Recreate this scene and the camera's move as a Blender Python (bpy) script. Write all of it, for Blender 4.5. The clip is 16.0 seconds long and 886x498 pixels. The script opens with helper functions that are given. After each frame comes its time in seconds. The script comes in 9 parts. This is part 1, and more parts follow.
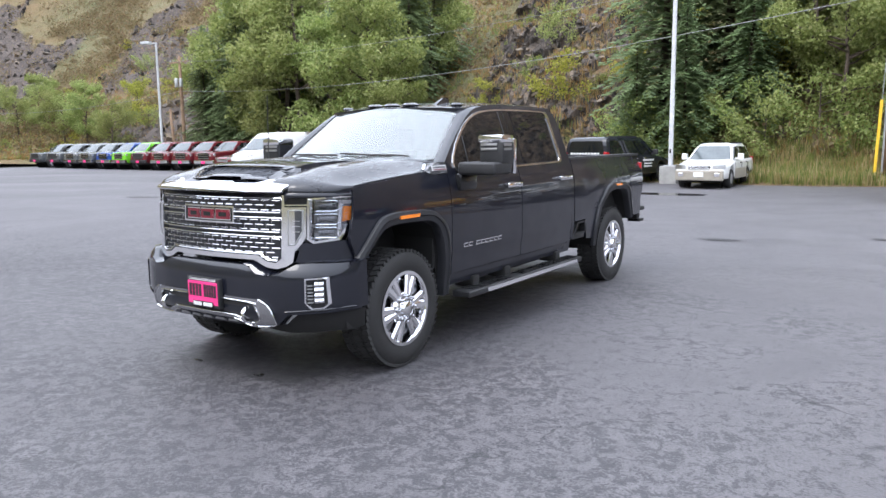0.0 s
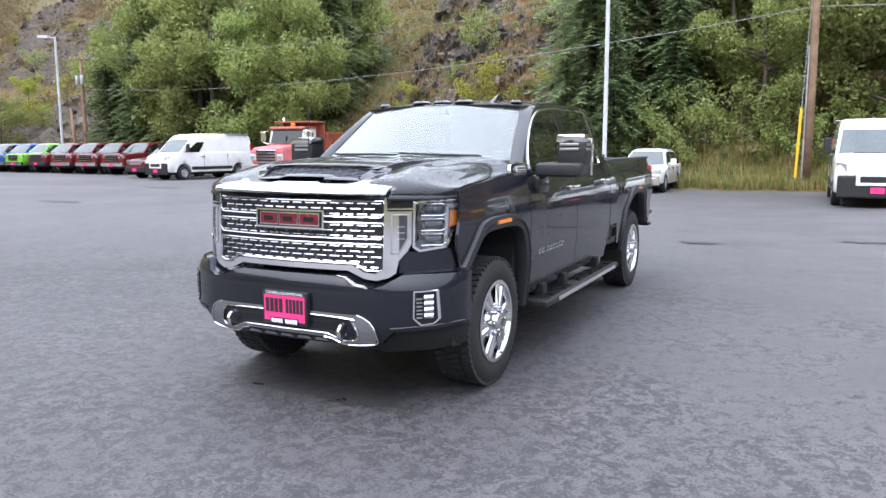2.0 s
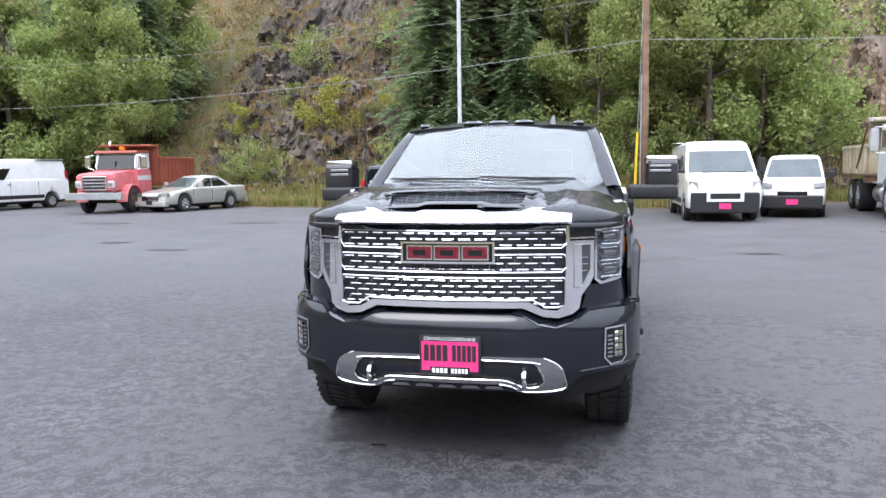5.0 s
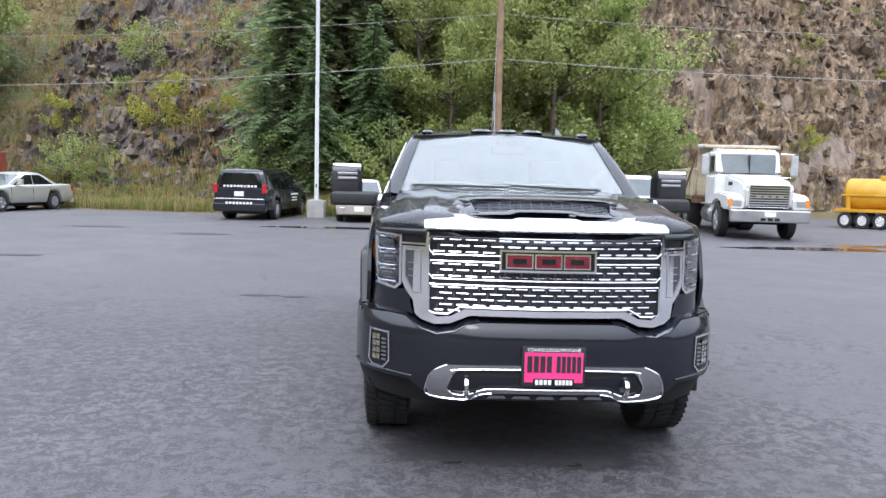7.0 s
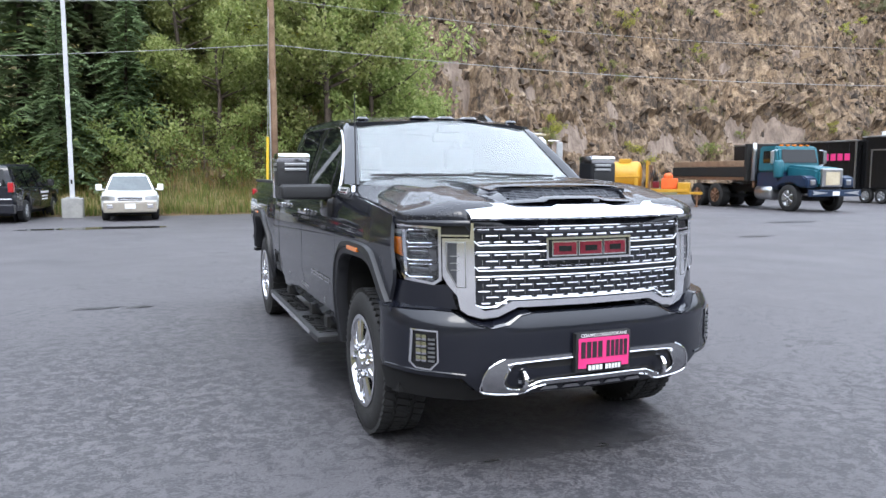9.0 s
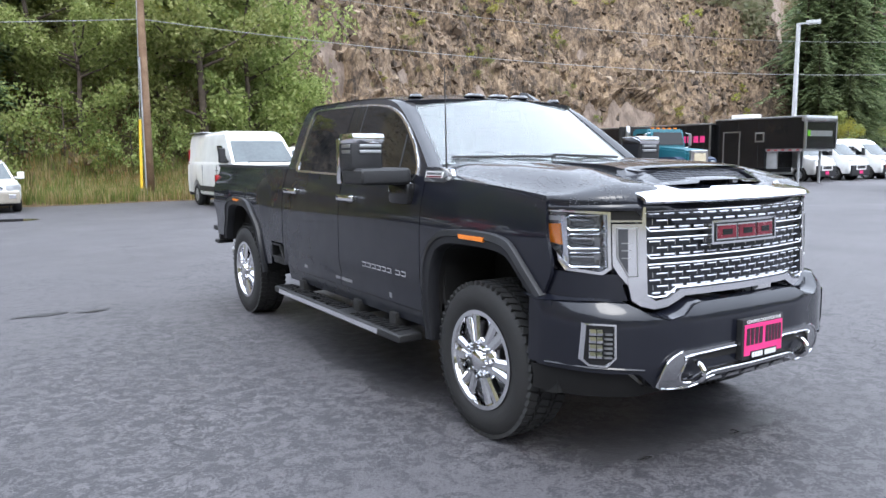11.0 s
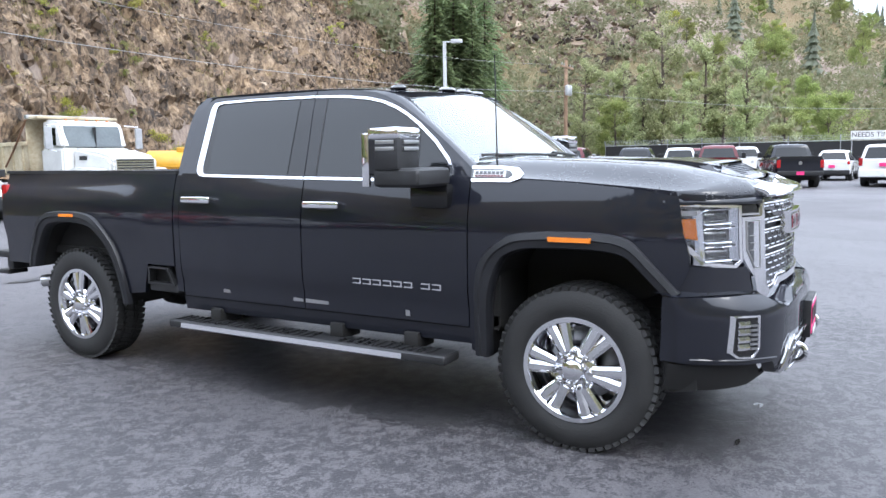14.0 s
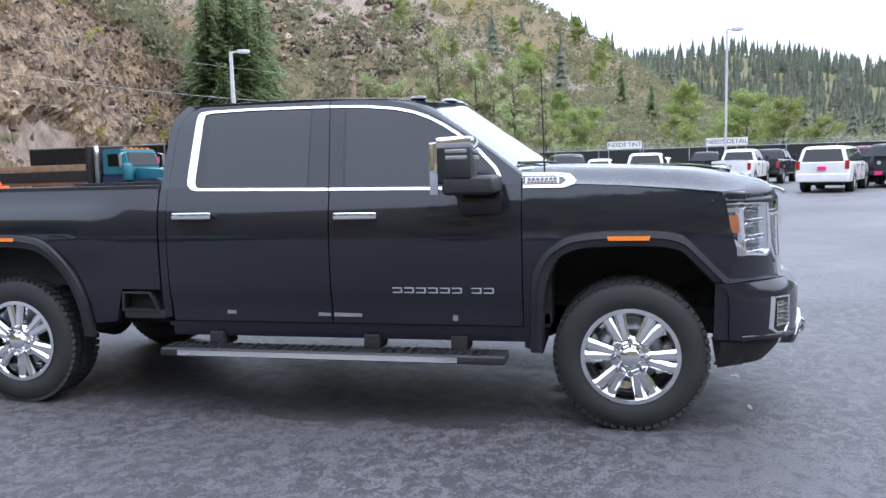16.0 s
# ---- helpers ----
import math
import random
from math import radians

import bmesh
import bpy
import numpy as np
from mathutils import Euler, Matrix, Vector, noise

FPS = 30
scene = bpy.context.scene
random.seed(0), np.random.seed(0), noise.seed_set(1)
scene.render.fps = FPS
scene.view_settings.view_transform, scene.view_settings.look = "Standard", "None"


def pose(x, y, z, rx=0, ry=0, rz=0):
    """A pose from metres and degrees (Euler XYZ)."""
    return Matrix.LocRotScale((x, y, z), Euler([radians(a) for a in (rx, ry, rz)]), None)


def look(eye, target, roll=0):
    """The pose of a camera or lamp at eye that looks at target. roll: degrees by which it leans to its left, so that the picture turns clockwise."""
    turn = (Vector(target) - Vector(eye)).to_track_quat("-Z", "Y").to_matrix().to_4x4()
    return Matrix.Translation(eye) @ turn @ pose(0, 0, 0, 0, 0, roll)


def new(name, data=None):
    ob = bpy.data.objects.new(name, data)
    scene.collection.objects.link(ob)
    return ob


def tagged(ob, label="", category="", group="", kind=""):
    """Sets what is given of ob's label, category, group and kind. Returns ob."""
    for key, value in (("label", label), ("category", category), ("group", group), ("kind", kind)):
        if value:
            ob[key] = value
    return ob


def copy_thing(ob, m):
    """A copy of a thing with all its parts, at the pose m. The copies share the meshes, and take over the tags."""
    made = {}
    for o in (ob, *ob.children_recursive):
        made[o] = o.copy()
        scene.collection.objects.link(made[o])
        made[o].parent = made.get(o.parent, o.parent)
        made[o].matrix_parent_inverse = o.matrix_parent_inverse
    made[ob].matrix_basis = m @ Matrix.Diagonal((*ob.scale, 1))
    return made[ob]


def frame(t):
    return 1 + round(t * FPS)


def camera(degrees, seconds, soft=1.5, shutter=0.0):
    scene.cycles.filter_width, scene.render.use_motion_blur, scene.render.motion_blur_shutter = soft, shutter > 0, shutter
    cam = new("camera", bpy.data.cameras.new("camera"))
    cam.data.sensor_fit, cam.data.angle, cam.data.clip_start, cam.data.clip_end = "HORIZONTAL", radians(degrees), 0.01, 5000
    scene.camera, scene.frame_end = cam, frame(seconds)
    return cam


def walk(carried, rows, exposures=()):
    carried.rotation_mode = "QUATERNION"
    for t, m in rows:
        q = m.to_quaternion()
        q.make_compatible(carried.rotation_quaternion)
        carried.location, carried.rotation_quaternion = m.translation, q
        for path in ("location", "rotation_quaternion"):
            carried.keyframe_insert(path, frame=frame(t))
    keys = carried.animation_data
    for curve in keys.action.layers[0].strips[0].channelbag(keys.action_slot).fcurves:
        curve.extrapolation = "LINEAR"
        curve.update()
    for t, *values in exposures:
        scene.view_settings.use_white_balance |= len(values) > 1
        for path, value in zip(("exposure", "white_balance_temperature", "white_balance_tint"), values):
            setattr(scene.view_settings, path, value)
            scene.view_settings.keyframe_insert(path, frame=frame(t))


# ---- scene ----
cam = camera(61.4, 16.0)
METRES, EYE, TILT, LEAN, TURN = 8.0, 1.5, 0.0, 0.0, 0.0
PATH = [
    (0, (4.205, -4.258, 1.62), (3.094, -2.619, 1.34), -0.7),
    (0.5, (3.886, -4.342, 1.592), (2.818, -2.676, 1.304), -0.9),
    (1, (3.499, -4.412, 1.603), (2.462, -2.725, 1.325), -0.7),
    (1.5, (3.183, -4.52, 1.613), (2.232, -2.78, 1.351), -0.6),
    (2, (2.867, -4.538, 1.589), (1.976, -2.768, 1.319), -0.2),
    (2.5, (2.528, -4.584, 1.6), (1.681, -2.793, 1.332), 0.1),
    (3, (2.165, -4.703, 1.615), (1.379, -2.882, 1.36), 0.3),
    (3.5, (1.828, -4.709, 1.591), (1.189, -2.831, 1.337), 0.7),
    (3.7, (1.687, -4.7, 1.606), (1.105, -2.801, 1.365), 0.7),
    (5.8, (0.251, -4.846, 1.605), (-0.053, -2.881, 1.389), -1.7),
    (6, (0.108, -4.855, 1.602), (-0.149, -2.884, 1.384), -1.9),
    (6.5, (-0.286, -4.79, 1.595), (-0.432, -2.807, 1.376), -2.4),
    (7, (-0.68, -4.766, 1.577), (-0.613, -2.776, 1.392), 1.4),
    (7.5, (-1.06, -4.704, 1.568), (-0.774, -2.733, 1.386), 1.5),
    (8, (-1.415, -4.552, 1.564), (-1.028, -2.6, 1.358), 1.9),
    (8.5, (-1.775, -4.416, 1.563), (-1.229, -2.504, 1.356), 2.5),
    (9, (-2.123, -4.258, 1.554), (-1.4, -2.404, 1.349), -0.0),
    (9.2, (-2.263, -4.187, 1.547), (-1.504, -2.349, 1.335), -0.7),
    (11.3, (-3.441, -3.066, 1.545), (-2.287, -1.452, 1.296), -0.3),
    (11.5, (-3.541, -2.94, 1.553), (-2.322, -1.374, 1.305), -0.4),
    (12, (-3.758, -2.621, 1.513), (-2.416, -1.158, 1.27), -1.7),
    (12.5, (-3.955, -2.301, 1.536), (-2.551, -0.9, 1.279), -2.0),
    (13, (-4.174, -1.968, 1.539), (-2.639, -0.713, 1.276), -2.5),
    (13.5, (-4.33, -1.62, 1.518), (-2.691, -0.506, 1.254), -2.3),
    (14, (-4.53, -1.291, 1.517), (-2.811, -0.297, 1.277), -0.8),
    (14.5, (-4.717, -0.964, 1.524), (-2.96, -0.035, 1.304), -2.7),
    (15, (-4.847, -0.593, 1.536), (-3.073, 0.303, 1.316), -3.0),
    (15.5, (-5.04, -0.254, 1.543), (-3.173, 0.434, 1.343), -3.0),
    (16, (-5.207, 0.106, 1.528), (-3.268, 0.544, 1.308), -1.7),
]
walk(cam, [(t, look(eye, target, roll)) for t, eye, target, roll in PATH], [(0.0, 0.22, 6350, 12), (3.5, 0.18, 6350, 12), (7.5, 0.08, 6250, 11), (9.0, 0.12, 6220, 10), (12.0, 0.24, 6200, 10), (14.0, 0.36, 6120, 10), (15.5, 0.36, 5900, 11), (16.0, 0.1, 5950, 12)])

# ---- world and light: a bright overcast day ----
SUN_EL, SUN_AZ = radians(50), radians(200)
world = bpy.data.worlds.new("overcast_sky")
scene.world = world
world.use_nodes = True
wn, wl = world.node_tree.nodes, world.node_tree.links
wn.clear()
sky = wn.new("ShaderNodeTexSky")
sky.sky_type, sky.sun_disc = "NISHITA", False
sky.sun_elevation, sky.sun_rotation = SUN_EL, SUN_AZ
sky.air_density, sky.dust_density = 1.0, 4.0
grey = wn.new("ShaderNodeHueSaturation")
grey.inputs["Saturation"].default_value = 0.22
cloud = wn.new("ShaderNodeMix")
cloud.data_type = "RGBA"
cloud.inputs[0].default_value = 0.75
cloud.inputs[7].default_value = (8.8, 9.6, 11.0, 1)
bg = wn.new("ShaderNodeBackground")
bg.inputs[1].default_value = 0.245
out = wn.new("ShaderNodeOutputWorld")
wl.new(sky.outputs[0], grey.inputs["Color"])
wl.new(grey.outputs[0], cloud.inputs[6])
way = wn.new("ShaderNodeTexCoord")
upz = wn.new("ShaderNodeSeparateXYZ")
wl.new(way.outputs["Generated"], upz.inputs[0])
lift = wn.new("ShaderNodeMapRange")
lift.inputs["From Min"].default_value, lift.inputs["From Max"].default_value = 0.0, 1.0
lift.inputs["To Min"].default_value, lift.inputs["To Max"].default_value = 0.62, 1.75
wl.new(upz.outputs["Z"], lift.inputs["Value"])
thick = wn.new("ShaderNodeVectorMath")
thick.operation = "SCALE"
wl.new(cloud.outputs[2], thick.inputs[0])
wl.new(lift.outputs[0], thick.inputs["Scale"])
wl.new(thick.outputs[0], bg.inputs[0])
wl.new(bg.outputs[0], out.inputs[0])

sun_data = bpy.data.lights.new("sun", "SUN")
sun_data.energy, sun_data.angle, sun_data.color = 1.0, radians(25), (1.0, 0.96, 0.9)
sun = new("sun", sun_data)
sun.matrix_world = look((0, 0, 60), (60 * math.cos(SUN_EL) * math.sin(SUN_AZ) * -1, 60 * math.cos(SUN_EL) * math.cos(SUN_AZ) * -1, 60 - 60 * math.sin(SUN_EL)))


# ---- materials ----
def nodes_of(name):
    m = bpy.data.materials.new(name)
    m.use_nodes = True
    return m, m.node_tree.nodes, m.node_tree.links, m.node_tree.nodes["Principled BSDF"]


def ramp(n, l, src, stops):
    r = n.new("ShaderNodeValToRGB")
    while len(r.color_ramp.elements) < len(stops):
        r.color_ramp.elements.new(0.5)
    for e, (p, c) in zip(r.color_ramp.elements, stops):
        e.position = p
        e.color = (*c, 1) if len(c) == 3 else c
    l.new(src, r.inputs[0])
    return r.outputs[0]


def tex(n, l, vec, scale, detail=4.0, rough=0.55, dist=0.0):
    t = n.new("ShaderNodeTexNoise")
    t.inputs["Scale"].default_value = scale
    t.inputs["Detail"].default_value = detail
    t.inputs["Roughness"].default_value = rough
    t.inputs["Distortion"].default_value = dist
    l.new(vec, t.inputs["Vector"])
    return t.outputs[0]


def mixc(n, l, fac, a, b, mode="MIX"):
    m = n.new("ShaderNodeMix")
    m.data_type, m.blend_type = "RGBA", mode
    if isinstance(fac, float):
        m.inputs[0].default_value = fac
    else:
        l.new(fac, m.inputs[0])
    for k, v in ((6, a), (7, b)):
        if isinstance(v, tuple):
            m.inputs[k].default_value = (*v, 1)
        else:
            l.new(v, m.inputs[k])
    return m.outputs[2]


def maths(n, l, op, a, b=0.0, clamp=False):
    m = n.new("ShaderNodeMath")
    m.operation, m.use_clamp = op, clamp
    for k, v in ((0, a), (1, b)):
        if isinstance(v, (int, float)):
            m.inputs[k].default_value = v
        else:
            l.new(v, m.inputs[k])
    return m.outputs[0]


def bumped(n, l, p, h, strength, distance):
    b = n.new("ShaderNodeBump")
    b.inputs["Strength"].default_value, b.inputs["Distance"].default_value = strength, distance
    l.new(h, b.inputs["Height"])
    l.new(b.outputs[0], p.inputs["Normal"])


def place(n):
    return n.new("ShaderNodeNewGeometry").outputs["Position"]


def surf(name, c1, c2, scale=6.0, rough=0.5, rough2=None, metal=0.0, bump=0.0, bscale=60.0, coat=0.0, spec=0.5, trans=0.0, vary=0.0):
    """A surface whose colour and roughness wander between two values at a large and a small scale."""
    m, n, l, p = nodes_of(name)
    pos = n.new("ShaderNodeTexCoord").outputs["Object"]
    big = tex(n, l, pos, scale)
    fine = tex(n, l, pos, scale * 9, 3)
    both = maths(n, l, "ADD", maths(n, l, "MULTIPLY", big, 0.65), maths(n, l, "MULTIPLY", fine, 0.35))
    col = ramp(n, l, both, [(0.35, c1), (0.65, c2)])
    if vary:
        inf = n.new("ShaderNodeObjectInfo").outputs["Random"]
        h = n.new("ShaderNodeHueSaturation")
        l.new(maths(n, l, "ADD", 1 - vary, maths(n, l, "MULTIPLY", inf, 2 * vary)), h.inputs["Value"])
        l.new(col, h.inputs["Color"])
        col = h.outputs[0]
    l.new(col, p.inputs["Base Color"])
    r2 = rough if rough2 is None else rough2
    l.new(ramp(n, l, both, [(0.3, (rough,) * 3), (0.7, (r2,) * 3)]), p.inputs["Roughness"])
    p.inputs["Metallic"].default_value = metal
    p.inputs["Coat Weight"].default_value = coat
    p.inputs["Coat Roughness"].default_value = 0.03
    p.inputs["Specular IOR Level"].default_value = spec
    p.inputs["Transmission Weight"].default_value = trans
    if bump:
        bumped(n, l, p, tex(n, l, pos, bscale, 4), bump, 0.01)
    return m


def glow(name, col, strength):
    m, n, l, p = nodes_of(name)
    p.inputs["Base Color"].default_value = (*col, 1)
    p.inputs["Emission Color"].default_value = (*col, 1)
    p.inputs["Emission Strength"].default_value = strength
    return m


def glass_of(name, tint, rough=0.0, trans=1.0):
    m, n, l, p = nodes_of(name)
    pos = n.new("ShaderNodeTexCoord").outputs["Object"]
    p.inputs["Base Color"].default_value = (*tint, 1)
    l.new(ramp(n, l, tex(n, l, pos, 3.0), [(0.3, (rough,) * 3), (0.8, (rough + 0.03,) * 3)]), p.inputs["Roughness"])
    p.inputs["Transmission Weight"].default_value = trans
    p.inputs["IOR"].default_value = 1.55
    return m


def asphalt_of():
    m, n, l, p = nodes_of("asphalt")
    pos = place(n)
    big = tex(n, l, pos, 0.16, 5, 0.6, 0.6)
    mid = tex(n, l, pos, 0.9, 5, 0.65, 0.8)
    fine = tex(n, l, pos, 70, 3, 0.6)
    grit = n.new("ShaderNodeTexVoronoi")
    grit.inputs["Scale"].default_value = 90
    l.new(pos, grit.inputs["Vector"])
    # worn patches: ragged flakes where the seal coat has gone and coarse dark aggregate shows
    hub = n.new("ShaderNodeVectorMath")
    hub.operation = "DISTANCE"
    hub.inputs[1].default_value = (-2.2, -0.6, 0)
    l.new(pos, hub.inputs[0])
    band = ramp(n, l, maths(n, l, "DIVIDE", hub.outputs["Value"], 12.0), [(0.30, (0.24,) * 3), (0.98, (0,) * 3)])
    zone = maths(n, l, "ADD", band, maths(n, l, "ADD", maths(n, l, "MULTIPLY", big, 0.4), maths(n, l, "MULTIPLY", mid, 0.6)))
    where = ramp(n, l, zone, [(0.46, (0, 0, 0)), (0.74, (1, 1, 1))])
    flake = maths(n, l, "ADD", maths(n, l, "MULTIPLY", tex(n, l, pos, 11, 8, 0.72, 0.8), 0.55), maths(n, l, "MULTIPLY", tex(n, l, pos, 55, 5, 0.75, 0.3), 0.45))
    worn = ramp(n, l, maths(n, l, "ADD", flake, maths(n, l, "MULTIPLY", where, 0.125)), [(0.605, (0, 0, 0)), (0.63, (1, 1, 1))])
    col = ramp(n, l, mid, [(0.3, (0.071, 0.067, 0.072)), (0.7, (0.110, 0.104, 0.110))])
    speck = n.new("ShaderNodeTexVoronoi")
    speck.inputs["Scale"].default_value = 55
    l.new(pos, speck.inputs["Vector"])
    pale = maths(n, l, "MULTIPLY", maths(n, l, "LESS_THAN", speck.outputs["Distance"], 0.16), maths(n, l, "GREATER_THAN", tex(n, l, pos, 9, 3), 0.58))
    col = mixc(n, l, maths(n, l, "MULTIPLY", worn, 0.88), col, (0.033, 0.032, 0.036))
    col = mixc(n, l, maths(n, l, "MULTIPLY", pale, 0.35), col, (0.24, 0.235, 0.23))
    col = mixc(n, l, 0.75, col, ramp(n, l, fine, [(0.3, (0.25, 0.25, 0.25)), (0.7, (0.75, 0.75, 0.75))]), "OVERLAY")
    crack = n.new("ShaderNodeTexVoronoi")
    crack.feature = "DISTANCE_TO_EDGE"
    crack.inputs["Scale"].default_value = 0.22
    bent = n.new("ShaderNodeVectorMath")
    bent.operation = "MULTIPLY_ADD"
    wob = n.new("ShaderNodeTexNoise")
    wob.inputs["Scale"].default_value, wob.inputs["Detail"].default_value = 1.1, 6
    l.new(pos, wob.inputs["Vector"])
    l.new(wob.outputs["Color"], bent.inputs[0])
    bent.inputs[1].default_value = (1.6, 1.6, 0)
    l.new(pos, bent.inputs[2])
    l.new(bent.outputs[0], crack.inputs["Vector"])
    line = maths(n, l, "MULTIPLY", maths(n, l, "LESS_THAN", crack.outputs["Distance"], 0.0016), maths(n, l, "GREATER_THAN", mid, 0.5))
    col = mixc(n, l, maths(n, l, "MULTIPLY", line, 0.7), col, (0.02, 0.02, 0.022))
    l.new(col, p.inputs["Base Color"])
    damp = tex(n, l, pos, 0.09, 4, 0.6, 1.0)
    l.new(ramp(n, l, maths(n, l, "ADD", maths(n, l, "MULTIPLY", damp, 0.7), maths(n, l, "MULTIPLY", fine, 0.3)), [(0.32, (0.42,) * 3), (0.62, (0.72,) * 3)]), p.inputs["Roughness"])
    h = maths(n, l, "ADD", maths(n, l, "MULTIPLY", fine, 0.5), maths(n, l, "SUBTRACT", grit.outputs[0], maths(n, l, "MULTIPLY", worn, 0.8)))
    bumped(n, l, p, h, 0.35, 0.006)
    return m


def hill_of():
    """Grass, dry weeds, soil and rock, laid by the mask stored on the mesh (red: rock, green: lushness)."""
    m, n, l, p = nodes_of("hillside_soil")
    pos = place(n)
    att = n.new("ShaderNodeVertexColor")
    att.layer_name = "cover"
    sep = n.new("ShaderNodeSeparateColor")
    l.new(att.outputs[0], sep.inputs[0])
    a, b, c = tex(n, l, pos, 0.35, 6, 0.65, 0.5), tex(n, l, pos, 2.2, 6, 0.7), tex(n, l, pos, 14, 4, 0.7)
    dry = ramp(n, l, b, [(0.3, (0.085, 0.048, 0.026)), (0.5, (0.19, 0.112, 0.052)), (0.7, (0.185, 0.135, 0.055))])
    lush = ramp(n, l, c, [(0.3, (0.045, 0.06, 0.025)), (0.55, (0.105, 0.125, 0.05)), (0.75, (0.18, 0.18, 0.075))])
    strat = n.new("ShaderNodeMapping")
    strat.inputs["Rotation"].default_value = (0.2, 0.5, 0.2)
    strat.inputs["Scale"].default_value = (2.2, 2.2, 0.5)
    l.new(pos, strat.inputs[0])
    s1 = tex(n, l, strat.outputs[0], 0.9, 8, 0.7, 0.4)
    dark = ramp(n, l, s1, [(0.3, (0.032, 0.028, 0.026)), (0.55, (0.095, 0.074, 0.062)), (0.72, (0.20, 0.145, 0.105))])
    # warm rock is paled to carry the haze over the far hill
    warm = ramp(n, l, s1, [(0.3, (0.10, 0.075, 0.062)), (0.5, (0.25, 0.19, 0.15)), (0.72, (0.40, 0.32, 0.26))])
    rock = mixc(n, l, sep.outputs[2], dark, warm)
    ground = mixc(n, l, maths(n, l, "ADD", sep.outputs[1], maths(n, l, "SUBTRACT", a, 0.5), True), dry, lush)
    k = ramp(n, l, maths(n, l, "ADD", sep.outputs[0], maths(n, l, "MULTIPLY", maths(n, l, "SUBTRACT", b, 0.5), 0.9)), [(0.4, (0, 0, 0)), (0.6, (1, 1, 1))])
    l.new(mixc(n, l, k, ground, rock), p.inputs["Base Color"])
    p.inputs["Roughness"].default_value = 0.9
    bumped(n, l, p, maths(n, l, "ADD", s1, maths(n, l, "MULTIPLY", c, 0.4)), 0.9, 0.25)
    return m


def leaf_of(name, c1, c2, c3):
    m, n, l, p = nodes_of(name)
    isl = n.new("ShaderNodeNewGeometry").outputs["Random Per Island"]
    col = ramp(n, l, isl, [(0.0, c1), (0.5, c2), (1.0, c3)])
    inf = n.new("ShaderNodeObjectInfo").outputs["Random"]
    h = n.new("ShaderNodeHueSaturation")
    l.new(maths(n, l, "ADD", 0.82, maths(n, l, "MULTIPLY", inf, 0.36)), h.inputs["Value"])
    l.new(maths(n, l, "ADD", 0.485, maths(n, l, "MULTIPLY", inf, 0.03)), h.inputs["Hue"])
    l.new(col, h.inputs["Color"])
    l.new(h.outputs[0], p.inputs["Base Color"])
    p.inputs["Roughness"].default_value = 0.6
    tr = n.new("ShaderNodeBsdfTranslucent")
    l.new(h.outputs[0], tr.inputs[0])
    mx = n.new("ShaderNodeMixShader")
    mx.inputs[0].default_value = 0.52
    l.new(p.outputs[0], mx.inputs[1])
    l.new(tr.outputs[0], mx.inputs[2])
    l.new(mx.outputs[0], n["Material Output"].inputs[0])
    return m


def paint_of(name, col, col2=None, rough=0.32, metal=0.0, beads=False):
    """Car paint under clear coat with faint dust and orange peel."""
    m, n, l, p = nodes_of(name)
    pos = n.new("ShaderNodeTexCoord").outputs["Object"]
    col2 = col2 or tuple(min(1, c * 1.15 + 0.004) for c in col)
    l.new(ramp(n, l, tex(n, l, pos, 2.5, 5), [(0.3, col), (0.7, col2)]), p.inputs["Base Color"])
    l.new(ramp(n, l, tex(n, l, pos, 4, 5), [(0.3, (rough,) * 3), (0.8, (rough + 0.12,) * 3)]), p.inputs["Roughness"])
    p.inputs["Metallic"].default_value = metal
    p.inputs["Specular IOR Level"].default_value = 0.12
    p.inputs["Coat Weight"].default_value = 1.0
    l.new(ramp(n, l, tex(n, l, pos, 7, 4), [(0.3, (0.02,) * 3), (0.8, (0.07,) * 3)]), p.inputs["Coat Roughness"])
    if beads:
        # rain beads standing on the paint
        v = n.new("ShaderNodeTexVoronoi")
        v.inputs["Scale"].default_value = 75
        l.new(pos, v.inputs["Vector"])
        drop = ramp(n, l, v.outputs["Distance"], [(0.12, (1, 1, 1)), (0.34, (0, 0, 0))])
        some = ramp(n, l, tex(n, l, pos, 5, 4), [(0.45, (0, 0, 0)), (0.6, (1, 1, 1))])
        b = n.new("ShaderNodeBump")
        b.inputs["Strength"].default_value, b.inputs["Distance"].default_value = 0.9, 0.005
        l.new(maths(n, l, "MULTIPLY", drop, some), b.inputs["Height"])
        l.new(b.outputs[0], p.inputs["Coat Normal"])
        l.new(b.outputs[0], p.inputs["Normal"])
    else:
        bumped(n, l, p, tex(n, l, pos, 35, 2), 0.02, 0.004)
    return m


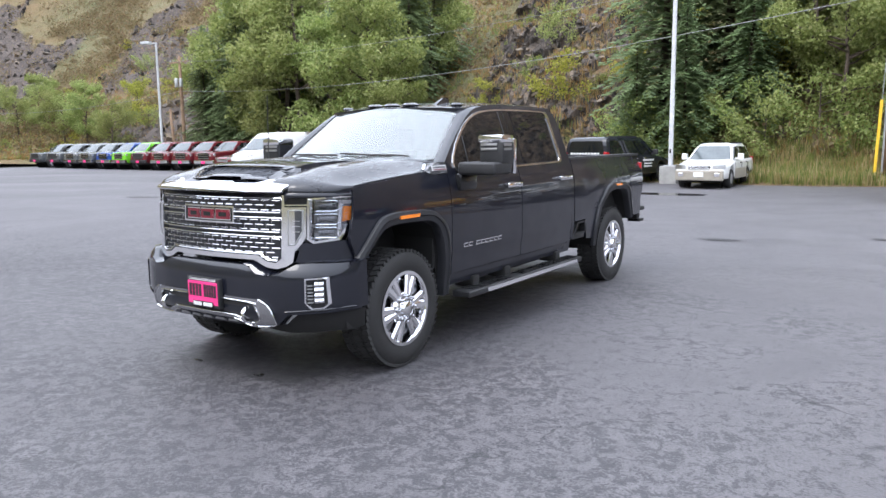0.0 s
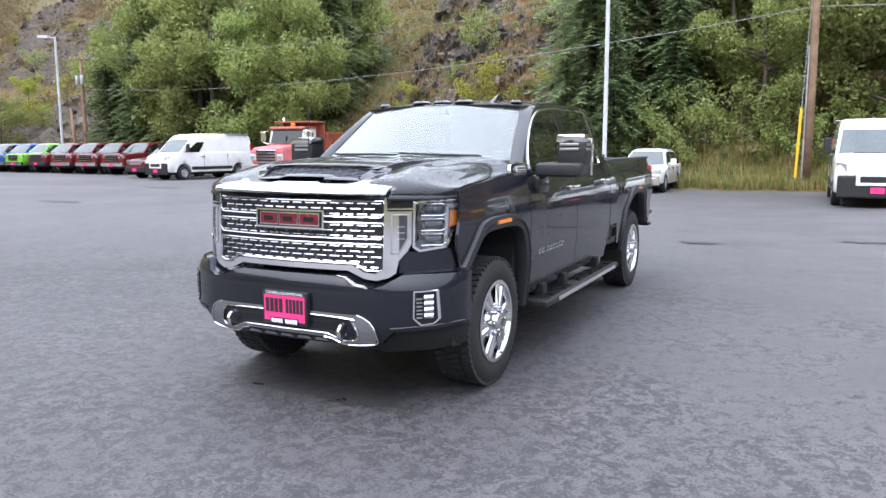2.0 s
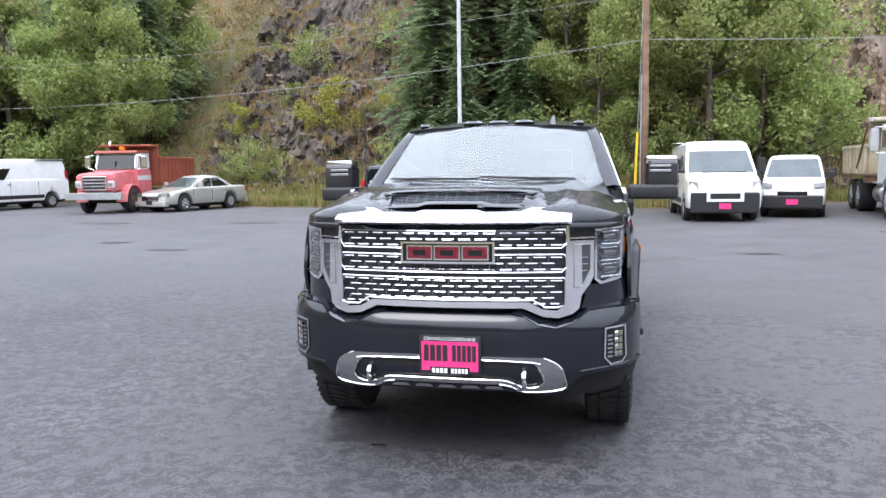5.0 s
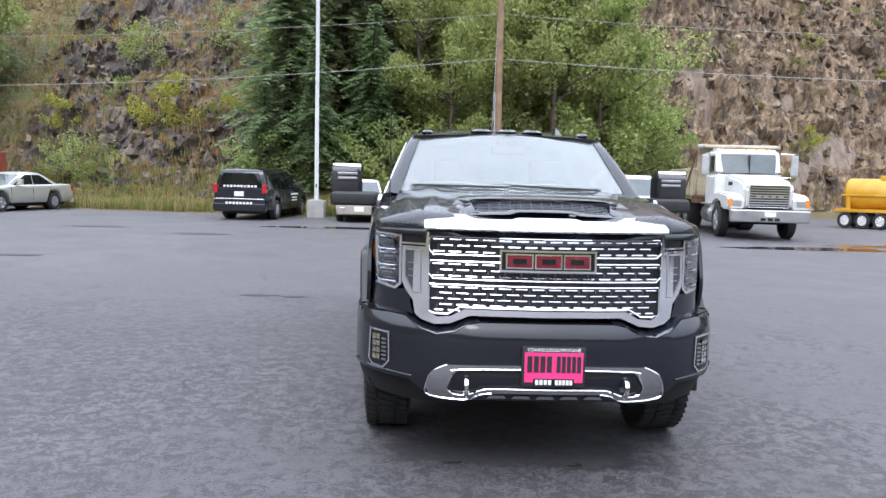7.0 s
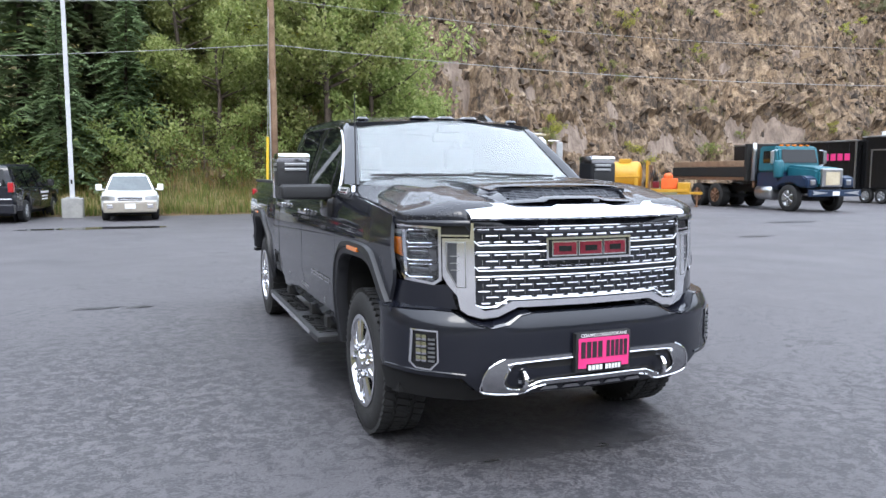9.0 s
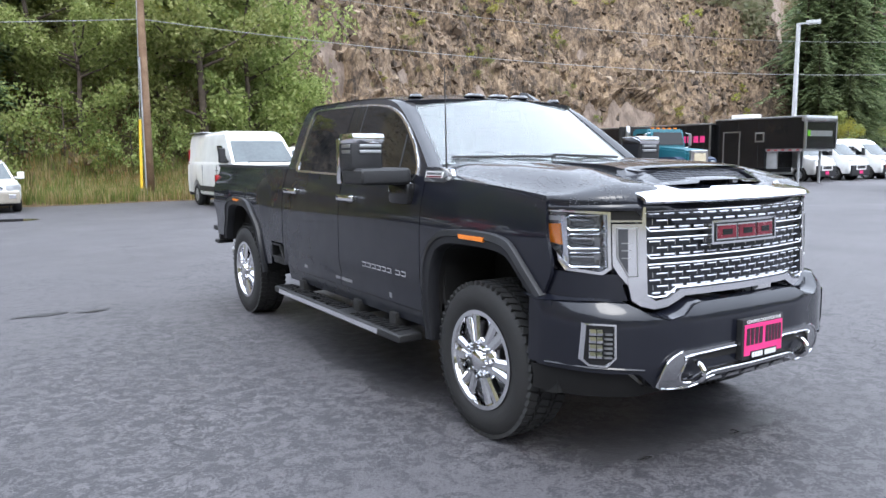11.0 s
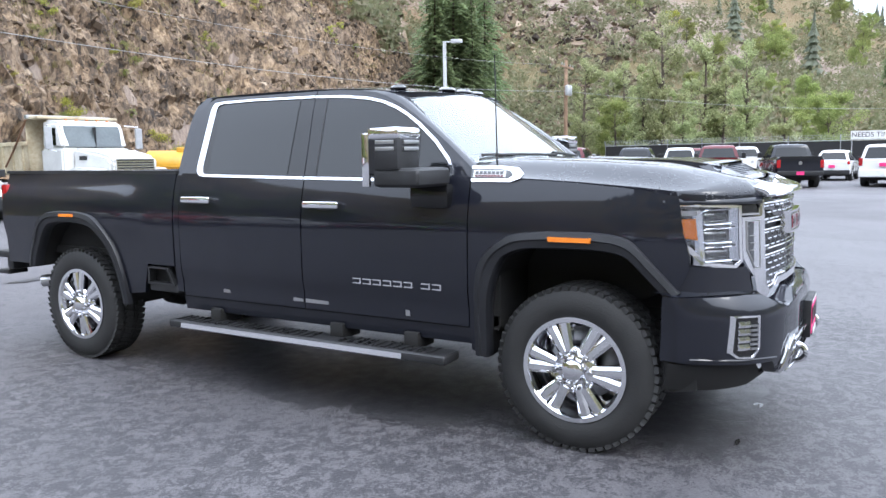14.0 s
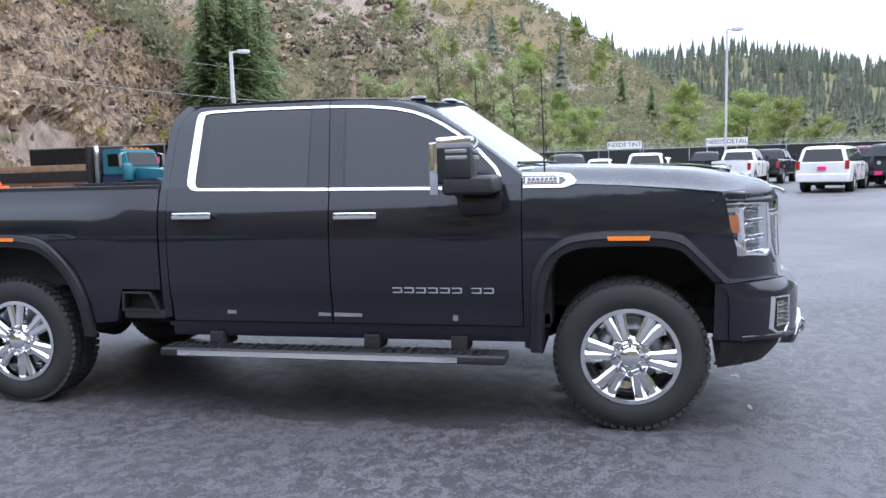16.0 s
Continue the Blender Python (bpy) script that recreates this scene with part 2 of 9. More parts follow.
M = {
    "asphalt": asphalt_of(), "hill": hill_of(),
    "black_paint": paint_of("black_metallic_paint", (0.0052, 0.0060, 0.0108), (0.0070, 0.0080, 0.0140), 0.4, 0.0),
    "wet_black": paint_of("rain_beaded_black_paint", (0.0052, 0.0060, 0.0108), (0.0070, 0.0080, 0.0140), 0.4, 0.0, True),
    "navy_paint": surf("navy_truck_paint", (0.006, 0.018, 0.05), (0.012, 0.03, 0.07), 2, 0.35, 0.55),
    "white_paint": paint_of("white_paint", (0.72, 0.72, 0.71)),
    "cream_paint": paint_of("champagne_paint", (0.55, 0.51, 0.43), None, 0.35, 0.2),
    "silver_paint": paint_of("silver_paint", (0.46, 0.45, 0.41), None, 0.3, 0.4),
    "red_paint": paint_of("dark_red_paint", (0.105, 0.008, 0.013)),
    "blue_paint": paint_of("blue_paint", (0.01, 0.045, 0.22)),
    "lime_paint": paint_of("lime_paint", (0.13, 0.42, 0.02)),
    "grey_paint": paint_of("grey_paint", (0.10, 0.105, 0.11), None, 0.3, 0.4),
    "teal_paint": surf("teal_truck_paint", (0.012, 0.10, 0.135), (0.02, 0.14, 0.18), 2, 0.35, 0.55),
    "orange_paint": surf("faded_orange_paint", (0.29, 0.066, 0.038), (0.38, 0.105, 0.065), 1.6, 0.5, 0.75, bump=0.1),
    "pink_red": surf("sun_faded_red_paint", (0.55, 0.10, 0.12), (0.66, 0.22, 0.22), 2.5, 0.45, 0.65),
    "yellow_paint": surf("yellow_enamel", (0.48, 0.25, 0.014), (0.60, 0.33, 0.03), 2, 0.35, 0.55),
    "truck_white": surf("white_truck_enamel", (0.54, 0.54, 0.53), (0.66, 0.66, 0.65), 2, 0.35, 0.5),
    "dirty_white": surf("dirty_white_steel", (0.36, 0.28, 0.17), (0.60, 0.54, 0.40), 1.3, 0.55, 0.8, bump=0.1),
    "rust": surf("rusty_steel", (0.10, 0.045, 0.02), (0.22, 0.12, 0.07), 3, 0.7, 0.9, bump=0.2),
    "chrome": surf("chrome", (0.80, 0.80, 0.82), (0.88, 0.88, 0.90), 3, 0.05, 0.12, 1.0),
    "bright_bar": surf("bright_grille_metal", (0.50, 0.50, 0.53), (0.60, 0.60, 0.63), 3, 0.16, 0.26, 1.0),
    "lamp_inner": surf("silvered_lamp_housing", (0.10, 0.10, 0.11), (0.22, 0.22, 0.235), 25, 0.2, 0.35, 0.7),
    "hoop_metal": surf("brushed_hoop_metal", (0.40, 0.40, 0.415), (0.52, 0.52, 0.535), 4, 0.10, 0.22, 1.0),
    "grille_back": surf("dark_grille_plastic", (0.016, 0.018, 0.024), (0.026, 0.028, 0.036), 8, 0.3, 0.5),
    "beige_clad": surf("beige_cladding", (0.27, 0.245, 0.205), (0.34, 0.31, 0.26), 4, 0.4, 0.55),
    "mesh_grey": surf("grey_mesh_plastic", (0.05, 0.054, 0.066), (0.075, 0.08, 0.096), 9, 0.25, 0.4, 0.3),
    "smoke": surf("smoked_lamp_plastic", (0.035, 0.037, 0.042), (0.055, 0.057, 0.064), 9, 0.12, 0.2, coat=0.8),
    "silk_black": surf("satin_black_moulding", (0.010, 0.0105, 0.013), (0.015, 0.0155, 0.019), 6, 0.38, 0.5, bump=0.05, bscale=300),
    "wet_rubber": surf("wet_ribbed_rubber", (0.010, 0.010, 0.011), (0.02, 0.02, 0.021), 9, 0.12, 0.5, bump=0.2, bscale=60),
    "satin": surf("satin_metal", (0.42, 0.42, 0.43), (0.55, 0.55, 0.56), 4, 0.28, 0.4, 1.0),
    "steel": surf("galvanised_steel", (0.36, 0.37, 0.38), (0.5, 0.5, 0.51), 5, 0.4, 0.6, 0.6),
    "black_plastic": surf("black_plastic", (0.012, 0.012, 0.013), (0.022, 0.022, 0.024), 8, 0.42, 0.6, bump=0.15, bscale=300),
    "gloss_black": surf("gloss_black", (0.006, 0.006, 0.007), (0.010, 0.010, 0.011), 5, 0.12, 0.22),
    "dark": surf("underbody_black", (0.006, 0.006, 0.006), (0.014, 0.013, 0.013), 6, 0.7, 0.9),
    "rubber": surf("tyre_rubber", (0.012, 0.012, 0.012), (0.024, 0.023, 0.023), 9, 0.6, 0.85, bump=0.2, bscale=90),
    "tint": surf("tinted_glass", (0.006, 0.007, 0.008), (0.008, 0.009, 0.010), 2, 0.01, 0.03, spec=0.55),
    # greenish glass, its base colour lifted for the sky reflected in windscreens
    "sky_pale_glass": surf("sky_pale_truck_glass", (0.045, 0.058, 0.062), (0.075, 0.092, 0.097), 1.5, 0.03, 0.08, spec=0.8),
    "glass": glass_of("clear_glass", (0.86, 0.92, 0.92), 0.0, 0.9),
    "lens": glass_of("lamp_lens", (0.95, 0.97, 1.0), 0.02),
    "amber": surf("amber_lens", (0.75, 0.19, 0.012), (0.85, 0.25, 0.02), 20, 0.15, 0.25, coat=0.6),
    "red_lens": surf("red_lens", (0.34, 0.008, 0.012), (0.42, 0.012, 0.016), 20, 0.12, 0.2, coat=0.6),
    "badge_red": surf("red_badge_enamel", (0.11, 0.006, 0.014), (0.16, 0.012, 0.024), 20, 0.2, 0.3, coat=0.6),
    "pink": surf("hot_pink_card", (0.78, 0.03, 0.19), (0.84, 0.05, 0.24), 9, 0.5, 0.6),
    "white": surf("white_plastic", (0.68, 0.68, 0.68), (0.8, 0.8, 0.8), 9, 0.45, 0.6),
    "ink": surf("dark_ink", (0.025, 0.015, 0.02), (0.035, 0.02, 0.03), 9, 0.5),
    "concrete": surf("concrete", (0.26, 0.26, 0.25), (0.40, 0.39, 0.37), 3, 0.8, 0.95, bump=0.3, bscale=40),
    "pole_white": surf("white_pole_paint", (0.47, 0.48, 0.49), (0.60, 0.61, 0.62), 1.5, 0.5, 0.65),
    "pole_wood": surf("weathered_pole_wood", (0.17, 0.10, 0.06), (0.30, 0.20, 0.13), 2.5, 0.8, 0.95, bump=0.4, bscale=25),
    "yellow_tube": surf("yellow_plastic", (0.72, 0.44, 0.02), (0.80, 0.52, 0.04), 3, 0.5, 0.65),
    "wire": surf("overhead_wire", (0.22, 0.22, 0.22), (0.34, 0.34, 0.34), 3, 0.5),
    "bark": surf("bark", (0.05, 0.035, 0.025), (0.13, 0.10, 0.08), 5, 0.9, bump=0.5, bscale=30),
    "seat": surf("black_upholstery", (0.012, 0.012, 0.013), (0.022, 0.021, 0.021), 5, 0.7),
    "orange_cloth": surf("orange_cover", (0.75, 0.10, 0.015), (0.85, 0.16, 0.03), 4, 0.6),
    "rock_dark": surf("dark_slate", (0.035, 0.033, 0.034), (0.16, 0.14, 0.13), 1.2, 0.85, bump=0.6, bscale=8),
    "fir": leaf_of("fir_needles", (0.12, 0.165, 0.08), (0.19, 0.245, 0.12), (0.26, 0.32, 0.155)),
    # poplar leaves carry the pale cast of distance haze in their colour
    "poplar": leaf_of("hazed_poplar_leaves", (0.24, 0.27, 0.12), (0.36, 0.395, 0.19), (0.50, 0.52, 0.28)),
    "leaf": leaf_of("broad_leaves", (0.17, 0.21, 0.06), (0.285, 0.335, 0.10), (0.43, 0.45, 0.185)),
    "leaf_yellow": leaf_of("yellowing_leaves", (0.16, 0.18, 0.025), (0.34, 0.34, 0.05), (0.48, 0.46, 0.09)),
    "straw": leaf_of("dry_grass", (0.24, 0.125, 0.04), (0.38, 0.235, 0.085), (0.48, 0.35, 0.15)),
    "weed": leaf_of("green_weeds", (0.11, 0.155, 0.036), (0.20, 0.24, 0.062), (0.34, 0.32, 0.10)),
}


def stone_of():
    m, n, l, p = nodes_of("broken_rock")
    pos = place(n)
    isl = n.new("ShaderNodeNewGeometry").outputs["Random Per Island"]
    att = n.new("ShaderNodeVertexColor")
    att.layer_name = "cover"
    sep = n.new("ShaderNodeSeparateColor")
    l.new(att.outputs[0], sep.inputs[0])
    dark = ramp(n, l, isl, [(0, (0.022, 0.019, 0.017)), (0.6, (0.072, 0.058, 0.047)), (1, (0.21, 0.165, 0.125))])
    warm = ramp(n, l, isl, [(0, (0.030, 0.021, 0.015)), (0.55, (0.11, 0.076, 0.05)), (0.88, (0.20, 0.145, 0.098)), (1, (0.42, 0.34, 0.25))])
    col = mixc(n, l, sep.outputs[2], dark, warm)
    stain = tex(n, l, pos, 3.0, 6, 0.7)
    l.new(mixc(n, l, 0.6, col, ramp(n, l, stain, [(0.3, (0.3, 0.3, 0.3)), (0.7, (0.7, 0.68, 0.66))]), "OVERLAY"), p.inputs["Base Color"])
    p.inputs["Roughness"].default_value = 0.85
    bumped(n, l, p, tex(n, l, pos, 9, 6, 0.7), 0.6, 0.05)
    return m


M["stone"] = stone_of()


def crag_of():
    """Steep slaty rock: tilted dark and rusty layers, lichen grey, soil caught on the ledges."""
    m, n, l, p = nodes_of("slaty_rock_face")
    pos = place(n)
    att = n.new("ShaderNodeVertexColor")
    att.layer_name = "cover"
    sep = n.new("ShaderNodeSeparateColor")
    l.new(att.outputs[0], sep.inputs[0])
    strat = n.new("ShaderNodeMapping")
    strat.inputs["Rotation"].default_value = (0.15, 0.45, 0.2)
    strat.inputs["Scale"].default_value = (1.5, 1.2, 0.8)
    l.new(pos, strat.inputs[0])
    s1, s2 = tex(n, l, strat.outputs[0], 0.7, 9, 0.7, 0.3), tex(n, l, strat.outputs[0], 6.0, 6, 0.75, 0.3)
    both = maths(n, l, "ADD", maths(n, l, "MULTIPLY", s1, 0.6), maths(n, l, "MULTIPLY", s2, 0.4))
    # every broken block has its own tone
    tone = []
    for sc in (0.8, 2.6, 7.0):
        v = n.new("ShaderNodeTexVoronoi")
        v.inputs["Scale"].default_value = sc
        bend = n.new("ShaderNodeVectorMath")
        bend.operation = "MULTIPLY_ADD"
        bend.inputs[1].default_value = (0.5 / sc,) * 3
        wob = n.new("ShaderNodeTexNoise")
        wob.inputs["Scale"].default_value, wob.inputs["Detail"].default_value = sc * 2, 4
        l.new(strat.outputs[0], wob.inputs["Vector"])
        l.new(wob.outputs["Color"], bend.inputs[0])
        l.new(strat.outputs[0], bend.inputs[2])
        l.new(bend.outputs[0], v.inputs["Vector"])
        sp = n.new("ShaderNodeSeparateColor")
        l.new(v.outputs["Color"], sp.inputs[0])
        tone.append(sp.outputs[0])
    blockt = maths(n, l, "ADD", maths(n, l, "MULTIPLY", tone[0], 0.3), maths(n, l, "ADD", maths(n, l, "MULTIPLY", tone[1], 0.4), maths(n, l, "MULTIPLY", tone[2], 0.3)))
    mixed = maths(n, l, "ADD", maths(n, l, "MULTIPLY", both, 0.55), maths(n, l, "MULTIPLY", blockt, 0.45))
    slate = ramp(n, l, mixed, [(0.36, (0.026, 0.023, 0.022)), (0.5, (0.075, 0.064, 0.057)), (0.66, (0.175, 0.145, 0.12))])
    brown = ramp(n, l, mixed, [(0.34, (0.032, 0.024, 0.018)), (0.44, (0.100, 0.070, 0.046)), (0.54, (0.19, 0.134, 0.086)), (0.68, (0.35, 0.265, 0.178))])
    col = mixc(n, l, sep.outputs[2], slate, brown)
    col = mixc(n, l, 0.6, col, ramp(n, l, tex(n, l, pos, 0.2, 5, 0.6, 0.8), [(0.35, (0.34, 0.32, 0.33)), (0.5, (0.5, 0.48, 0.46)), (0.66, (0.66, 0.60, 0.52))]), "OVERLAY")
    soil = ramp(n, l, tex(n, l, pos, 3.5, 6, 0.7), [(0.35, (0.08, 0.048, 0.026)), (0.55, (0.20, 0.125, 0.062)), (0.72, (0.20, 0.16, 0.07))])
    up = n.new("ShaderNodeSeparateXYZ")
    l.new(n.new("ShaderNodeNewGeometry").outputs["Normal"], up.inputs[0])
    ledge = maths(n, l, "MULTIPLY", ramp(n, l, up.outputs[2], [(0.50, (0, 0, 0)), (0.78, (1, 1, 1))]), ramp(n, l, tex(n, l, pos, 0.4, 5, 0.6), [(0.42, (0, 0, 0)), (0.56, (1, 1, 1))]))
    col = mixc(n, l, maths(n, l, "MULTIPLY", ledge, sep.outputs[1]), col, soil)
    l.new(col, p.inputs["Base Color"])
    p.inputs["Roughness"].default_value = 0.8
    bumped(n, l, p, mixed, 0.9, 0.16)
    return m


M["crag"] = crag_of()
M["pale_straw"] = leaf_of("pale_dry_grass", (0.33, 0.25, 0.10), (0.46, 0.37, 0.17), (0.56, 0.47, 0.25))
M["brush"] = leaf_of("mixed_brush", (0.17, 0.105, 0.055), (0.17, 0.16, 0.07), (0.31, 0.23, 0.11))
# Far foliage: haze is mixed into the leaf colours, so both are paler.
M["hazed_fir"] = leaf_of("haze_pale_conifers", (0.15, 0.175, 0.12), (0.19, 0.215, 0.15), (0.24, 0.26, 0.19))
M["hazed_brush"] = leaf_of("haze_pale_brush", (0.17, 0.19, 0.10), (0.23, 0.24, 0.13), (0.32, 0.29, 0.18))

# ---- building helpers ----
def mesh_of(name, bm, material, smooth=False):
    me = bpy.data.meshes.new(name)
    bmesh.ops.recalc_face_normals(bm, faces=bm.faces)
    bm.to_mesh(me)
    bm.free()
    for mt in material if isinstance(material, (list, tuple)) else [material]:
        me.materials.append(mt)
    if smooth:
        me.shade_smooth()
    return me


def part(name, bm, material, parent, label="", smooth=False):
    ob = new(name, mesh_of(name, bm, material, smooth))
    ob.parent = parent
    return tagged(ob, label)


def thing(name, label, category, group="", m=None, kind=""):
    ob = new(name)
    if m is not None:
        ob.matrix_world = m
    return tagged(ob, label, category, group, kind)


def box(bm, x0, x1, y0, y1, z0, z1, bevel=0.0, seg=2):
    r = bmesh.ops.create_cube(bm, size=1, matrix=Matrix.Translation(((x0 + x1) / 2, (y0 + y1) / 2, (z0 + z1) / 2)) @ Matrix.Diagonal((abs(x1 - x0), abs(y1 - y0), abs(z1 - z0), 1)))
    if bevel:
        es = {e for v in r["verts"] for e in v.link_edges}
        bmesh.ops.bevel(bm, geom=list(es), offset=bevel, segments=seg, profile=0.6, affect="EDGES")
    return bm


def boxes(*rows, bevel=0.0):
    bm = bmesh.new()
    for r in rows:
        box(bm, *r[:6], r[6] if len(r) > 6 else bevel)
    return bm


def tube(bm, pts, r, seg=10, r1=None, caps=True):
    """A round bar along points; the radius runs from r to r1."""
    pts = [Vector(p) for p in pts]
    rings = []
    up = Vector((0, 0, 1))
    for i, p in enumerate(pts):
        d = (pts[min(i + 1, len(pts) - 1)] - pts[max(i - 1, 0)]).normalized()
        a = d.cross(up if abs(d.z) < 0.95 else Vector((1, 0, 0))).normalized()
        b = d.cross(a)
        rr = r if r1 is None else r + (r1 - r) * i / max(1, len(pts) - 1)
        rings.append([bm.verts.new(p + rr * (math.cos(t) * a + math.sin(t) * b)) for t in (2 * math.pi * k / seg for k in range(seg))])
    for A, B in zip(rings, rings[1:]):
        for k in range(seg):
            bm.faces.new((A[k], A[(k + 1) % seg], B[(k + 1) % seg], B[k]))
    if caps:
        bm.faces.new(rings[0][::-1])
        bm.faces.new(rings[-1])
    return bm


def lathe(bm, profile, seg=32, m=Matrix()):
    """Turn (radius, axial) pairs about the local x axis."""
    rings = []
    for r, a in profile:
        if r < 1e-5:
            rings.append([bm.verts.new(m @ Vector((a, 0, 0)))])
        else:
            rings.append([bm.verts.new(m @ Vector((a, r * math.cos(t), r * math.sin(t)))) for t in (2 * math.pi * k / seg for k in range(seg))])
    for A, B in zip(rings, rings[1:]):
        for k in range(seg):
            q = [A[k % len(A)], A[(k + 1) % len(A)], B[(k + 1) % len(B)], B[k % len(B)]]
            q = [v for i, v in enumerate(q) if v not in q[:i]]
            if len(q) > 2:
                bm.faces.new(q)
    return bm


def panel(outline, fmap, du=0.0, dv=0.0, thick=0.02, bm=None, rim=0.0):
    """A plate cut from a 2D outline and laid on a curved surface: fmap(u, v, depth) gives the place; depth runs inwards."""
    bm = bm or bmesh.new()
    flat = bmesh.new()
    flat.faces.new([flat.verts.new((u, v, 0)) for u, v in outline])
    us, vs = [p[0] for p in outline], [p[1] for p in outline]
    for axis, lo, hi, step in ((0, min(us), max(us), du), (1, min(vs), max(vs), dv)):
        if step:
            k = max(1, math.ceil((hi - lo) / step))
            for i in range(1, k):
                c = lo + (hi - lo) * i / k
                co, no = ((c, 0, 0), (1, 0, 0)) if axis == 0 else ((0, c, 0), (0, 1, 0))
                bmesh.ops.bisect_plane(flat, geom=flat.verts[:] + flat.edges[:] + flat.faces[:], plane_co=co, plane_no=no, dist=1e-6)
    flat.verts.index_update()
    front = [bm.verts.new(fmap(v.co.x, v.co.y, 0.0)) for v in flat.verts]
    for f in flat.faces:
        bm.faces.new([front[v.index] for v in f.verts])
    if thick:
        back = [bm.verts.new(fmap(v.co.x, v.co.y, thick)) for v in flat.verts]
        for f in flat.faces:
            bm.faces.new([back[v.index] for v in reversed(f.verts)])
        for e in flat.edges:
            if len(e.link_faces) == 1:
                a, b = (v.index for v in e.verts)
                bm.faces.new((front[a], front[b], back[b], back[a]))
    flat.free()
    return bm


def mirrored(bm):
    """Adds the mirror image across the plane x = 0."""
    g = bmesh.ops.duplicate(bm, geom=bm.verts[:] + bm.edges[:] + bm.faces[:])
    for v in g["geom"]:
        if isinstance(v, bmesh.types.BMVert):
            v.co.x = -v.co.x
    bmesh.ops.reverse_faces(bm, faces=[f for f in g["geom"] if isinstance(f, bmesh.types.BMFace)])
    return bm


def flipped(bm):
    for v in bm.verts:
        v.co.x = -v.co.x
    bmesh.ops.reverse_faces(bm, faces=bm.faces)
    return bm


def lerp_table(table, x):
    if x <= table[0][0]:
        return table[0][1]
    for (a, p), (b, q) in zip(table, table[1:]):
        if x <= b:
            t = (x - a) / (b - a)
            return p + (q - p) * t
    return table[-1][1]


def smooth01(a, b, x):
    t = min(1, max(0, (x - a) / (b - a)))
    return t * t * (3 - 2 * t)


# ---- the lie of the land ----
TOE = [(-220, 5), (-120, 36), (-60, 38), (-44, 36.5), (-32, 34), (-26, 31.5), (-20, 29.5), (-15, 27), (-8, 25.6), (0, 24.4), (4, 25), (8, 28), (14, 31), (24, 36), (32, 38.5), (42, 39), (52, 37), (62, 41)]
SKY_MID = [(55, 17), (78, 14.3), (82, 12.8), (85, 11.0), (87, 9.8), (89.3, 8.5), (91.7, 7.2), (93, 6.2), (97, 4.4), (104, 2.5), (112, 1)]
SKY_FAR = [(-180, 12), (-150, 20), (-125, 25), (-95, 25), (-75, 20), (-60, 16), (60, 16), (88, 6.6), (94, 6.9), (98, 7.0), (101.5, 6.6), (104.6, 5.9), (108, 5.0), (116, 5), (130, 7.5), (150, 9), (180, 10)]


def rocky(x, y):
    """How rocky the near hillside is."""
    d = y - lerp_table(TOE, x)
    k = smooth01(5, 11, x + 2 * noise.noise((x * 0.1, y * 0.1, 3))) * (1 - smooth01(66.0, 69.5, x - 1.35 * d))
    k = max(k, smooth01(-23, -18, x + d * 0.25) * (1 - smooth01(-9, -5, x + d * 0.1)) * (0.85 + 0.6 * noise.noise((x * 0.13, y * 0.13, 9))))
    k = max(k, 0.8 * smooth01(-0.12, 0.15, noise.noise((x * 0.06 + 4, y * 0.06, 5))) * (1 - smooth01(-40, -34, x)))
    return k * smooth01(0.6, 2.5, d)


def land(x, y):
    d = y - lerp_table(TOE, x)
    z = -0.03
    if d > 0 and x < 160:
        cliff = smooth01(6, 14, x)
        left = 0.25 * min(d, 2.0) + 0.66 * max(0, d - 2.0)
        steep = 0.2 * min(d, 1.5) + 1.8 * min(max(0, d - 1.5), 8.0) + 0.9 * max(0, d - 9.5)
        h = left + (steep - left) * cliff
        out = smooth01(66, 62, x - 1.35 * d) if x > 40 else 1.0
        h = min(h, 75 + 6 * noise.noise((x * 0.02, y * 0.02, 1)))
        rough = rocky(x, y)
        bump = noise.fractal((x * 0.22 + 0.3 * y, y * 0.16, h * 0.12), 0.8, 2.1, 4) * (0.5 + 1.3 * rough)
        step = abs(noise.noise((x * 0.35 + h * 0.2, h * 0.3, y * 0.1))) * 1.4 * rough
        z = max(z, (h + (bump + step) * smooth01(0.5, 4, d)) * out)
    r, az = math.hypot(x, y), math.degrees(math.atan2(x, y))
    if r > 70:
        n1 = noise.fractal((x * 0.006, y * 0.006, 2), 0.9, 2, 4)
        if 50 < az < 125:
            e = math.tan(radians(lerp_table(SKY_MID, az)))
            z = max(z, 330 * e * smooth01(85, 335, r + 12 * n1) ** 0.9 + 3 * n1 * smooth01(90, 160, r))
        e = math.tan(radians(lerp_table(SKY_FAR, az)))
        near, far = (400, 900) if 55 < az < 120 else (140, 520)
        z = max(z, far * e * smooth01(near, far, r + 25 * n1) + 8 * n1 * smooth01(near, far, r))
    return z


def grid_lines(fine, coarse_to, grow=1.16):
    lines = list(fine)
    for s in (1, -1):
        p, step = (lines[-1], fine[-1] - fine[-2]) if s > 0 else (lines[0], fine[1] - fine[0])
        extra = []
        while abs(p) < coarse_to:
            step *= grow
            p += s * step
            extra.append(p)
        lines = lines + extra if s > 0 else extra[::-1] + lines
    return lines


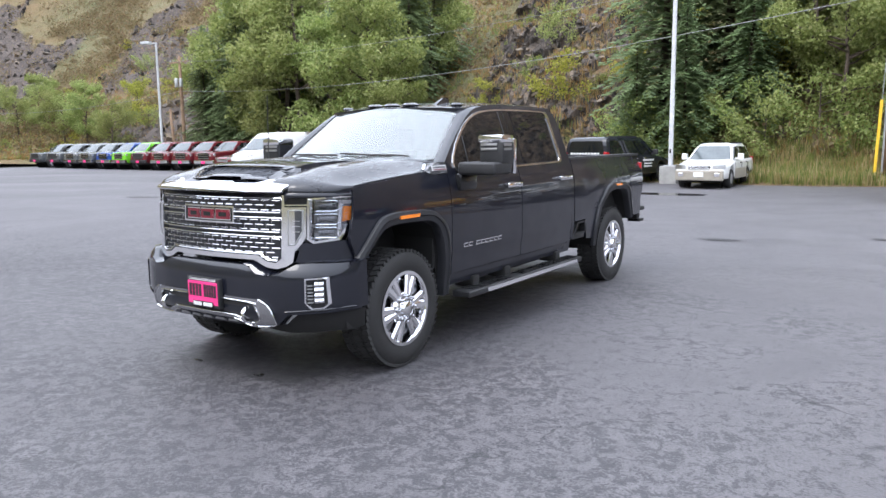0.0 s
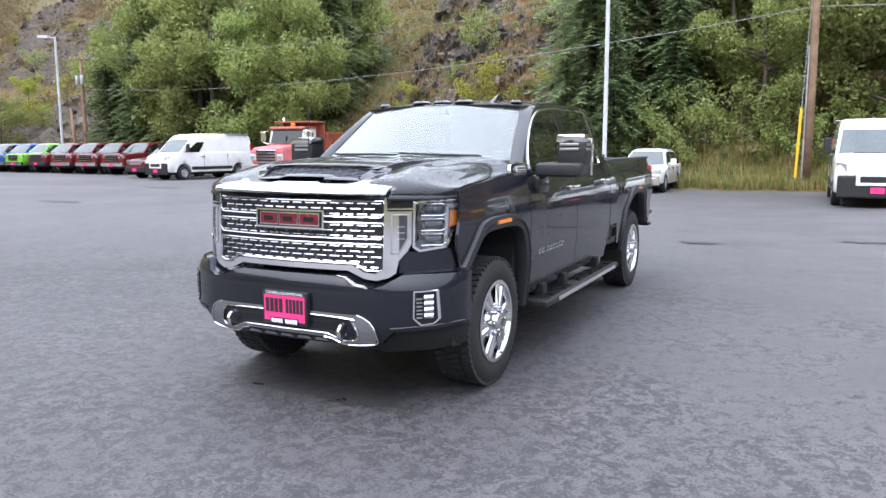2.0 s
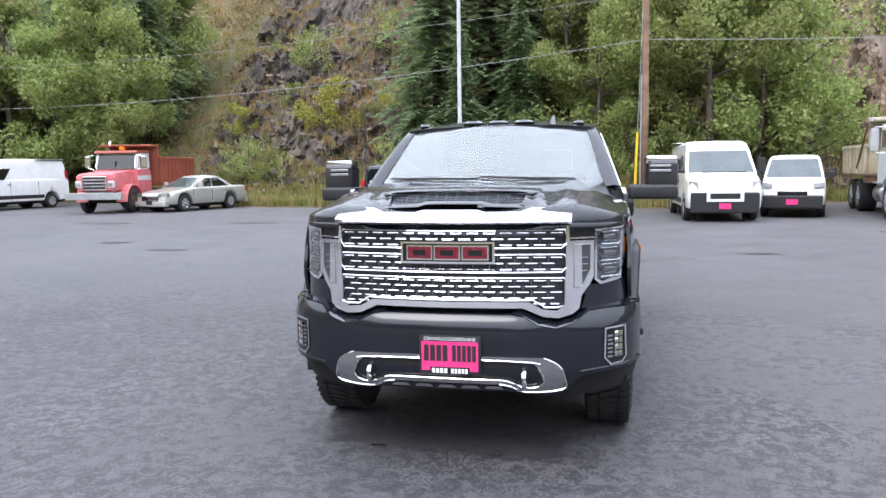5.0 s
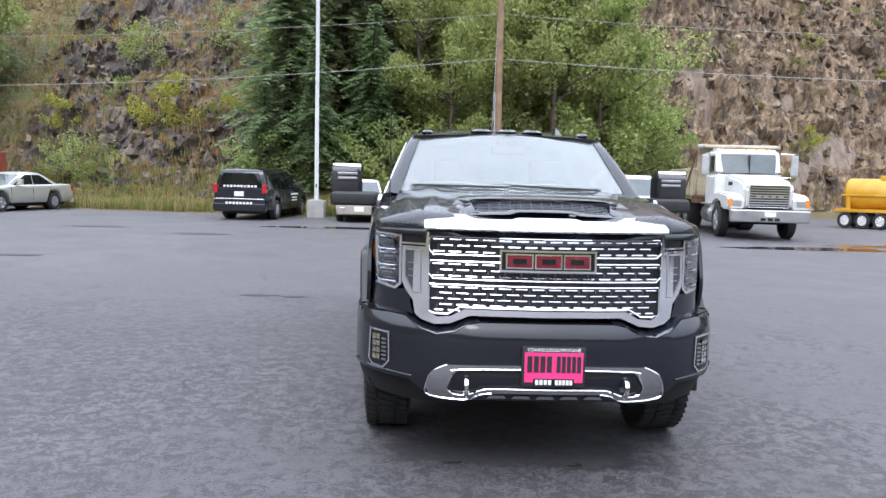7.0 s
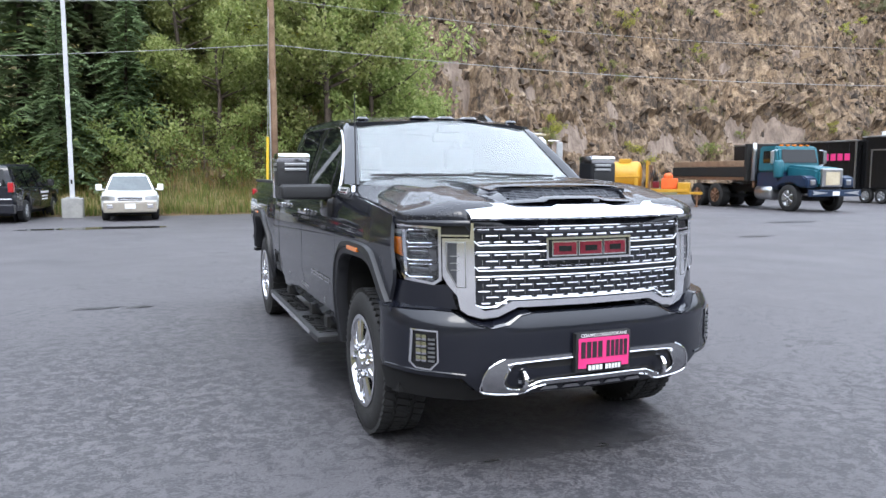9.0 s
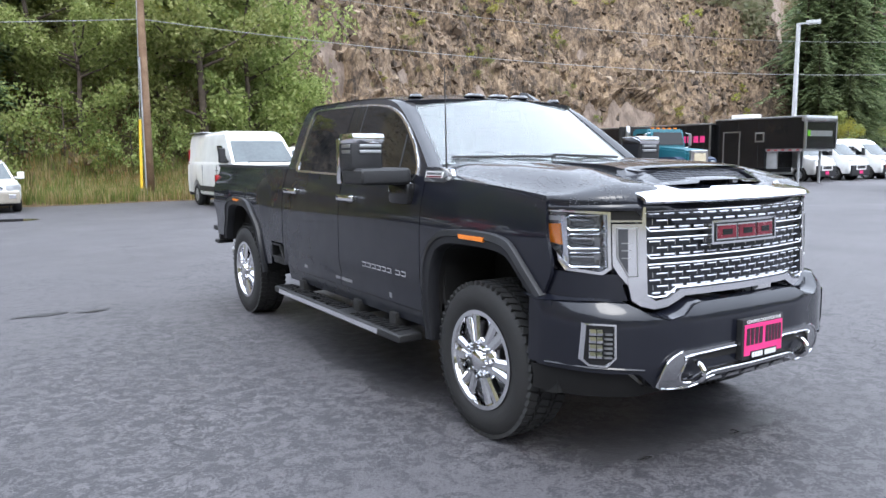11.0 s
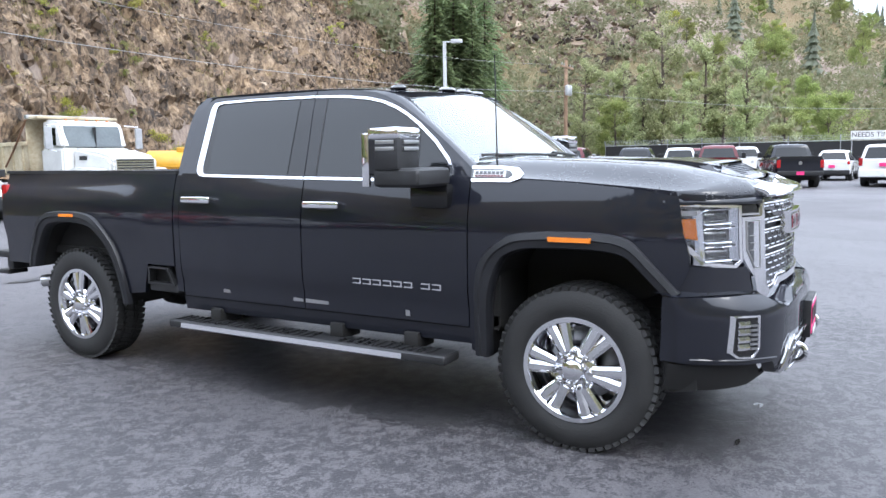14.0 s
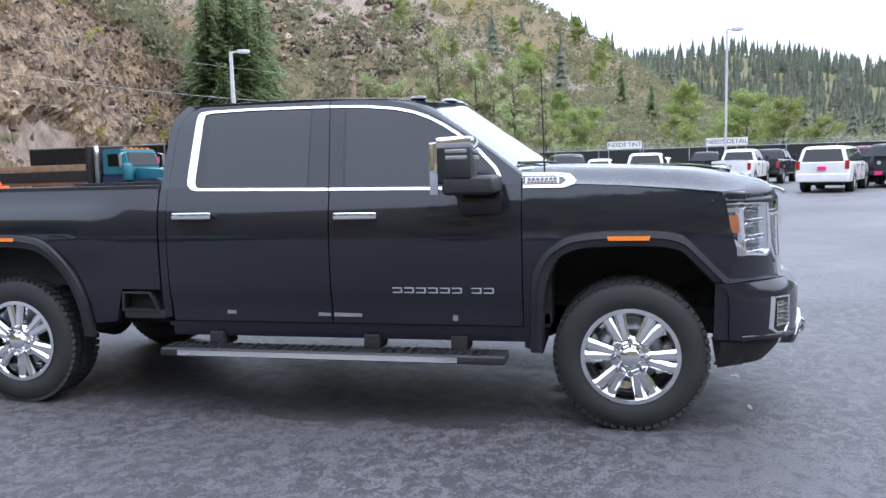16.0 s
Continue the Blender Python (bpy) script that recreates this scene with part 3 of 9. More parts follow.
def build_ground():
    xs = grid_lines([-200 + 1.0 * i for i in range(262)], 1500)
    ys = grid_lines([-25 + 4 * i for i in range(12)] + [22.5 + 0.6 * i for i in range(80)], 1500)
    verts, cover = [], []
    for y in ys:
        for x in xs:
            z = land(x, y)
            r = rocky(x, y) if abs(x) < 210 and 5 < y < 120 else 0.0
            lush = 0.42 + 0.5 * noise.noise((x * 0.05, y * 0.05, 7))
            if y - lerp_table(TOE, x) > 3 and -10 < x < 7 and y < 60:
                lush += 0.35
            if r == 0 and math.hypot(x, y) > 95 and x > -60:
                az = math.degrees(math.atan2(x, y))
                lush = 0.42 + 0.5 * noise.noise((x * 0.015, y * 0.015, 7)) + smooth01(92, 99, az) * 0.5 + (0.5 if az > 112 or az < -75 else 0)
                r = (0.35 + 0.5 * smooth01(-0.2, 0.3, noise.noise((x * 0.02, y * 0.02, 15)))) * (1 - smooth01(90, 96, az)) * (1 if az > -60 else 0.6)
            if -26 < x < 110 and y < 75:
                z -= 0.9 * smooth01(0.35, 0.75, rocky(x, y)) * smooth01(-26, -24, x)
            if y < -50:
                lush = 0.6
            verts.append((x, y, z))
            cover.append((r, min(1, max(0, lush)), smooth01(-4, 8, x), 1))
    w = len(xs)
    faces = [(j * w + i, j * w + i + 1, (j + 1) * w + i + 1, (j + 1) * w + i) for j in range(len(ys) - 1) for i in range(w - 1)]
    me = bpy.data.meshes.new("ground")
    me.from_pydata(verts, [], faces)
    me.materials.append(M["hill"])
    lay = me.color_attributes.new("cover", "FLOAT_COLOR", "POINT")
    lay.data.foreach_set("color", np.array(cover, dtype=np.float32).ravel())
    me.shade_smooth()
    return tagged(new("ground", me), "grassy and rocky hillside sloping up from the lot", "hillside", kind="structure")


build_ground()


def build_lot():
    """The asphalt lot: one gently uneven slab whose far edge follows the toe of the hill."""
    bm = bmesh.new()
    xs = [-130 + 2.0 * i for i in range(126)]
    rows = []
    for x in xs:
        edge = lerp_table(TOE, x) - 0.3 + 0.5 * noise.noise((x * 0.4, 0, 0))
        edge = edge if x < 56 else edge + (x - 56) * 1.2
        col = []
        for j in range(24):
            t = j / 23
            y = -120 + (edge + 120) * t
            col.append(bm.verts.new((x, y, 0.0)))
        rows.append(col)
    for A, B in zip(rows, rows[1:]):
        for j in range(23):
            bm.faces.new((A[j], B[j], B[j + 1], A[j + 1]))
    return tagged(new("pavement", mesh_of("pavement", bm, M["asphalt"])), "worn grey asphalt car park with scaly patches", "pavement", kind="structure")


build_lot()


CRAG = []


def build_crag():
    """The rock face: tilted slabs that step in and out along the slope."""
    xs, ds = [-25 + 0.2 * i for i in range(478)], [0.5 + 0.16 * j for j in range(188)]
    verts, cover, keep = [], [], []
    ca, sa = math.cos(0.5), math.sin(0.5)

    def blocks(p, q, r, f, tilt=0.8):
        """Broken blocks: each cell of the rock is one flat face, set in or out and tipped its own way."""
        at = Vector((p * f, q * f, r * f))
        near = noise.voronoi(at)[1][0]
        k = Vector(near) * 13.7
        lean = Vector((noise.cell(k), noise.cell(k + Vector((5.1, 0, 0))), noise.cell(k + Vector((0, 7.3, 0)))))
        return noise.cell(k + Vector((0, 0, 3.9))) + tilt * (at - Vector(near)).dot(lean)
    for d in ds:
        for x0 in xs:
            x = x0 + 1.35 * d * smooth01(34, 56, x0) + 0.1 * noise.noise((x0 * 3, d * 3, 1))
            y = lerp_table(TOE, x) + d + 0.08 * noise.noise((x0 * 3, d * 3, 5))
            z, k = land(x, y), rocky(x, y)
            across, along = x * ca - z * sa, x * sa + z * ca
            face = 1 - 0.8 * smooth01(4.2, 6.4, d + 1.5 * noise.noise((x * 0.12, 3, 0))) if x > 3 else 0.55 + 0.4 * smooth01(-0.1, 0.3, noise.noise((x * 0.11, y * 0.11, 2)))
            butt = math.exp(-((x - 1.35 * d - 63.5) / 3.2) ** 2) if x > 50 else 0.0
            push = 0.62 * blocks(across * 1.25, along * 0.75, y * 0.6, 0.36) + 0.34 * blocks(across * 1.3, along * 0.7, y * 0.8, 0.95) + 0.14 * blocks(across * 1.2, along * 0.8, y, 2.3) + 0.5 * noise.fractal((x * 0.16, z * 0.16, y * 0.16), 0.8, 2.1, 4)
            push = push * face + (1 - face) * (0.35 * noise.fractal((x * 0.8, y * 0.8, z * 0.8), 0.6, 2.1, 4) + 0.22 * blocks(x, y, z, 0.8) + 0.12 * blocks(x, y, z, 2.4))
            push = push * (1 - 0.5 * butt) + 2.2 * butt * smooth01(14, 5, d)
            push = push * smooth01(0.1, 0.5, k) - 0.7 * (1 - smooth01(0.2, 0.45, k))
            verts.append((x + 0.15 * push, y - 0.75 * push, z + 0.35 * push - 0.5 * (1 - smooth01(0.15, 0.4, k))))
            keep.append(k > 0.12)
            if k > 0.4:
                CRAG.append((*verts[-1], d))
            cover.append((1, 0.9 if x < 3 else 1 - 0.75 * face, smooth01(-4, 8, x), 1))
    w = len(xs)
    faces = []
    for j in range(len(ds) - 1):
        for i in range(w - 1):
            a, b, c, e = j * w + i, j * w + i + 1, (j + 1) * w + i + 1, (j + 1) * w + i
            if keep[a] or keep[b] or keep[c] or keep[e]:
                faces += [(a, b, c), (a, c, e)] if (i * 7 + j * 3) % 2 else [(a, b, e), (b, c, e)]
    me = bpy.data.meshes.new("rock_face")
    me.from_pydata(verts, [], faces)
    me.materials.append(M["crag"])
    lay = me.color_attributes.new("cover", "FLOAT_COLOR", "POINT")
    lay.data.foreach_set("color", np.array(cover, dtype=np.float32).ravel())
    return tagged(new("rock_face", me), "jagged brown and slate rock face rising behind the lot", "cliff", kind="structure")


build_crag()

# ---- the pickup: front axle at the origin, nose towards -y ----
NOSE = [(0, -0.905), (0.3, -0.888), (0.62, -0.835), (0.775, -0.755), (0.87, -0.665), (0.915, -0.605), (0.95, -0.53), (0.968, -0.46), (1.0, -0.1)]
BUMP = [(0, -1.0), (0.4, -0.985), (0.62, -0.945), (0.78, -0.87), (0.88, -0.79), (0.95, -0.69), (0.985, -0.58), (1.0, -0.44)]
SIDE_W = [(-0.62, 0.955), (-0.5, 0.972), (-0.2, 1.0), (0.2, 1.006), (4.4, 1.006), (4.95, 0.99)]
SIDE_V = [(0.45, 0.955), (0.6, 0.982), (0.75, 0.998), (1.0, 1.0), (1.12, 0.998), (1.22, 0.992), (1.27, 0.982), (1.36, 0.962), (1.46, 0.93)]


def curve_at(table, x):
    """Smoothed look-up, so that panels bend without kinks."""
    return (lerp_table(table, x - 0.05) + 2 * lerp_table(table, x) + lerp_table(table, x + 0.05)) / 4


def nose_map(off=0.0):
    return lambda u, v, d: (u, curve_at(NOSE, abs(u)) + 0.05 * (v - 1.1) - off + d, v)


def bump_map(off=0.0):
    def f(u, v, d):
        t, b = max(0, v - 0.76) / 0.11, max(0, 0.56 - v) / 0.14
        return (u * (1.030 - 0.025 * b), curve_at(BUMP, abs(u)) + 0.07 * t * t + 0.05 * b * b - off + d, v)
    return f


def side_x(y, z):
    haunch = 0.026 * smooth01(3.15, 3.5, y) * smooth01(0.9, 1.08, z) * (1 - smooth01(1.28, 1.36, z))
    waist = -0.010 * math.exp(-((z - 0.70) / 0.05) ** 2) if 0.55 < y < 2.9 else 0.0
    return curve_at(SIDE_W, y) * curve_at(SIDE_V, z) + haunch + waist


def side_map(s, off=0.0):
    return lambda u, v, d: (s * (side_x(u, v) + off - d), u, v)


def cab_x(z):
    return 0.945 - (z - 1.42) * 0.36 - 0.25 * max(0, z - 1.83) ** 1.5


def cab_map(s, off=0.0):
    return lambda u, v, d: (s * (cab_x(v) + off - d), u, v)


OUT_F = [(0.56, 0.45), (0.558, 0.66), (0.545, 0.89), (0.495, 1.005), (0.40, 1.088), (0.321, 1.124), (0.167, 1.143), (0, 1.147), (-0.162, 1.143), (-0.265, 1.122), (-0.323, 1.08), (-0.411, 0.988), (-0.521, 0.872)]
IN_F = [(0.488, 0.44), (0.476, 0.70), (0.452, 0.86), (0.40, 0.975), (0.354, 1.015), (0.26, 1.048), (0.12, 1.056), (0, 1.058), (-0.12, 1.056), (-0.21, 1.046), (-0.28, 1.018), (-0.368, 0.93), (-0.455, 0.842)]
OUT_R = [(3.44, 0.48), (3.445, 0.66), (3.50, 0.845), (3.62, 1.03), (3.74, 1.125), (3.89, 1.155), (4.036, 1.16), (4.20, 1.155), (4.34, 1.125), (4.46, 1.03), (4.56, 0.87), (4.62, 0.70)]
IN_R = [(3.52, 0.48), (3.525, 0.66), (3.575, 0.82), (3.68, 0.965), (3.78, 1.045), (3.91, 1.07), (4.036, 1.075), (4.17, 1.07), (4.29, 1.045), (4.39, 0.965), (4.48, 0.84), (4.54, 0.70)]
ARCH_F, ARCH_R = [[((a + c) / 2, (b + d) / 2) for (a, b), (c, d) in zip(P, Q)] for P, Q in ((OUT_F, IN_F), (OUT_R, IN_R))]


def rounded(path, n=4):
    """The same run of points with a smooth curve through them."""
    P = [path[0]] + path + [path[-1]]
    out = []
    for a, b, c, d in zip(P, P[1:], P[2:], P[3:]):
        for k in range(n):
            t = k / n
            out.append(tuple(0.5 * (2 * b[i] + (c[i] - a[i]) * t + (2 * a[i] - 5 * b[i] + 4 * c[i] - d[i]) * t * t + (3 * b[i] - a[i] - 3 * c[i] + d[i]) * t ** 3) for i in (0, 1)))
    return out + [path[-1]]


def wheel(parent, s, y, turn=0.12, r=0.433, rim=0.268, w=0.27, spokes=6, off=0.985, rim_mat="chrome", lugs=True, tread=56, zc=None):
    """Tyre with tread blocks, and a rim of paired spokes. s: which side it faces."""
    zc = r if zc is None else zc
    m = Matrix.Translation((s * (off - w / 2), y, zc)) @ Matrix.Diagonal((s, 1, 1, 1))
    h = w / 2
    bm = bmesh.new()
    prof = [(rim - 0.005, -h + 0.02), (rim + 0.02, -h), (r * 0.80, -h - 0.006), (r * 0.93, -h + 0.008), (r * 0.975, -h + 0.03), (r - 0.012, -h + 0.06), (r - 0.012, h - 0.06), (r * 0.975, h - 0.03), (r * 0.93, h - 0.008), (r * 0.80, h + 0.006), (rim + 0.02, h), (rim - 0.005, h - 0.02)]
    lathe(bm, prof, 48, m)
    tyre = part("tyre", bm, M["rubber"], parent, "black all-terrain tyre", True)
    tyre.data.set_sharp_from_angle(angle=0.7)
    if tread:
        bm = bmesh.new()
        for k in range(tread):
            a = 2 * math.pi * k / tread
            for row, (x0, x1, ph) in enumerate(((-h + 0.012, -h + 0.075, 0), (-h + 0.085, -0.03, 0.5), (-0.022, 0.045, 0.2), (0.05, h - 0.08, 0.7), (h - 0.07, h - 0.012, 0.1))):
                q = m @ Matrix.Rotation(a + ph * 2 * math.pi / tread, 4, "X") @ Matrix.Translation(((x0 + x1) / 2, 0, r - 0.012))
                bmesh.ops.create_cube(bm, size=1, matrix=q @ Matrix.Rotation(0.3 * (-1) ** row, 4, "Z") @ Matrix.Diagonal((x1 - x0, 2 * math.pi * r / tread * 0.72, 0.022, 1)))
        tagged(part("tread", bm, M["rubber"], tyre), kind="stuff")
    bm = bmesh.new()
    lathe(bm, [(rim + 0.004, h - 0.012), (rim + 0.008, h + 0.002), (rim - 0.016, h + 0.003), (rim - 0.032, h - 0.03), (rim - 0.035, -h + 0.05), (rim - 0.1, -h + 0.05), (0.05, -h + 0.06)], 48, m)
    rim_ob = part("rim", bm, M[rim_mat], tyre, "bright metal wheel rim", True)
    rim_ob.data.set_sharp_from_angle(angle=0.6)
    bm = bmesh.new()
    for k in range(spokes):
        for ds in (-1, 1):
            mid = 2 * math.pi * k / spokes + turn
            spread = 0.98 / spokes
            a, a2 = mid + ds * spread * 0.95, mid + ds * spread
            i0, o0 = Vector((h + 0.002, math.cos(a) * rim * 0.38, math.sin(a) * rim * 0.38)), Vector((h - 0.010, math.cos(a2) * (rim - 0.012), math.sin(a2) * (rim - 0.012)))
            t = Vector((0, -math.sin(a), math.cos(a)))
            w0, w1 = rim * 0.58 / spokes, rim * 0.74 / spokes
            vs = []
            for p, ww, dep in ((i0, w0, 0.05), (o0, w1, 0.045)):
                vs.append([bm.verts.new(m @ (p + t * ww * q + Vector((dx, 0, 0)))) for q, dx in ((-1, -0.012), (-0.5, 0), (0.5, 0), (1, -0.012), (1, -dep), (-1, -dep))])
            for j in range(6):
                bm.faces.new((vs[0][j], vs[0][(j + 1) % 6], vs[1][(j + 1) % 6], vs[1][j]))
            bm.faces.new(vs[0][::-1])
            bm.faces.new(vs[1])
    part("spokes", bm, M[rim_mat], tyre)
    bm = bmesh.new()
    lathe(bm, [(rim * 0.47, h - 0.05), (rim * 0.45, h - 0.014), (rim * 0.27, h - 0.012), (rim * 0.235, h - 0.006), (rim * 0.225, h + 0.018), (rim * 0.19, h + 0.026), (0, h + 0.028)], 8, m)
    part("hub", bm, M[rim_mat], tyre, "", True)
    if lugs:
        for k in range(8):
            q = m @ Matrix.Rotation(2 * math.pi * k / 8, 4, "X") @ Matrix.Translation((0, 0, rim * 0.355))
            part("lug_nut", lathe(bmesh.new(), [(0.021, h - 0.016), (0.019, h - 0.002), (0.014, h + 0.002), (0.014, h + 0.022), (0.010, h + 0.028), (0, h + 0.029)], 10, q), M["hoop_metal"], tyre)
        bm = bmesh.new()
        lathe(bm, [(rim * 0.72, -0.04), (rim * 0.72, -0.07), (0.03, -0.07)], 32, m)
        part("brake_disc", bm, M["satin"], tyre, "", True)
    return tyre


def bars_for_writing(bm, x0, x1, z0, z1, count, at, gap=0.25):
    """Plain blocks in place of lettering; at(u, v, d) lays them."""
    w = (x1 - x0) / count
    for k in range(count):
        a = x0 + k * w
        panel([(a + w * gap / 2, z0), (a + w * (1 - gap / 2), z0), (a + w * (1 - gap / 2), z1), (a + w * gap / 2, z1)], at, thick=0.006, bm=bm)
    return bm


def ring_panel(outer, inner, fmap, du, dv, thick, bm=None):
    """A closed frame between two outlines with the same number of points."""
    bm = bm or bmesh.new()
    n = len(outer)
    for i in range(n):
        j = (i + 1) % n
        panel([outer[i], outer[j], inner[j], inner[i]], fmap, du, dv, thick, bm)
    bmesh.ops.remove_doubles(bm, verts=bm.verts, dist=1e-5)
    return bm


def build_pickup():
    t = thing("pickup_truck", "glossy black crew-cab pickup truck with chrome grille, parked on the asphalt", "pickup truck")
    P = M["black_paint"]

    def p(name, bm, mat, label="", parent=None, s=True, angle=0.6):
        ob = part(name, bm, M[mat] if isinstance(mat, str) else mat, parent or t, label, s)
        if s:
            ob.data.set_sharp_from_angle(angle=angle)
        return ob

    for s in (1, -1):
        # front fender
        top = [(0.593, 1.418), (0.3, 1.405), (0.0, 1.388), (-0.3, 1.358), (-0.5, 1.325)]
        p("fender", panel([(0.593, 0.47)] + top + [(-0.505, 1.28), (-0.525, 1.16), (-0.56, 1.04), (-0.56, 0.985), (-0.505, 0.862)] + rounded(ARCH_F)[::-1], side_map(s), 0.05, 0.06, 0.02), P)
        p("fender_corner", panel([(s * a, b) for a, b in ((0.70, 0.985), (0.72, 0.93), (0.70, 0.86), (0.80, 0.862), (0.958, 0.862), (0.952, 1.0), (0.90, 0.992), (0.80, 0.982), (0.765, 0.985))], nose_map(), 0.04, 0.05, 0.02), P)
        # doors, with the painted frames round the windows
        d = p("front_door", panel([(0.60, 0.6), (1.755, 0.6), (1.755, 1.432), (0.60, 1.418)], side_map(s), 0.12, 0.05, 0.02), P)
        p("door_frame", panel([(0.60, 1.40), (1.758, 1.40), (1.800, 1.956), (1.62, 1.952), (1.455, 1.940), (1.34, 1.921), (1.254, 1.894), (1.14, 1.842), (1.02, 1.769), (0.90, 1.690), (0.777, 1.603), (0.66, 1.512), (0.60, 1.465)], cab_map(s), 0.10, 0.06, 0.03), P, parent=d)
        dr = p("rear_door", panel([(1.763, 0.6), (2.835, 0.6), (2.845, 0.9), (2.85, 1.442), (1.763, 1.432)], side_map(s), 0.12, 0.05, 0.02), P)
        p("door_frame", panel([(1.764, 1.40), (2.848, 1.40), (2.843, 1.56), (2.839, 1.741), (2.826, 1.82), (2.806, 1.869), (2.757, 1.928), (2.683, 1.957), (2.5, 1.963), (2.246, 1.963), (1.806, 1.957)], cab_map(s), 0.12, 0.06, 0.03), P, parent=dr)
        # one bright line round both windows, broad at the rear edge
        fo = [(1.760, 1.404), (0.80, 1.390), (0.737, 1.396), (0.713, 1.43), (0.718, 1.47), (0.745, 1.518), (0.845, 1.622), (0.984, 1.730), (1.08, 1.790), (1.161, 1.831), (1.26, 1.868), (1.378, 1.894), (1.56, 1.914), (1.799, 1.924)]
        fi = [(1.760, 1.420), (0.80, 1.406), (0.748, 1.411), (0.730, 1.434), (0.734, 1.463), (0.758, 1.507), (0.856, 1.609), (0.993, 1.716), (1.087, 1.776), (1.166, 1.816), (1.263, 1.853), (1.380, 1.880), (1.561, 1.900), (1.798, 1.910)]
        ro = [(1.768, 1.404), (2.64, 1.420), (2.685, 1.430), (2.712, 1.458), (2.717, 1.50), (2.714, 1.60), (2.706, 1.86), (2.700, 1.900), (2.684, 1.920), (2.60, 1.927), (2.319, 1.931), (1.807, 1.925)]
        ri = [(1.768, 1.420), (2.63, 1.436), (2.648, 1.443), (2.660, 1.466), (2.662, 1.50), (2.660, 1.60), (2.656, 1.86), (2.652, 1.890), (2.644, 1.904), (2.60, 1.912), (2.319, 1.917), (1.807, 1.911)]
        for o_line, i_line, par in ((fo, fi, d), (ro, ri, dr)):
            bm = bmesh.new()
            for i in range(len(o_line) - 1):
                panel([o_line[i], o_line[i + 1], i_line[i + 1], i_line[i]], cab_map(s, 0.010), 0.12, 0, 0.014, bm)
            bmesh.ops.remove_doubles(bm, verts=bm.verts, dist=1e-5)
            p("window_trim", bm, "chrome", "chrome window trim", par, False)
        p("window_surround", panel([(1.760, 1.418)] + fi[1:-1] + [(1.798, 1.912)], cab_map(s, 0.002), 0.12, 0.1, 0.006), "gloss_black", "gloss black pillar cover and seal", d)
        p("window_surround", panel([(1.768, 1.418)] + ri[1:-1] + [(1.807, 1.913)], cab_map(s, 0.002), 0.12, 0.1, 0.006), "gloss_black", "gloss black pillar cover and seal", dr)
        p("window_glass", panel([(1.664, 1.424), (0.81, 1.411), (0.76, 1.418), (0.742, 1.44), (0.748, 1.463), (0.768, 1.503), (0.866, 1.603), (1.0, 1.709), (1.093, 1.767), (1.17, 1.806), (1.266, 1.843), (1.382, 1.870), (1.562, 1.890), (1.690, 1.898)], cab_map(s, 0.006), 0.15, 0.1, 0.006), "tint", "dark tinted window", d)
        p("window_glass", panel([(1.904, 1.427), (2.590, 1.440), (2.605, 1.448), (2.606, 1.50), (2.612, 1.86), (2.605, 1.890), (2.58, 1.899), (2.319, 1.905), (1.918, 1.901)], cab_map(s, 0.006), 0.15, 0.1, 0.006), "tint", "dark tinted window", dr)
        p("glass_seal", panel([(1.664, 1.424), (1.676, 1.424), (1.702, 1.898), (1.690, 1.898)], cab_map(s, 0.008), 0, 0.1, 0.008), "black_plastic", "", d)
        p("corner_divider", panel([(0.935, 1.414), (0.95, 1.414), (0.98, 1.685), (0.965, 1.675)], cab_map(s, 0.009), 0, 0.1, 0.01), "black_plastic", "", d)
        # chrome pull handles
        for yy, zz, par in ((1.58, 1.252, d), (2.65, 1.266, dr)):
            bm = bmesh.new()
            x = side_x(yy, zz)
            box(bm, s * (x + 0.022), s * (x + 0.05), yy - 0.135, yy + 0.135, zz - 0.021, zz + 0.021, 0.012, 3)
            for e in (-0.1, 0.1):
                box(bm, s * (x - 0.005), s * (x + 0.03), yy + e - 0.025, yy + e + 0.025, zz - 0.016, zz + 0.016, 0.006)
            hd = p("door_handle", bm, "chrome", "chrome door handle", par)
            p("handle_cup", lathe(bmesh.new(), [(0.05, 0.0), (0.048, 0.004), (0.03, 0.005), (0, 0.005)], 20, Matrix.Translation((s * x, yy, zz - 0.012)) @ Matrix.Diagonal((s, 1.4, 0.8, 1))), "gloss_black", "", par)
        # sill, step and step brackets
        p("rocker_panel", panel([(0.535, 0.5), (2.86, 0.5), (2.86, 0.592), (0.56, 0.592)], side_map(s, -0.012), 0.3, 0.05, 0.05), "black_paint")
        bm = bmesh.new()
        box(bm, s * 0.93, s * 1.105, 0.69, 2.885, 0.392, 0.446, 0.02, 3)
        st = p("side_step", bm, "black_plastic", "black side step with bright edge strip")
        p("edge_strip", panel([(0.97, 0.0), (2.76, 0.0), (2.76, 1.0), (0.97, 1.0)], lambda u, v, dd: (s * (1.110 - 0.004 * v - dd), u, 0.402 + 0.032 * v), 0, 0, 0.01), "chrome", "bright edge strip", st, False)
        for k in range(34):
            y = 0.80 + k * 0.061
            if abs(y - 1.55) > 0.1:
                p("tread_rib", boxes((s * 0.955, s * 1.075, y, y + 0.028, 0.444, 0.452)), "wet_rubber", "", st, False)
        for yy in (0.98, 1.52, 2.55):
            box(bm := bmesh.new(), s * 0.80, s * 0.99, yy - 0.05, yy + 0.05, 0.43, 0.53, 0.015)
            p("step_bracket", bm, "dark", "", st)
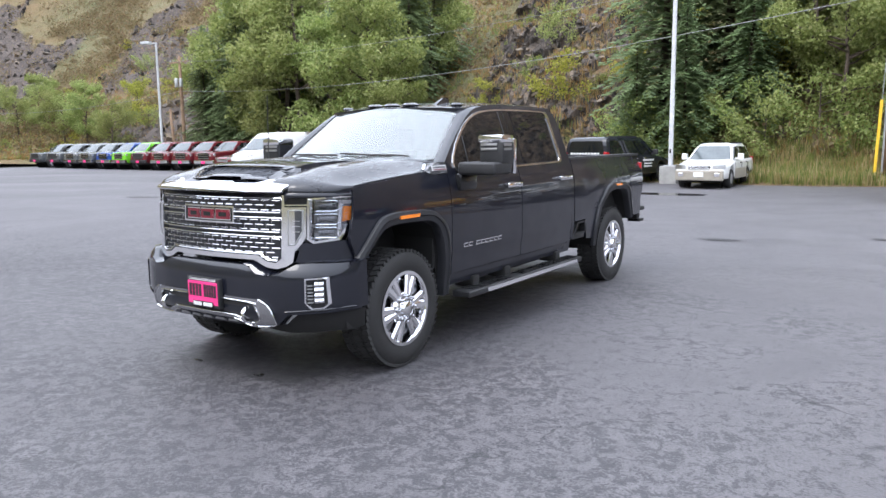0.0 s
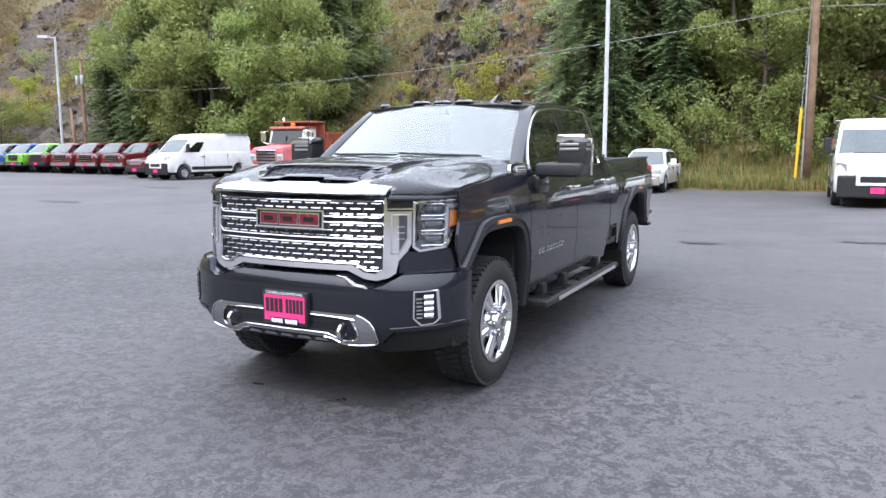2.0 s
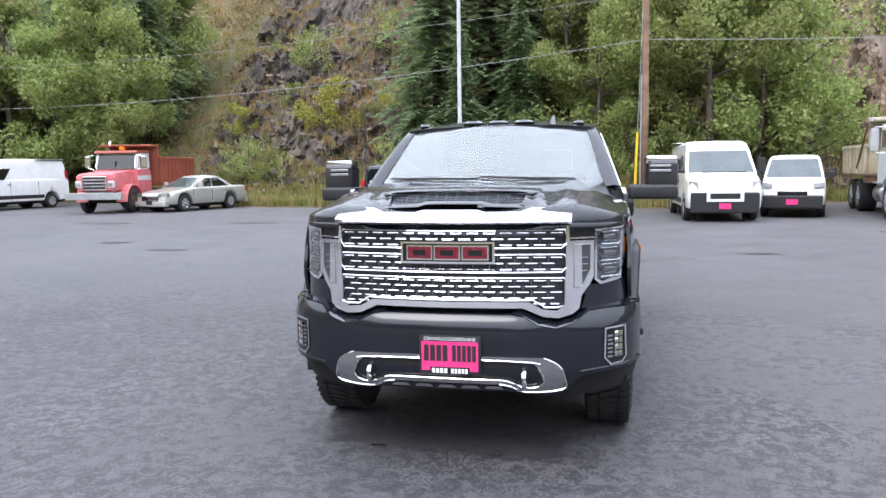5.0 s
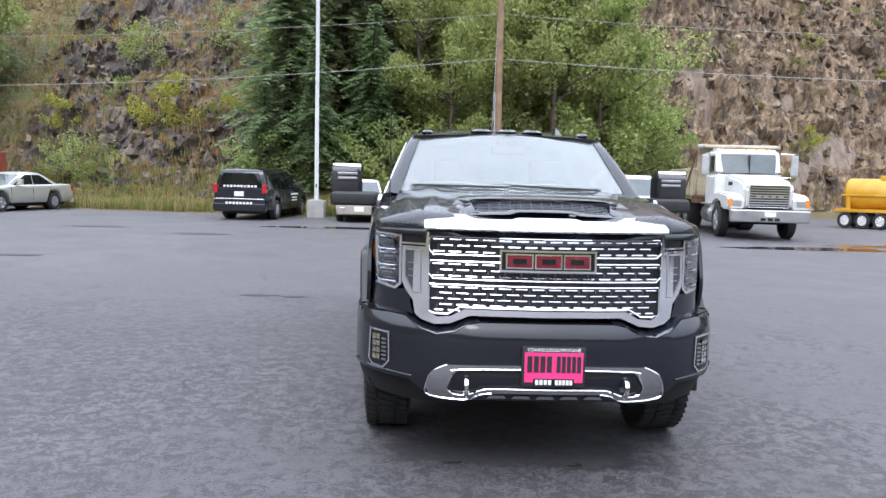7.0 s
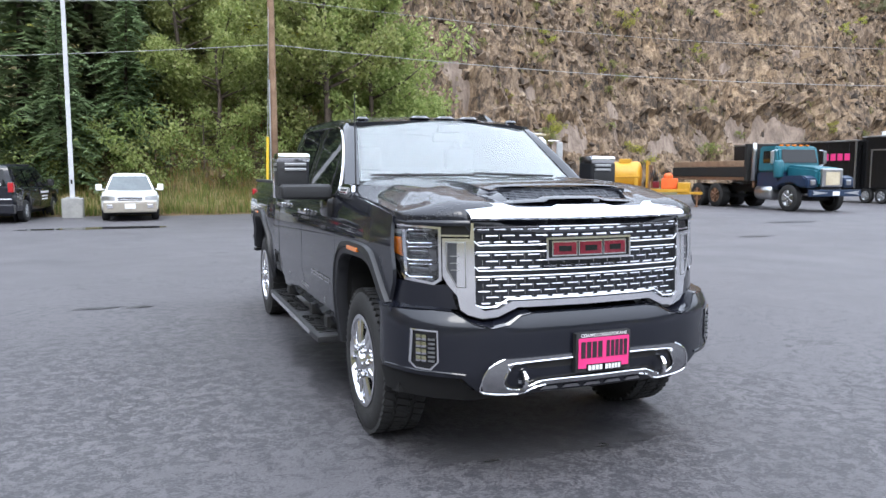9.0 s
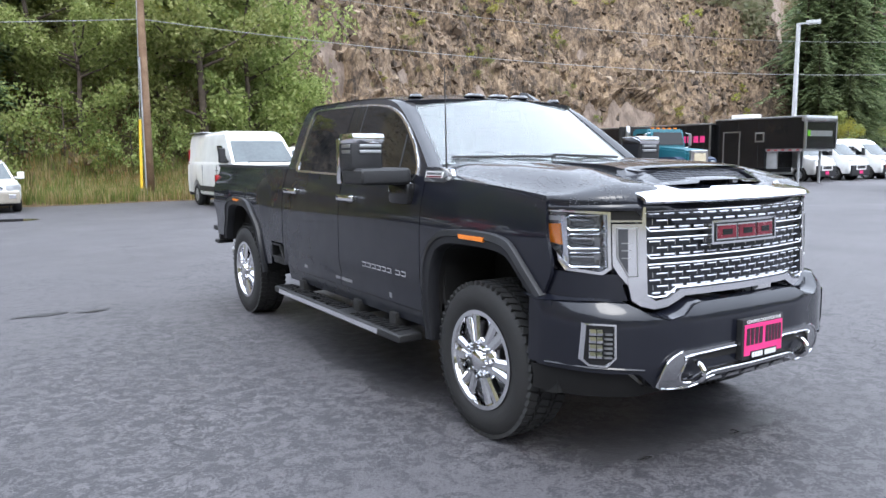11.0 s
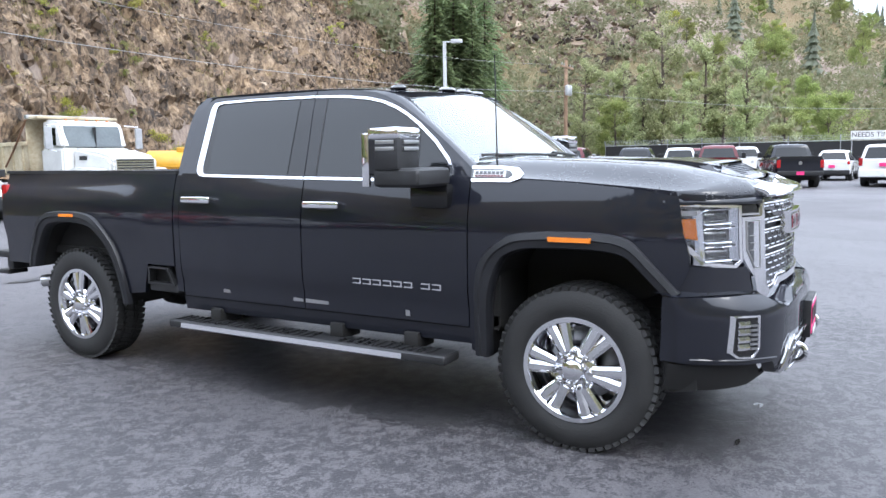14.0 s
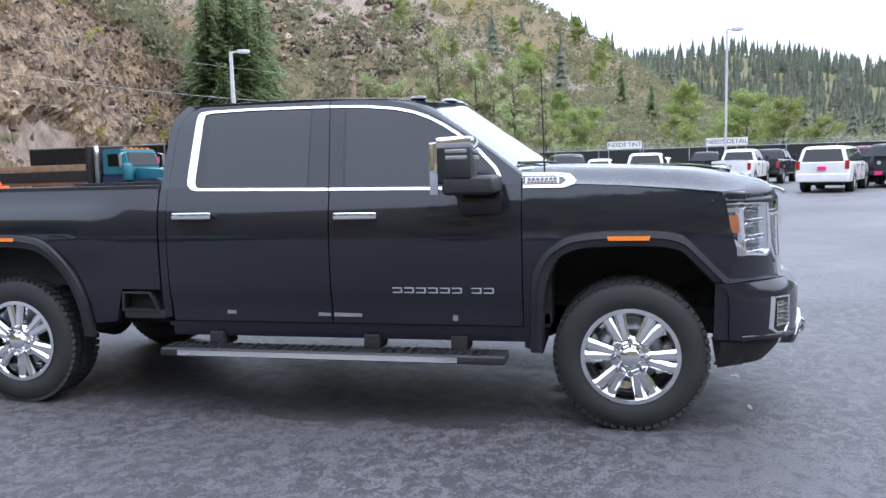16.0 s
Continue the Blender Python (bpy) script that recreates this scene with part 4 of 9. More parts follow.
        # bed side
        p("bed_side", panel([(2.915, 0.80), (3.19, 0.80), (3.26, 0.585), (3.49, 0.56)] + rounded(ARCH_R)[1:] + [(4.60, 0.72), (4.94, 0.72), (4.945, 1.0), (4.94, 1.452), (4.5, 1.452), (2.915, 1.447)], side_map(s), 0.06, 0.06, 0.03), P)
        p("bed_rail_cap", panel([(2.91, 1.438), (4.95, 1.444), (4.95, 1.468), (2.91, 1.462)], lambda u, v, dd, s=s: (s * (0.945 - dd), u, v), 0.3, 0, 0.12), "black_plastic", "black plastic bed rail cap")
        p("bed_inner_wall", panel([(2.92, 0.86), (4.93, 0.86), (4.93, 1.44), (2.92, 1.44)], lambda u, v, dd, s=s: (s * (0.84 - dd), u, v), 0, 0, 0.03), "dark")
        p("corner_step", boxes((s * 0.80, s * 0.99, 2.90, 3.20, 0.605, 0.665, 0.015)), "black_plastic", "black moulded corner step")
        p("step_recess", boxes((s * 0.76, s * 0.93, 2.92, 3.25, 0.66, 0.80, 0.01)), "dark")
        p("recess_trim", ring_panel([(2.93, 0.655), (3.21, 0.655), (3.19, 0.785), (2.99, 0.785)], [(2.955, 0.67), (3.19, 0.67), (3.175, 0.77), (3.0, 0.77)], side_map(s, 0.004), 0, 0, 0.06), "black_plastic", "", None, False)
        # wheel-arch flares, liners and marker lamps
        for out_p, in_p, cy in ((rounded(OUT_F), rounded(IN_F), 0.0), (rounded(OUT_R), rounded(IN_R), 4.036)):
            def between(k):
                return [(a + (c - a) * k, b + (dd - b) * k) for (a, b), (c, dd) in zip(out_p, in_p)]
            bm = bmesh.new()
            rings = [(between(0.0), -0.012), (between(0.0), 0.014), (between(0.06), 0.026), (between(0.42), 0.034), (between(0.5), 0.024), (between(0.92), 0.020), (between(1.0), 0.008), (between(1.05), -0.05)]
            vr = [[bm.verts.new((s * (side_x(y, max(z, 0.5)) + o), y, z)) for y, z in q] for q, o in rings]
            for A, B in zip(vr, vr[1:]):
                for k in range(len(A) - 1):
                    bm.faces.new((A[k], A[k + 1], B[k + 1], B[k]))
            fl = p("wheel_flare", bm, "silk_black", "satin black wheel-arch flare", None, True, 0.5)
            bm = bmesh.new()
            lin = between(1.0)
            ring = [[bm.verts.new((s * xx, y, z)) for y, z in lin] for xx in (0.98, 0.55)]
            for i in range(len(lin) - 1):
                bm.faces.new((ring[0][i], ring[0][i + 1], ring[1][i + 1], ring[1][i]))
            bm.faces.new(ring[1])
            p("arch_liner", bm, "dark")
            mc = 0.0 if cy == 0 else 4.02
            p("marker_lamp", panel([(mc - 0.100, 1.096), (mc + 0.118, 1.096), (mc + 0.124, 1.120), (mc - 0.106, 1.120)] if cy == 0 else [(mc - 0.085, 1.120), (mc + 0.085, 1.120), (mc + 0.08, 1.142), (mc - 0.08, 1.142)], side_map(s, 0.039), 0.05, 0, 0.03), "amber", "amber marker lamp", fl, False)
        # tow mirror: tall head on a broad lower arm, lamps wrapped round the outer corner
        bm = bmesh.new()
        box(bm, s * 1.115, s * 1.322, 0.825, 1.02, 1.43, 1.672, 0.03, 3)
        mi = p("tow_mirror", bm, "silk_black", "tall black tow mirror with chrome cap")
        p("mirror_cap", boxes((s * 1.108, s * 1.330, 0.812, 1.012, 1.618, 1.684, 0.024)), "chrome", "chrome mirror cap", mi)
        p("lamp_recess", boxes((s * 1.13, s * 1.334, 0.816, 0.965, 1.462, 1.628, 0.018)), "black_plastic", "", mi)
        p("mirror_edge", boxes((s * 1.312, s * 1.332, 0.998, 1.045, 1.375, 1.655, 0.008)), "chrome", "", mi)
        for zz in (1.572, 1.606):
            p("mirror_lamp", boxes((s * 1.30, s * 1.337, 0.838, 0.955, zz - 0.010, zz + 0.010, 0.004)), "satin", "clear lamp strip", mi)
            p("mirror_lamp", boxes((s * 1.14, s * 1.285, 0.806, 0.822, zz - 0.010, zz + 0.010, 0.004)), "satin", "clear lamp strip", mi)
        p("mirror_glass", boxes((s * 1.135, s * 1.31, 1.018, 1.030, 1.46, 1.66)), "chrome", "mirror glass", mi, False)
        bm = bmesh.new()
        box(bm, s * 0.985, s * 1.328, 0.70, 0.985, 1.372, 1.474, 0.035, 3)
        p("mirror_arm", bm, "black_plastic", "", mi)
        p("mirror_foot", boxes((s * 0.93, s * 1.03, 0.70, 0.95, 1.245, 1.385, 0.035)), "gloss_black", "", mi)
        # fender badge: chrome vent with a grey insert and plain bars
        vm = lambda off: (lambda u, v, dd: (s * (0.966 + off - 0.30 * (v - 1.39) - dd), u, v))
        fv = p("fender_vent", panel([(0.588, 1.394), (0.592, 1.478), (0.42, 1.477), (0.325, 1.468), (0.290, 1.432), (0.30, 1.412), (0.36, 1.392)], vm(0.006), 0.08, 0, 0.02), "chrome", "chrome fender vent badge", None, False)
        p("vent_insert", panel([(0.588, 1.412), (0.590, 1.462), (0.42, 1.461), (0.362, 1.450), (0.345, 1.430), (0.375, 1.412)], vm(0.010), 0.08, 0, 0.006), "grey_paint", "", fv, False)
        p("vent_plaque", panel([(0.575, 1.417), (0.575, 1.454), (0.385, 1.452), (0.385, 1.417)], vm(0.013), 0.08, 0, 0.006), "white", "pale name plaque", fv, False)
        p("vent_mark", bars_for_writing(bmesh.new(), 0.395, 0.565, 1.433, 1.449, 7, vm(0.016)), "grey_paint", "", fv, False)
        p("vent_mark", bars_for_writing(bmesh.new(), 0.395, 0.565, 1.420, 1.428, 9, vm(0.016)), "badge_red", "", fv, False)
        # door lettering as plain chrome bars
        w = 0.62 / 8.6
        for k in range(8):
            bm = bmesh.new()
            a = 0.755 + (k + (0.6 if k > 1 else 0)) * w
            fm = side_map(s, 0.004)
            panel([(a + 0.006, 0.79), (a + w - 0.006, 0.79), (a + w - 0.006, 0.798), (a + 0.006, 0.798)], fm, thick=0.006, bm=bm)
            panel([(a + 0.006, 0.817), (a + w - 0.006, 0.817), (a + w - 0.006, 0.825), (a + 0.006, 0.825)], fm, thick=0.006, bm=bm)
            panel([(a + 0.006, 0.79), (a + 0.016, 0.79), (a + 0.016, 0.825), (a + 0.006, 0.825)], side_map(s, 0.005), thick=0.006, bm=bm)
            p("door_mark", bm, "chrome", "plain chrome mark", d, False)
        # headlamp
        ho = [(0.768, 1.278), (0.944, 1.290), (0.953, 1.225), (0.944, 1.12), (0.912, 1.0), (0.80, 0.982), (0.768, 1.01)]
        hi = [(0.780, 1.266), (0.937, 1.278), (0.945, 1.22), (0.937, 1.125), (0.905, 1.014), (0.806, 0.996), (0.780, 1.018)]
        ho, hi = [[(s * a, b) for a, b in q] for q in (ho, hi)]
        hl = p("headlamp", panel(ho, nose_map(-0.05), 0.03, 0.06, 0.02), "lamp_inner", "headlamp with stacked bright projectors")
        p("headlamp_rim", ring_panel(ho, hi, nose_map(0.006), 0.03, 0.06, 0.05), "chrome", "", hl, False)
        p("headlamp_lens", panel(hi, nose_map(0.002), 0.03, 0.06, 0.004), "lens", "clear lamp lens", hl)
        for z0, z1 in ((1.186, 1.262), (1.098, 1.174), (1.012, 1.086)):
            zc, hh = (z0 + z1) / 2, (z1 - z0) / 2
            bm = bmesh.new()
            ring = [(0.800, z0 + 0.008), (0.890, z0 + 0.004), (0.898, z0 + 0.016), (0.900, z1 - 0.014), (0.890, z1 - 0.003), (0.800, z1)]
            tube(bm, [nose_map(-0.014)(s * u, v, 0) for u, v in ring], 0.0038, 6)
            p("lamp_outline", bm, "chrome", "", hl)
            bm = bmesh.new()
            for q in range(6):
                a0, a1 = math.pi * q / 6, math.pi * (q + 1) / 6
                va, vb = zc - hh * 0.62 * math.cos(a0), zc - hh * 0.62 * math.cos(a1)
                panel([(s * 0.812, va), (s * 0.884, va), (s * 0.884, vb), (s * 0.812, vb)], lambda u, v, dd, zc=zc, hh=hh: (u, curve_at(NOSE, abs(u)) + 0.05 * (v - 1.1) + 0.042 - 0.020 * math.sqrt(max(0, 1 - ((v - zc) / (hh * 0.62)) ** 2)) + dd, v), 0.02, 0, 0.004, bm)
            p("projector", bm, "smoke", "", hl)
            p("lamp_shelf", panel([(s * 0.785, z0 - 0.010), (s * 0.90, z0 - 0.010), (s * 0.90, z0 - 0.004), (s * 0.785, z0 - 0.004)], nose_map(-0.012), 0.03, 0, 0.03), "lamp_inner", "", hl, False)
        p("lamp_divider", panel([(s * 0.898, 1.02), (s * 0.908, 1.03), (s * 0.916, 1.26), (s * 0.904, 1.26)], nose_map(-0.006), 0, 0.06, 0.02), "chrome", "", hl, False)
        p("turn_lamp", panel([(s * a, b) for a, b in ((0.915, 1.12), (0.932, 1.13), (0.942, 1.215), (0.918, 1.22))], nose_map(-0.004), 0.02, 0.03, 0.012), "amber", "amber turn signal", hl, False)
        p("lamp_tag", panel([(s * a, b) for a, b in ((0.915, 1.235), (0.941, 1.235), (0.939, 1.258), (0.915, 1.256))], nose_map(-0.004), 0.02, 0.03, 0.012), "satin", "", hl, False)
        # daytime lamp in its chrome cheek
        do = [(s * a, b) for a, b in ((0.628, 1.222), (0.764, 1.222), (0.764, 1.03), (0.742, 0.985), (0.70, 0.93), (0.628, 0.9))]
        dl = p("lamp_cheek", panel(do, nose_map(0.008), 0.04, 0.06, 0.05), "chrome", "chrome cheek beside the grille")
        dg = [(s * a, b) for a, b in ((0.660, 1.205), (0.750, 1.205), (0.750, 1.065), (0.704, 0.972), (0.660, 0.972))]
        di = [(s * a, b) for a, b in ((0.666, 1.199), (0.744, 1.199), (0.744, 1.067), (0.701, 0.978), (0.666, 0.978))]
        p("day_lamp_rim", ring_panel(dg, di, nose_map(0.014), 0, 0.06, 0.012), "satin", "", dl, False)
        p("day_lamp", panel(di, nose_map(0.010), 0.04, 0.06, 0.01), "smoke", "smoked grey daytime running lamp", dl)
        for z in (1.06, 1.095, 1.13):
            p("day_lamp_rib", panel([(s * 0.688, z), (s * 0.73, z), (s * 0.73, z + 0.004), (s * 0.688, z + 0.004)], nose_map(0.012), 0, 0, 0.006), "satin", "", dl, False)
        arm = p("lamp_arm", panel([(s * a, b) for a, b in ((0.63, 1.228), (0.766, 1.228), (0.766, 1.278), (0.63, 1.283))], nose_map(-0.004), 0.04, 0, 0.03), "gloss_black", "gloss black lamp arm", hl)
        p("arm_line", panel([(s * a, b) for a, b in ((0.64, 1.230), (0.768, 1.230), (0.768, 1.240), (0.64, 1.238))], nose_map(0.004), 0.04, 0, 0.02), "chrome", "", hl, False)
        # fog lamp
        fo2 = [(s * a, b) for a, b in ((0.80, 0.77), (0.905, 0.775), (0.912, 0.60), (0.89, 0.572), (0.83, 0.567), (0.797, 0.61))]
        fi2 = [(s * a, b) for a, b in ((0.807, 0.762), (0.898, 0.766), (0.904, 0.604), (0.886, 0.580), (0.834, 0.575), (0.804, 0.613))]
        fg = p("fog_lamp", ring_panel(fo2, fi2, bump_map(0.008), 0.03, 0.05, 0.03), "chrome", "fog lamp in chrome surround", None, False)
        p("fog_back", panel(fi2, bump_map(0.002), 0.03, 0.05, 0.01), "gloss_black", "", fg)
        for k in range(4):
            z = 0.61 + 0.036 * k
            for xa in (0.849, 0.870):
                p("fog_cell", panel([(s * xa, z), (s * (xa + 0.018), z), (s * (xa + 0.018), z + 0.029), (s * xa, z + 0.029)], lambda u, v, d, z=z: (u * 1.030, curve_at(BUMP, abs(u)) - 0.014 + 0.35 * abs(v - z - 0.012) + d, v), 0, 0.007, 0.006), "chrome", "", fg, False)
        for k in range(6):
            z = 0.61 + 0.022 * k
            p("fog_fin", panel([(s * 0.815, z), (s * 0.84, z), (s * 0.84, z + 0.009), (s * 0.815, z + 0.009)], bump_map(0.012), 0.02, 0, 0.012), "satin", "", fg, False)
        # tow hook: an upright bright loop
        hk = [(s * 0.416, -0.975 - 0.055 * math.sin(a), 0.515 - 0.045 * math.cos(a)) for a in (math.pi * k / 10 for k in range(11))]
        p("tow_hook", tube(bmesh.new(), hk, 0.014, 8), "chrome", "chrome tow hook")
        # tail lamp
        p("tail_lamp", boxes((s * 0.90, s * 0.995, 4.90, 4.975, 0.98, 1.36, 0.02)), "red_lens", "red tail lamp")
        wheel(t, s, 0.0)
        wheel(t, s, 4.036, 0.42)

    # pale strips low on the right-hand doors
    for y0, y1, z0, z1 in ((1.57, 1.75, 0.640, 0.664), (1.77, 1.85, 0.642, 0.664), (2.40, 2.46, 0.648, 0.672), (0.98, 1.01, 0.625, 0.66)):
        p("protective_film", panel([(y0, z0), (y1, z0), (y1, z1), (y0, z1 - 0.004)], side_map(-1, 0.002), 0, 0, 0.003), "satin", "pale strip low on the door", None, False)
    # grille: dark back, three framed rows of staggered chrome bars
    g = p("grille", panel([(-0.64, 0.87), (-0.42, 0.88), (0.42, 0.88), (0.64, 0.87), (0.64, 1.31), (-0.64, 1.31)], nose_map(-0.035), 0.08, 0, 0.02), "grille_back", "wide chrome grille with staggered bars")
    def on_nose(pts, off, bm, r, closed=False, seg=6):
        """A round bright rod laid along (u, v) points on the nose."""
        if closed:
            pts = pts + [pts[0]]
        fine = [pts[0]]
        for (a, b), (c, dd) in zip(pts, pts[1:]):
            k = max(1, int(abs(c - a) / 0.07))
            fine += [(a + (c - a) * q / k, b + (dd - b) * q / k) for q in range(1, k + 1)]
        return tube(bm, [nose_map(off)(u, v, 0) for u, v in fine], r, seg)
    rows = ((1.184, 1.280, 3, 0), (1.056, 1.150, 3, 0), (0.905, 1.026, 4, 1))
    for z0, z1, nb, low in rows:
        x = 0.612
        if low:
            o = [(-x, z1), (x, z1), (x + 0.006, z1 - 0.02), (x + 0.006, z0 - 0.02), (x - 0.03, z0 - 0.034), (x - 0.1, z0 - 0.032), (x - 0.165, z0 + 0.006), (-x + 0.165, z0 + 0.006), (-x + 0.1, z0 - 0.032), (-x + 0.03, z0 - 0.034), (-x - 0.006, z0 - 0.02), (-x - 0.006, z1 - 0.02)]
        else:
            o = [(-x, z1), (x, z1), (x + 0.010, z1 - 0.026), (x + 0.010, z0 + 0.026), (x - 0.015, z0), (-x + 0.015, z0), (-x - 0.010, z0 + 0.026), (-x - 0.010, z1 - 0.026)]
        p("grille_frame", on_nose(o, 0.004, bmesh.new(), 0.0048, True), "chrome", "", g)
        for b in range(nb + (1 if low else 0)):
            bm = bmesh.new()
            pitch = (z1 - z0) / nb
            zc = z1 - pitch * (b + 0.5)
            step, xw = 0.088, 0.600
            k = -8
            while k <= 8:
                a = k * step + (0.5 * step if b % 2 else 0)
                x0, x1 = max(-xw, a + 0.013), min(xw, a + step - 0.013)
                if b == nb and (x1 < 0.475 and x0 > -0.475):
                    k += 1
                    continue
                if b == nb:
                    x0, x1 = max(x0, -0.585), min(x1, 0.585)
                if x1 - x0 > 0.02:
                    on_nose([(x0, zc), (x1, zc)], 0.000, bm, 0.0047)
                    if b < nb:
                        on_nose([(x0 - 0.013, zc - pitch * 0.62), (x0 - 0.013, zc + pitch * 0.25)], -0.008, bm, 0.0028, False, 4)
                k += 1
            p("grille_bar", bm, "bright_bar", "", g)
    # surround below the grille
    half = [(0.0, 0.900), (0.43, 0.900), (0.50, 0.862), (0.575, 0.855), (0.618, 0.885), (0.622, 1.300), (0.634, 1.300), (0.640, 1.222), (0.700, 1.222), (0.705, 0.95), (0.69, 0.862), (0.655, 0.835), (0.585, 0.815), (0.505, 0.822), (0.40, 0.868), (0.0, 0.868)]
    bm = panel(half, nose_map(0.012), 0.06, 0.06, 0.07)
    panel([(-a, b) for a, b in half], nose_map(0.012), 0.06, 0.06, 0.07, bm)
    p("grille_surround", bm, "chrome", "chrome grille surround", g)
    # badge: dark plate with three red blocks
    bd = p("front_badge", ring_panel([(-0.255, 1.106), (0.255, 1.106), (0.255, 1.222), (-0.255, 1.222)], [(-0.243, 1.117), (0.243, 1.117), (0.243, 1.211), (-0.243, 1.211)], nose_map(0.035), 0.08, 0, 0.05), "chrome", "badge plate with three red blocks", g, False)
    p("badge_plate", panel([(-0.245, 1.115), (0.245, 1.115), (0.245, 1.213), (-0.245, 1.213)], nose_map(0.03), 0.08, 0, 0.03), "gloss_black", "", g)
    for k in range(3):
        a = -0.222 + k * 0.151
        p("badge_block_edge", panel([(a, 1.125), (a + 0.143, 1.125), (a + 0.143, 1.203), (a, 1.203)], nose_map(0.034), 0.05, 0, 0.006), "chrome", "", g, False)
        blk = p("badge_block", panel([(a + 0.007, 1.132), (a + 0.136, 1.132), (a + 0.136, 1.196), (a + 0.007, 1.196)], nose_map(0.038), 0.05, 0, 0.006), "badge_red", "red enamel block", g, False)
        p("badge_slot", panel([(a + 0.036, 1.150), (a + 0.107, 1.150), (a + 0.107, 1.178), (a + 0.036, 1.178)], nose_map(0.040), 0.05, 0, 0.004), "gloss_black", "", blk, False)

    # hood with raised middle, scoop and chrome nose bar
    ZM = [(-0.9, 1.338), (-0.8, 1.366), (-0.72, 1.394), (-0.62, 1.428), (-0.4, 1.468)]
    ZC = [(-0.9, 1.378), (-0.82, 1.390), (-0.74, 1.402), (-0.62, 1.430), (-0.4, 1.468), (0.0, 1.494), (0.4, 1.508), (0.65, 1.512)]
    ZE = [(-0.85, 1.328), (-0.65, 1.332), (-0.5, 1.342), (-0.3, 1.366), (0.0, 1.391), (0.3, 1.408), (0.65, 1.425)]

    def hood_z(x, y):
        a = abs(x)
        f = smooth01(-0.2, -0.75, y)
        k = smooth01(0.95, 0.72, a) * (1 - f) + max(0.0, min(1.0, (0.95 - a) / 0.28)) * f
        mid = curve_at(ZC, y)
        if y < -0.4:
            mid += (curve_at(ZM, y) - mid) * smooth01(0.50, 0.44, a)
        z = curve_at(ZE, y) + (mid - curve_at(ZE, y)) * k
        return z + 0.014 * math.exp(-((a - 0.60) / 0.05) ** 2) * smooth01(-0.75, -0.3, y)

    def hood_pt(u, v, d):
        front = curve_at(NOSE, abs(u)) + 0.006
        y = front + (0.56 - front) * ((v + 0.9) / 1.46) ** 1.5 if v < 0.56 else v
        R = 0.014 + (0.096 if abs(u) < 0.645 else max(0.0, hood_z(u, front) - 1.335))
        L = R if abs(u) < 0.645 else 1.6 * R
        dy = min(L, max(0.0, y - front))
        return (u, y, hood_z(u, y) - R * (1 - math.sqrt(1 - (1 - dy / L) ** 2)) - d)
    hd = p("hood", panel([(-0.93, -0.90), (0.93, -0.90), (0.93, 0.56), (0.80, 0.56), (0.4, 0.44), (-0.4, 0.44), (-0.80, 0.56), (-0.93, 0.56)], hood_pt, 0.03, 0.03, 0.03), "wet_black", "glossy black hood with raised scoop", None, True, 0.9)
    bar = lambda u, v, d: (u, curve_at(NOSE, abs(u)) - 0.040 + 0.13 * smooth01(0, 1, v) + d * 0.6, 1.325 + (0.074 - 0.008 * (u / 0.64) ** 2) * v ** 0.75 - 0.006 * smooth01(0.5, 0.66, abs(u)) * v - d * 0.5)
    nb = [(0.648, 0), (0.648, 0.62), (0.61, 0.95), (0.50, 1.0), (0.44, 0.98), (0.38, 0.62), (0.19, 0.60), (0.15, 0.76)]
    p("nose_bar", panel([(-a, b) for a, b in nb] + [(a, b) for a, b in nb[::-1]], bar, 0.05, 0.12, 0.02), "chrome", "broad chrome bar across the nose")
    for s in (1, -1):
        def brow(u, v, d):
            y0 = curve_at(NOSE, abs(u))
            top = 1.322
            z = 1.284 + (top - 1.284) * v
            return (u * (1 - 0.012 * v * v), y0 - 0.004 + 0.016 * v * v * v + d, z - d * v)
        p("hood_front", panel([(s * a, b) for a, b in ((0.64, 0.0), (0.957, 0.0), (0.957, 1.0), (0.64, 1.0))], brow, 0.03, 0.12, 0.02), P, "", hd)
    # scoop: raised lid behind a wide opening with cheeks, fine dark mesh inside
    lid = lambda u, v, d: (u, v, hood_z(u, v) + 0.044 * (1 - smooth01(-0.55, 0.36, v)) - 0.004 - 0.012 * (u / 0.45) ** 2 * (1 - smooth01(-0.5, 0.3, v)) - d)
    sc = p("hood_scoop", panel([(-0.43, -0.60), (0.43, -0.60), (0.47, -0.52), (0.40, 0.34), (-0.40, 0.34), (-0.47, -0.52)], lid, 0.06, 0.05, 0.075), "wet_black", "hood scoop with dark mesh", None, True, 0.7)
    scoop = lambda off: (lambda u, v, d: (u, -0.750 + 0.140 * v + 0.06 * (u / 0.4) ** 2 - off + d, 1.412 + 0.070 * v - 0.012 * (u / 0.4) ** 2 + off * 0.5))
    so = [(-0.455, -0.22), (-0.19, -0.22), (-0.15, -0.05), (0.15, -0.05), (0.19, -0.22), (0.455, -0.22), (0.50, 0.55), (0.455, 1.05), (0.40, 1.08), (-0.40, 1.08), (-0.455, 1.05), (-0.50, 0.55)]
    si = [(-0.37, 0.0), (-0.205, 0.0), (-0.165, 0.17), (0.165, 0.17), (0.205, 0.0), (0.37, 0.0), (0.385, 0.55), (0.395, 0.90), (0.36, 0.95), (-0.36, 0.95), (-0.395, 0.90), (-0.385, 0.55)]
    p("scoop_frame", ring_panel(so, si, scoop(0.010), 0.06, 0, 0.06), P, "", sc, True)
    for k in range(7):
        v = 0.16 + 0.115 * k
        p("scoop_slat", panel([(-0.375, v), (0.375, v), (0.375, v + 0.05), (-0.375, v + 0.05)], scoop(-0.010), 0.08, 0, 0.008), "mesh_grey", "", sc, False)
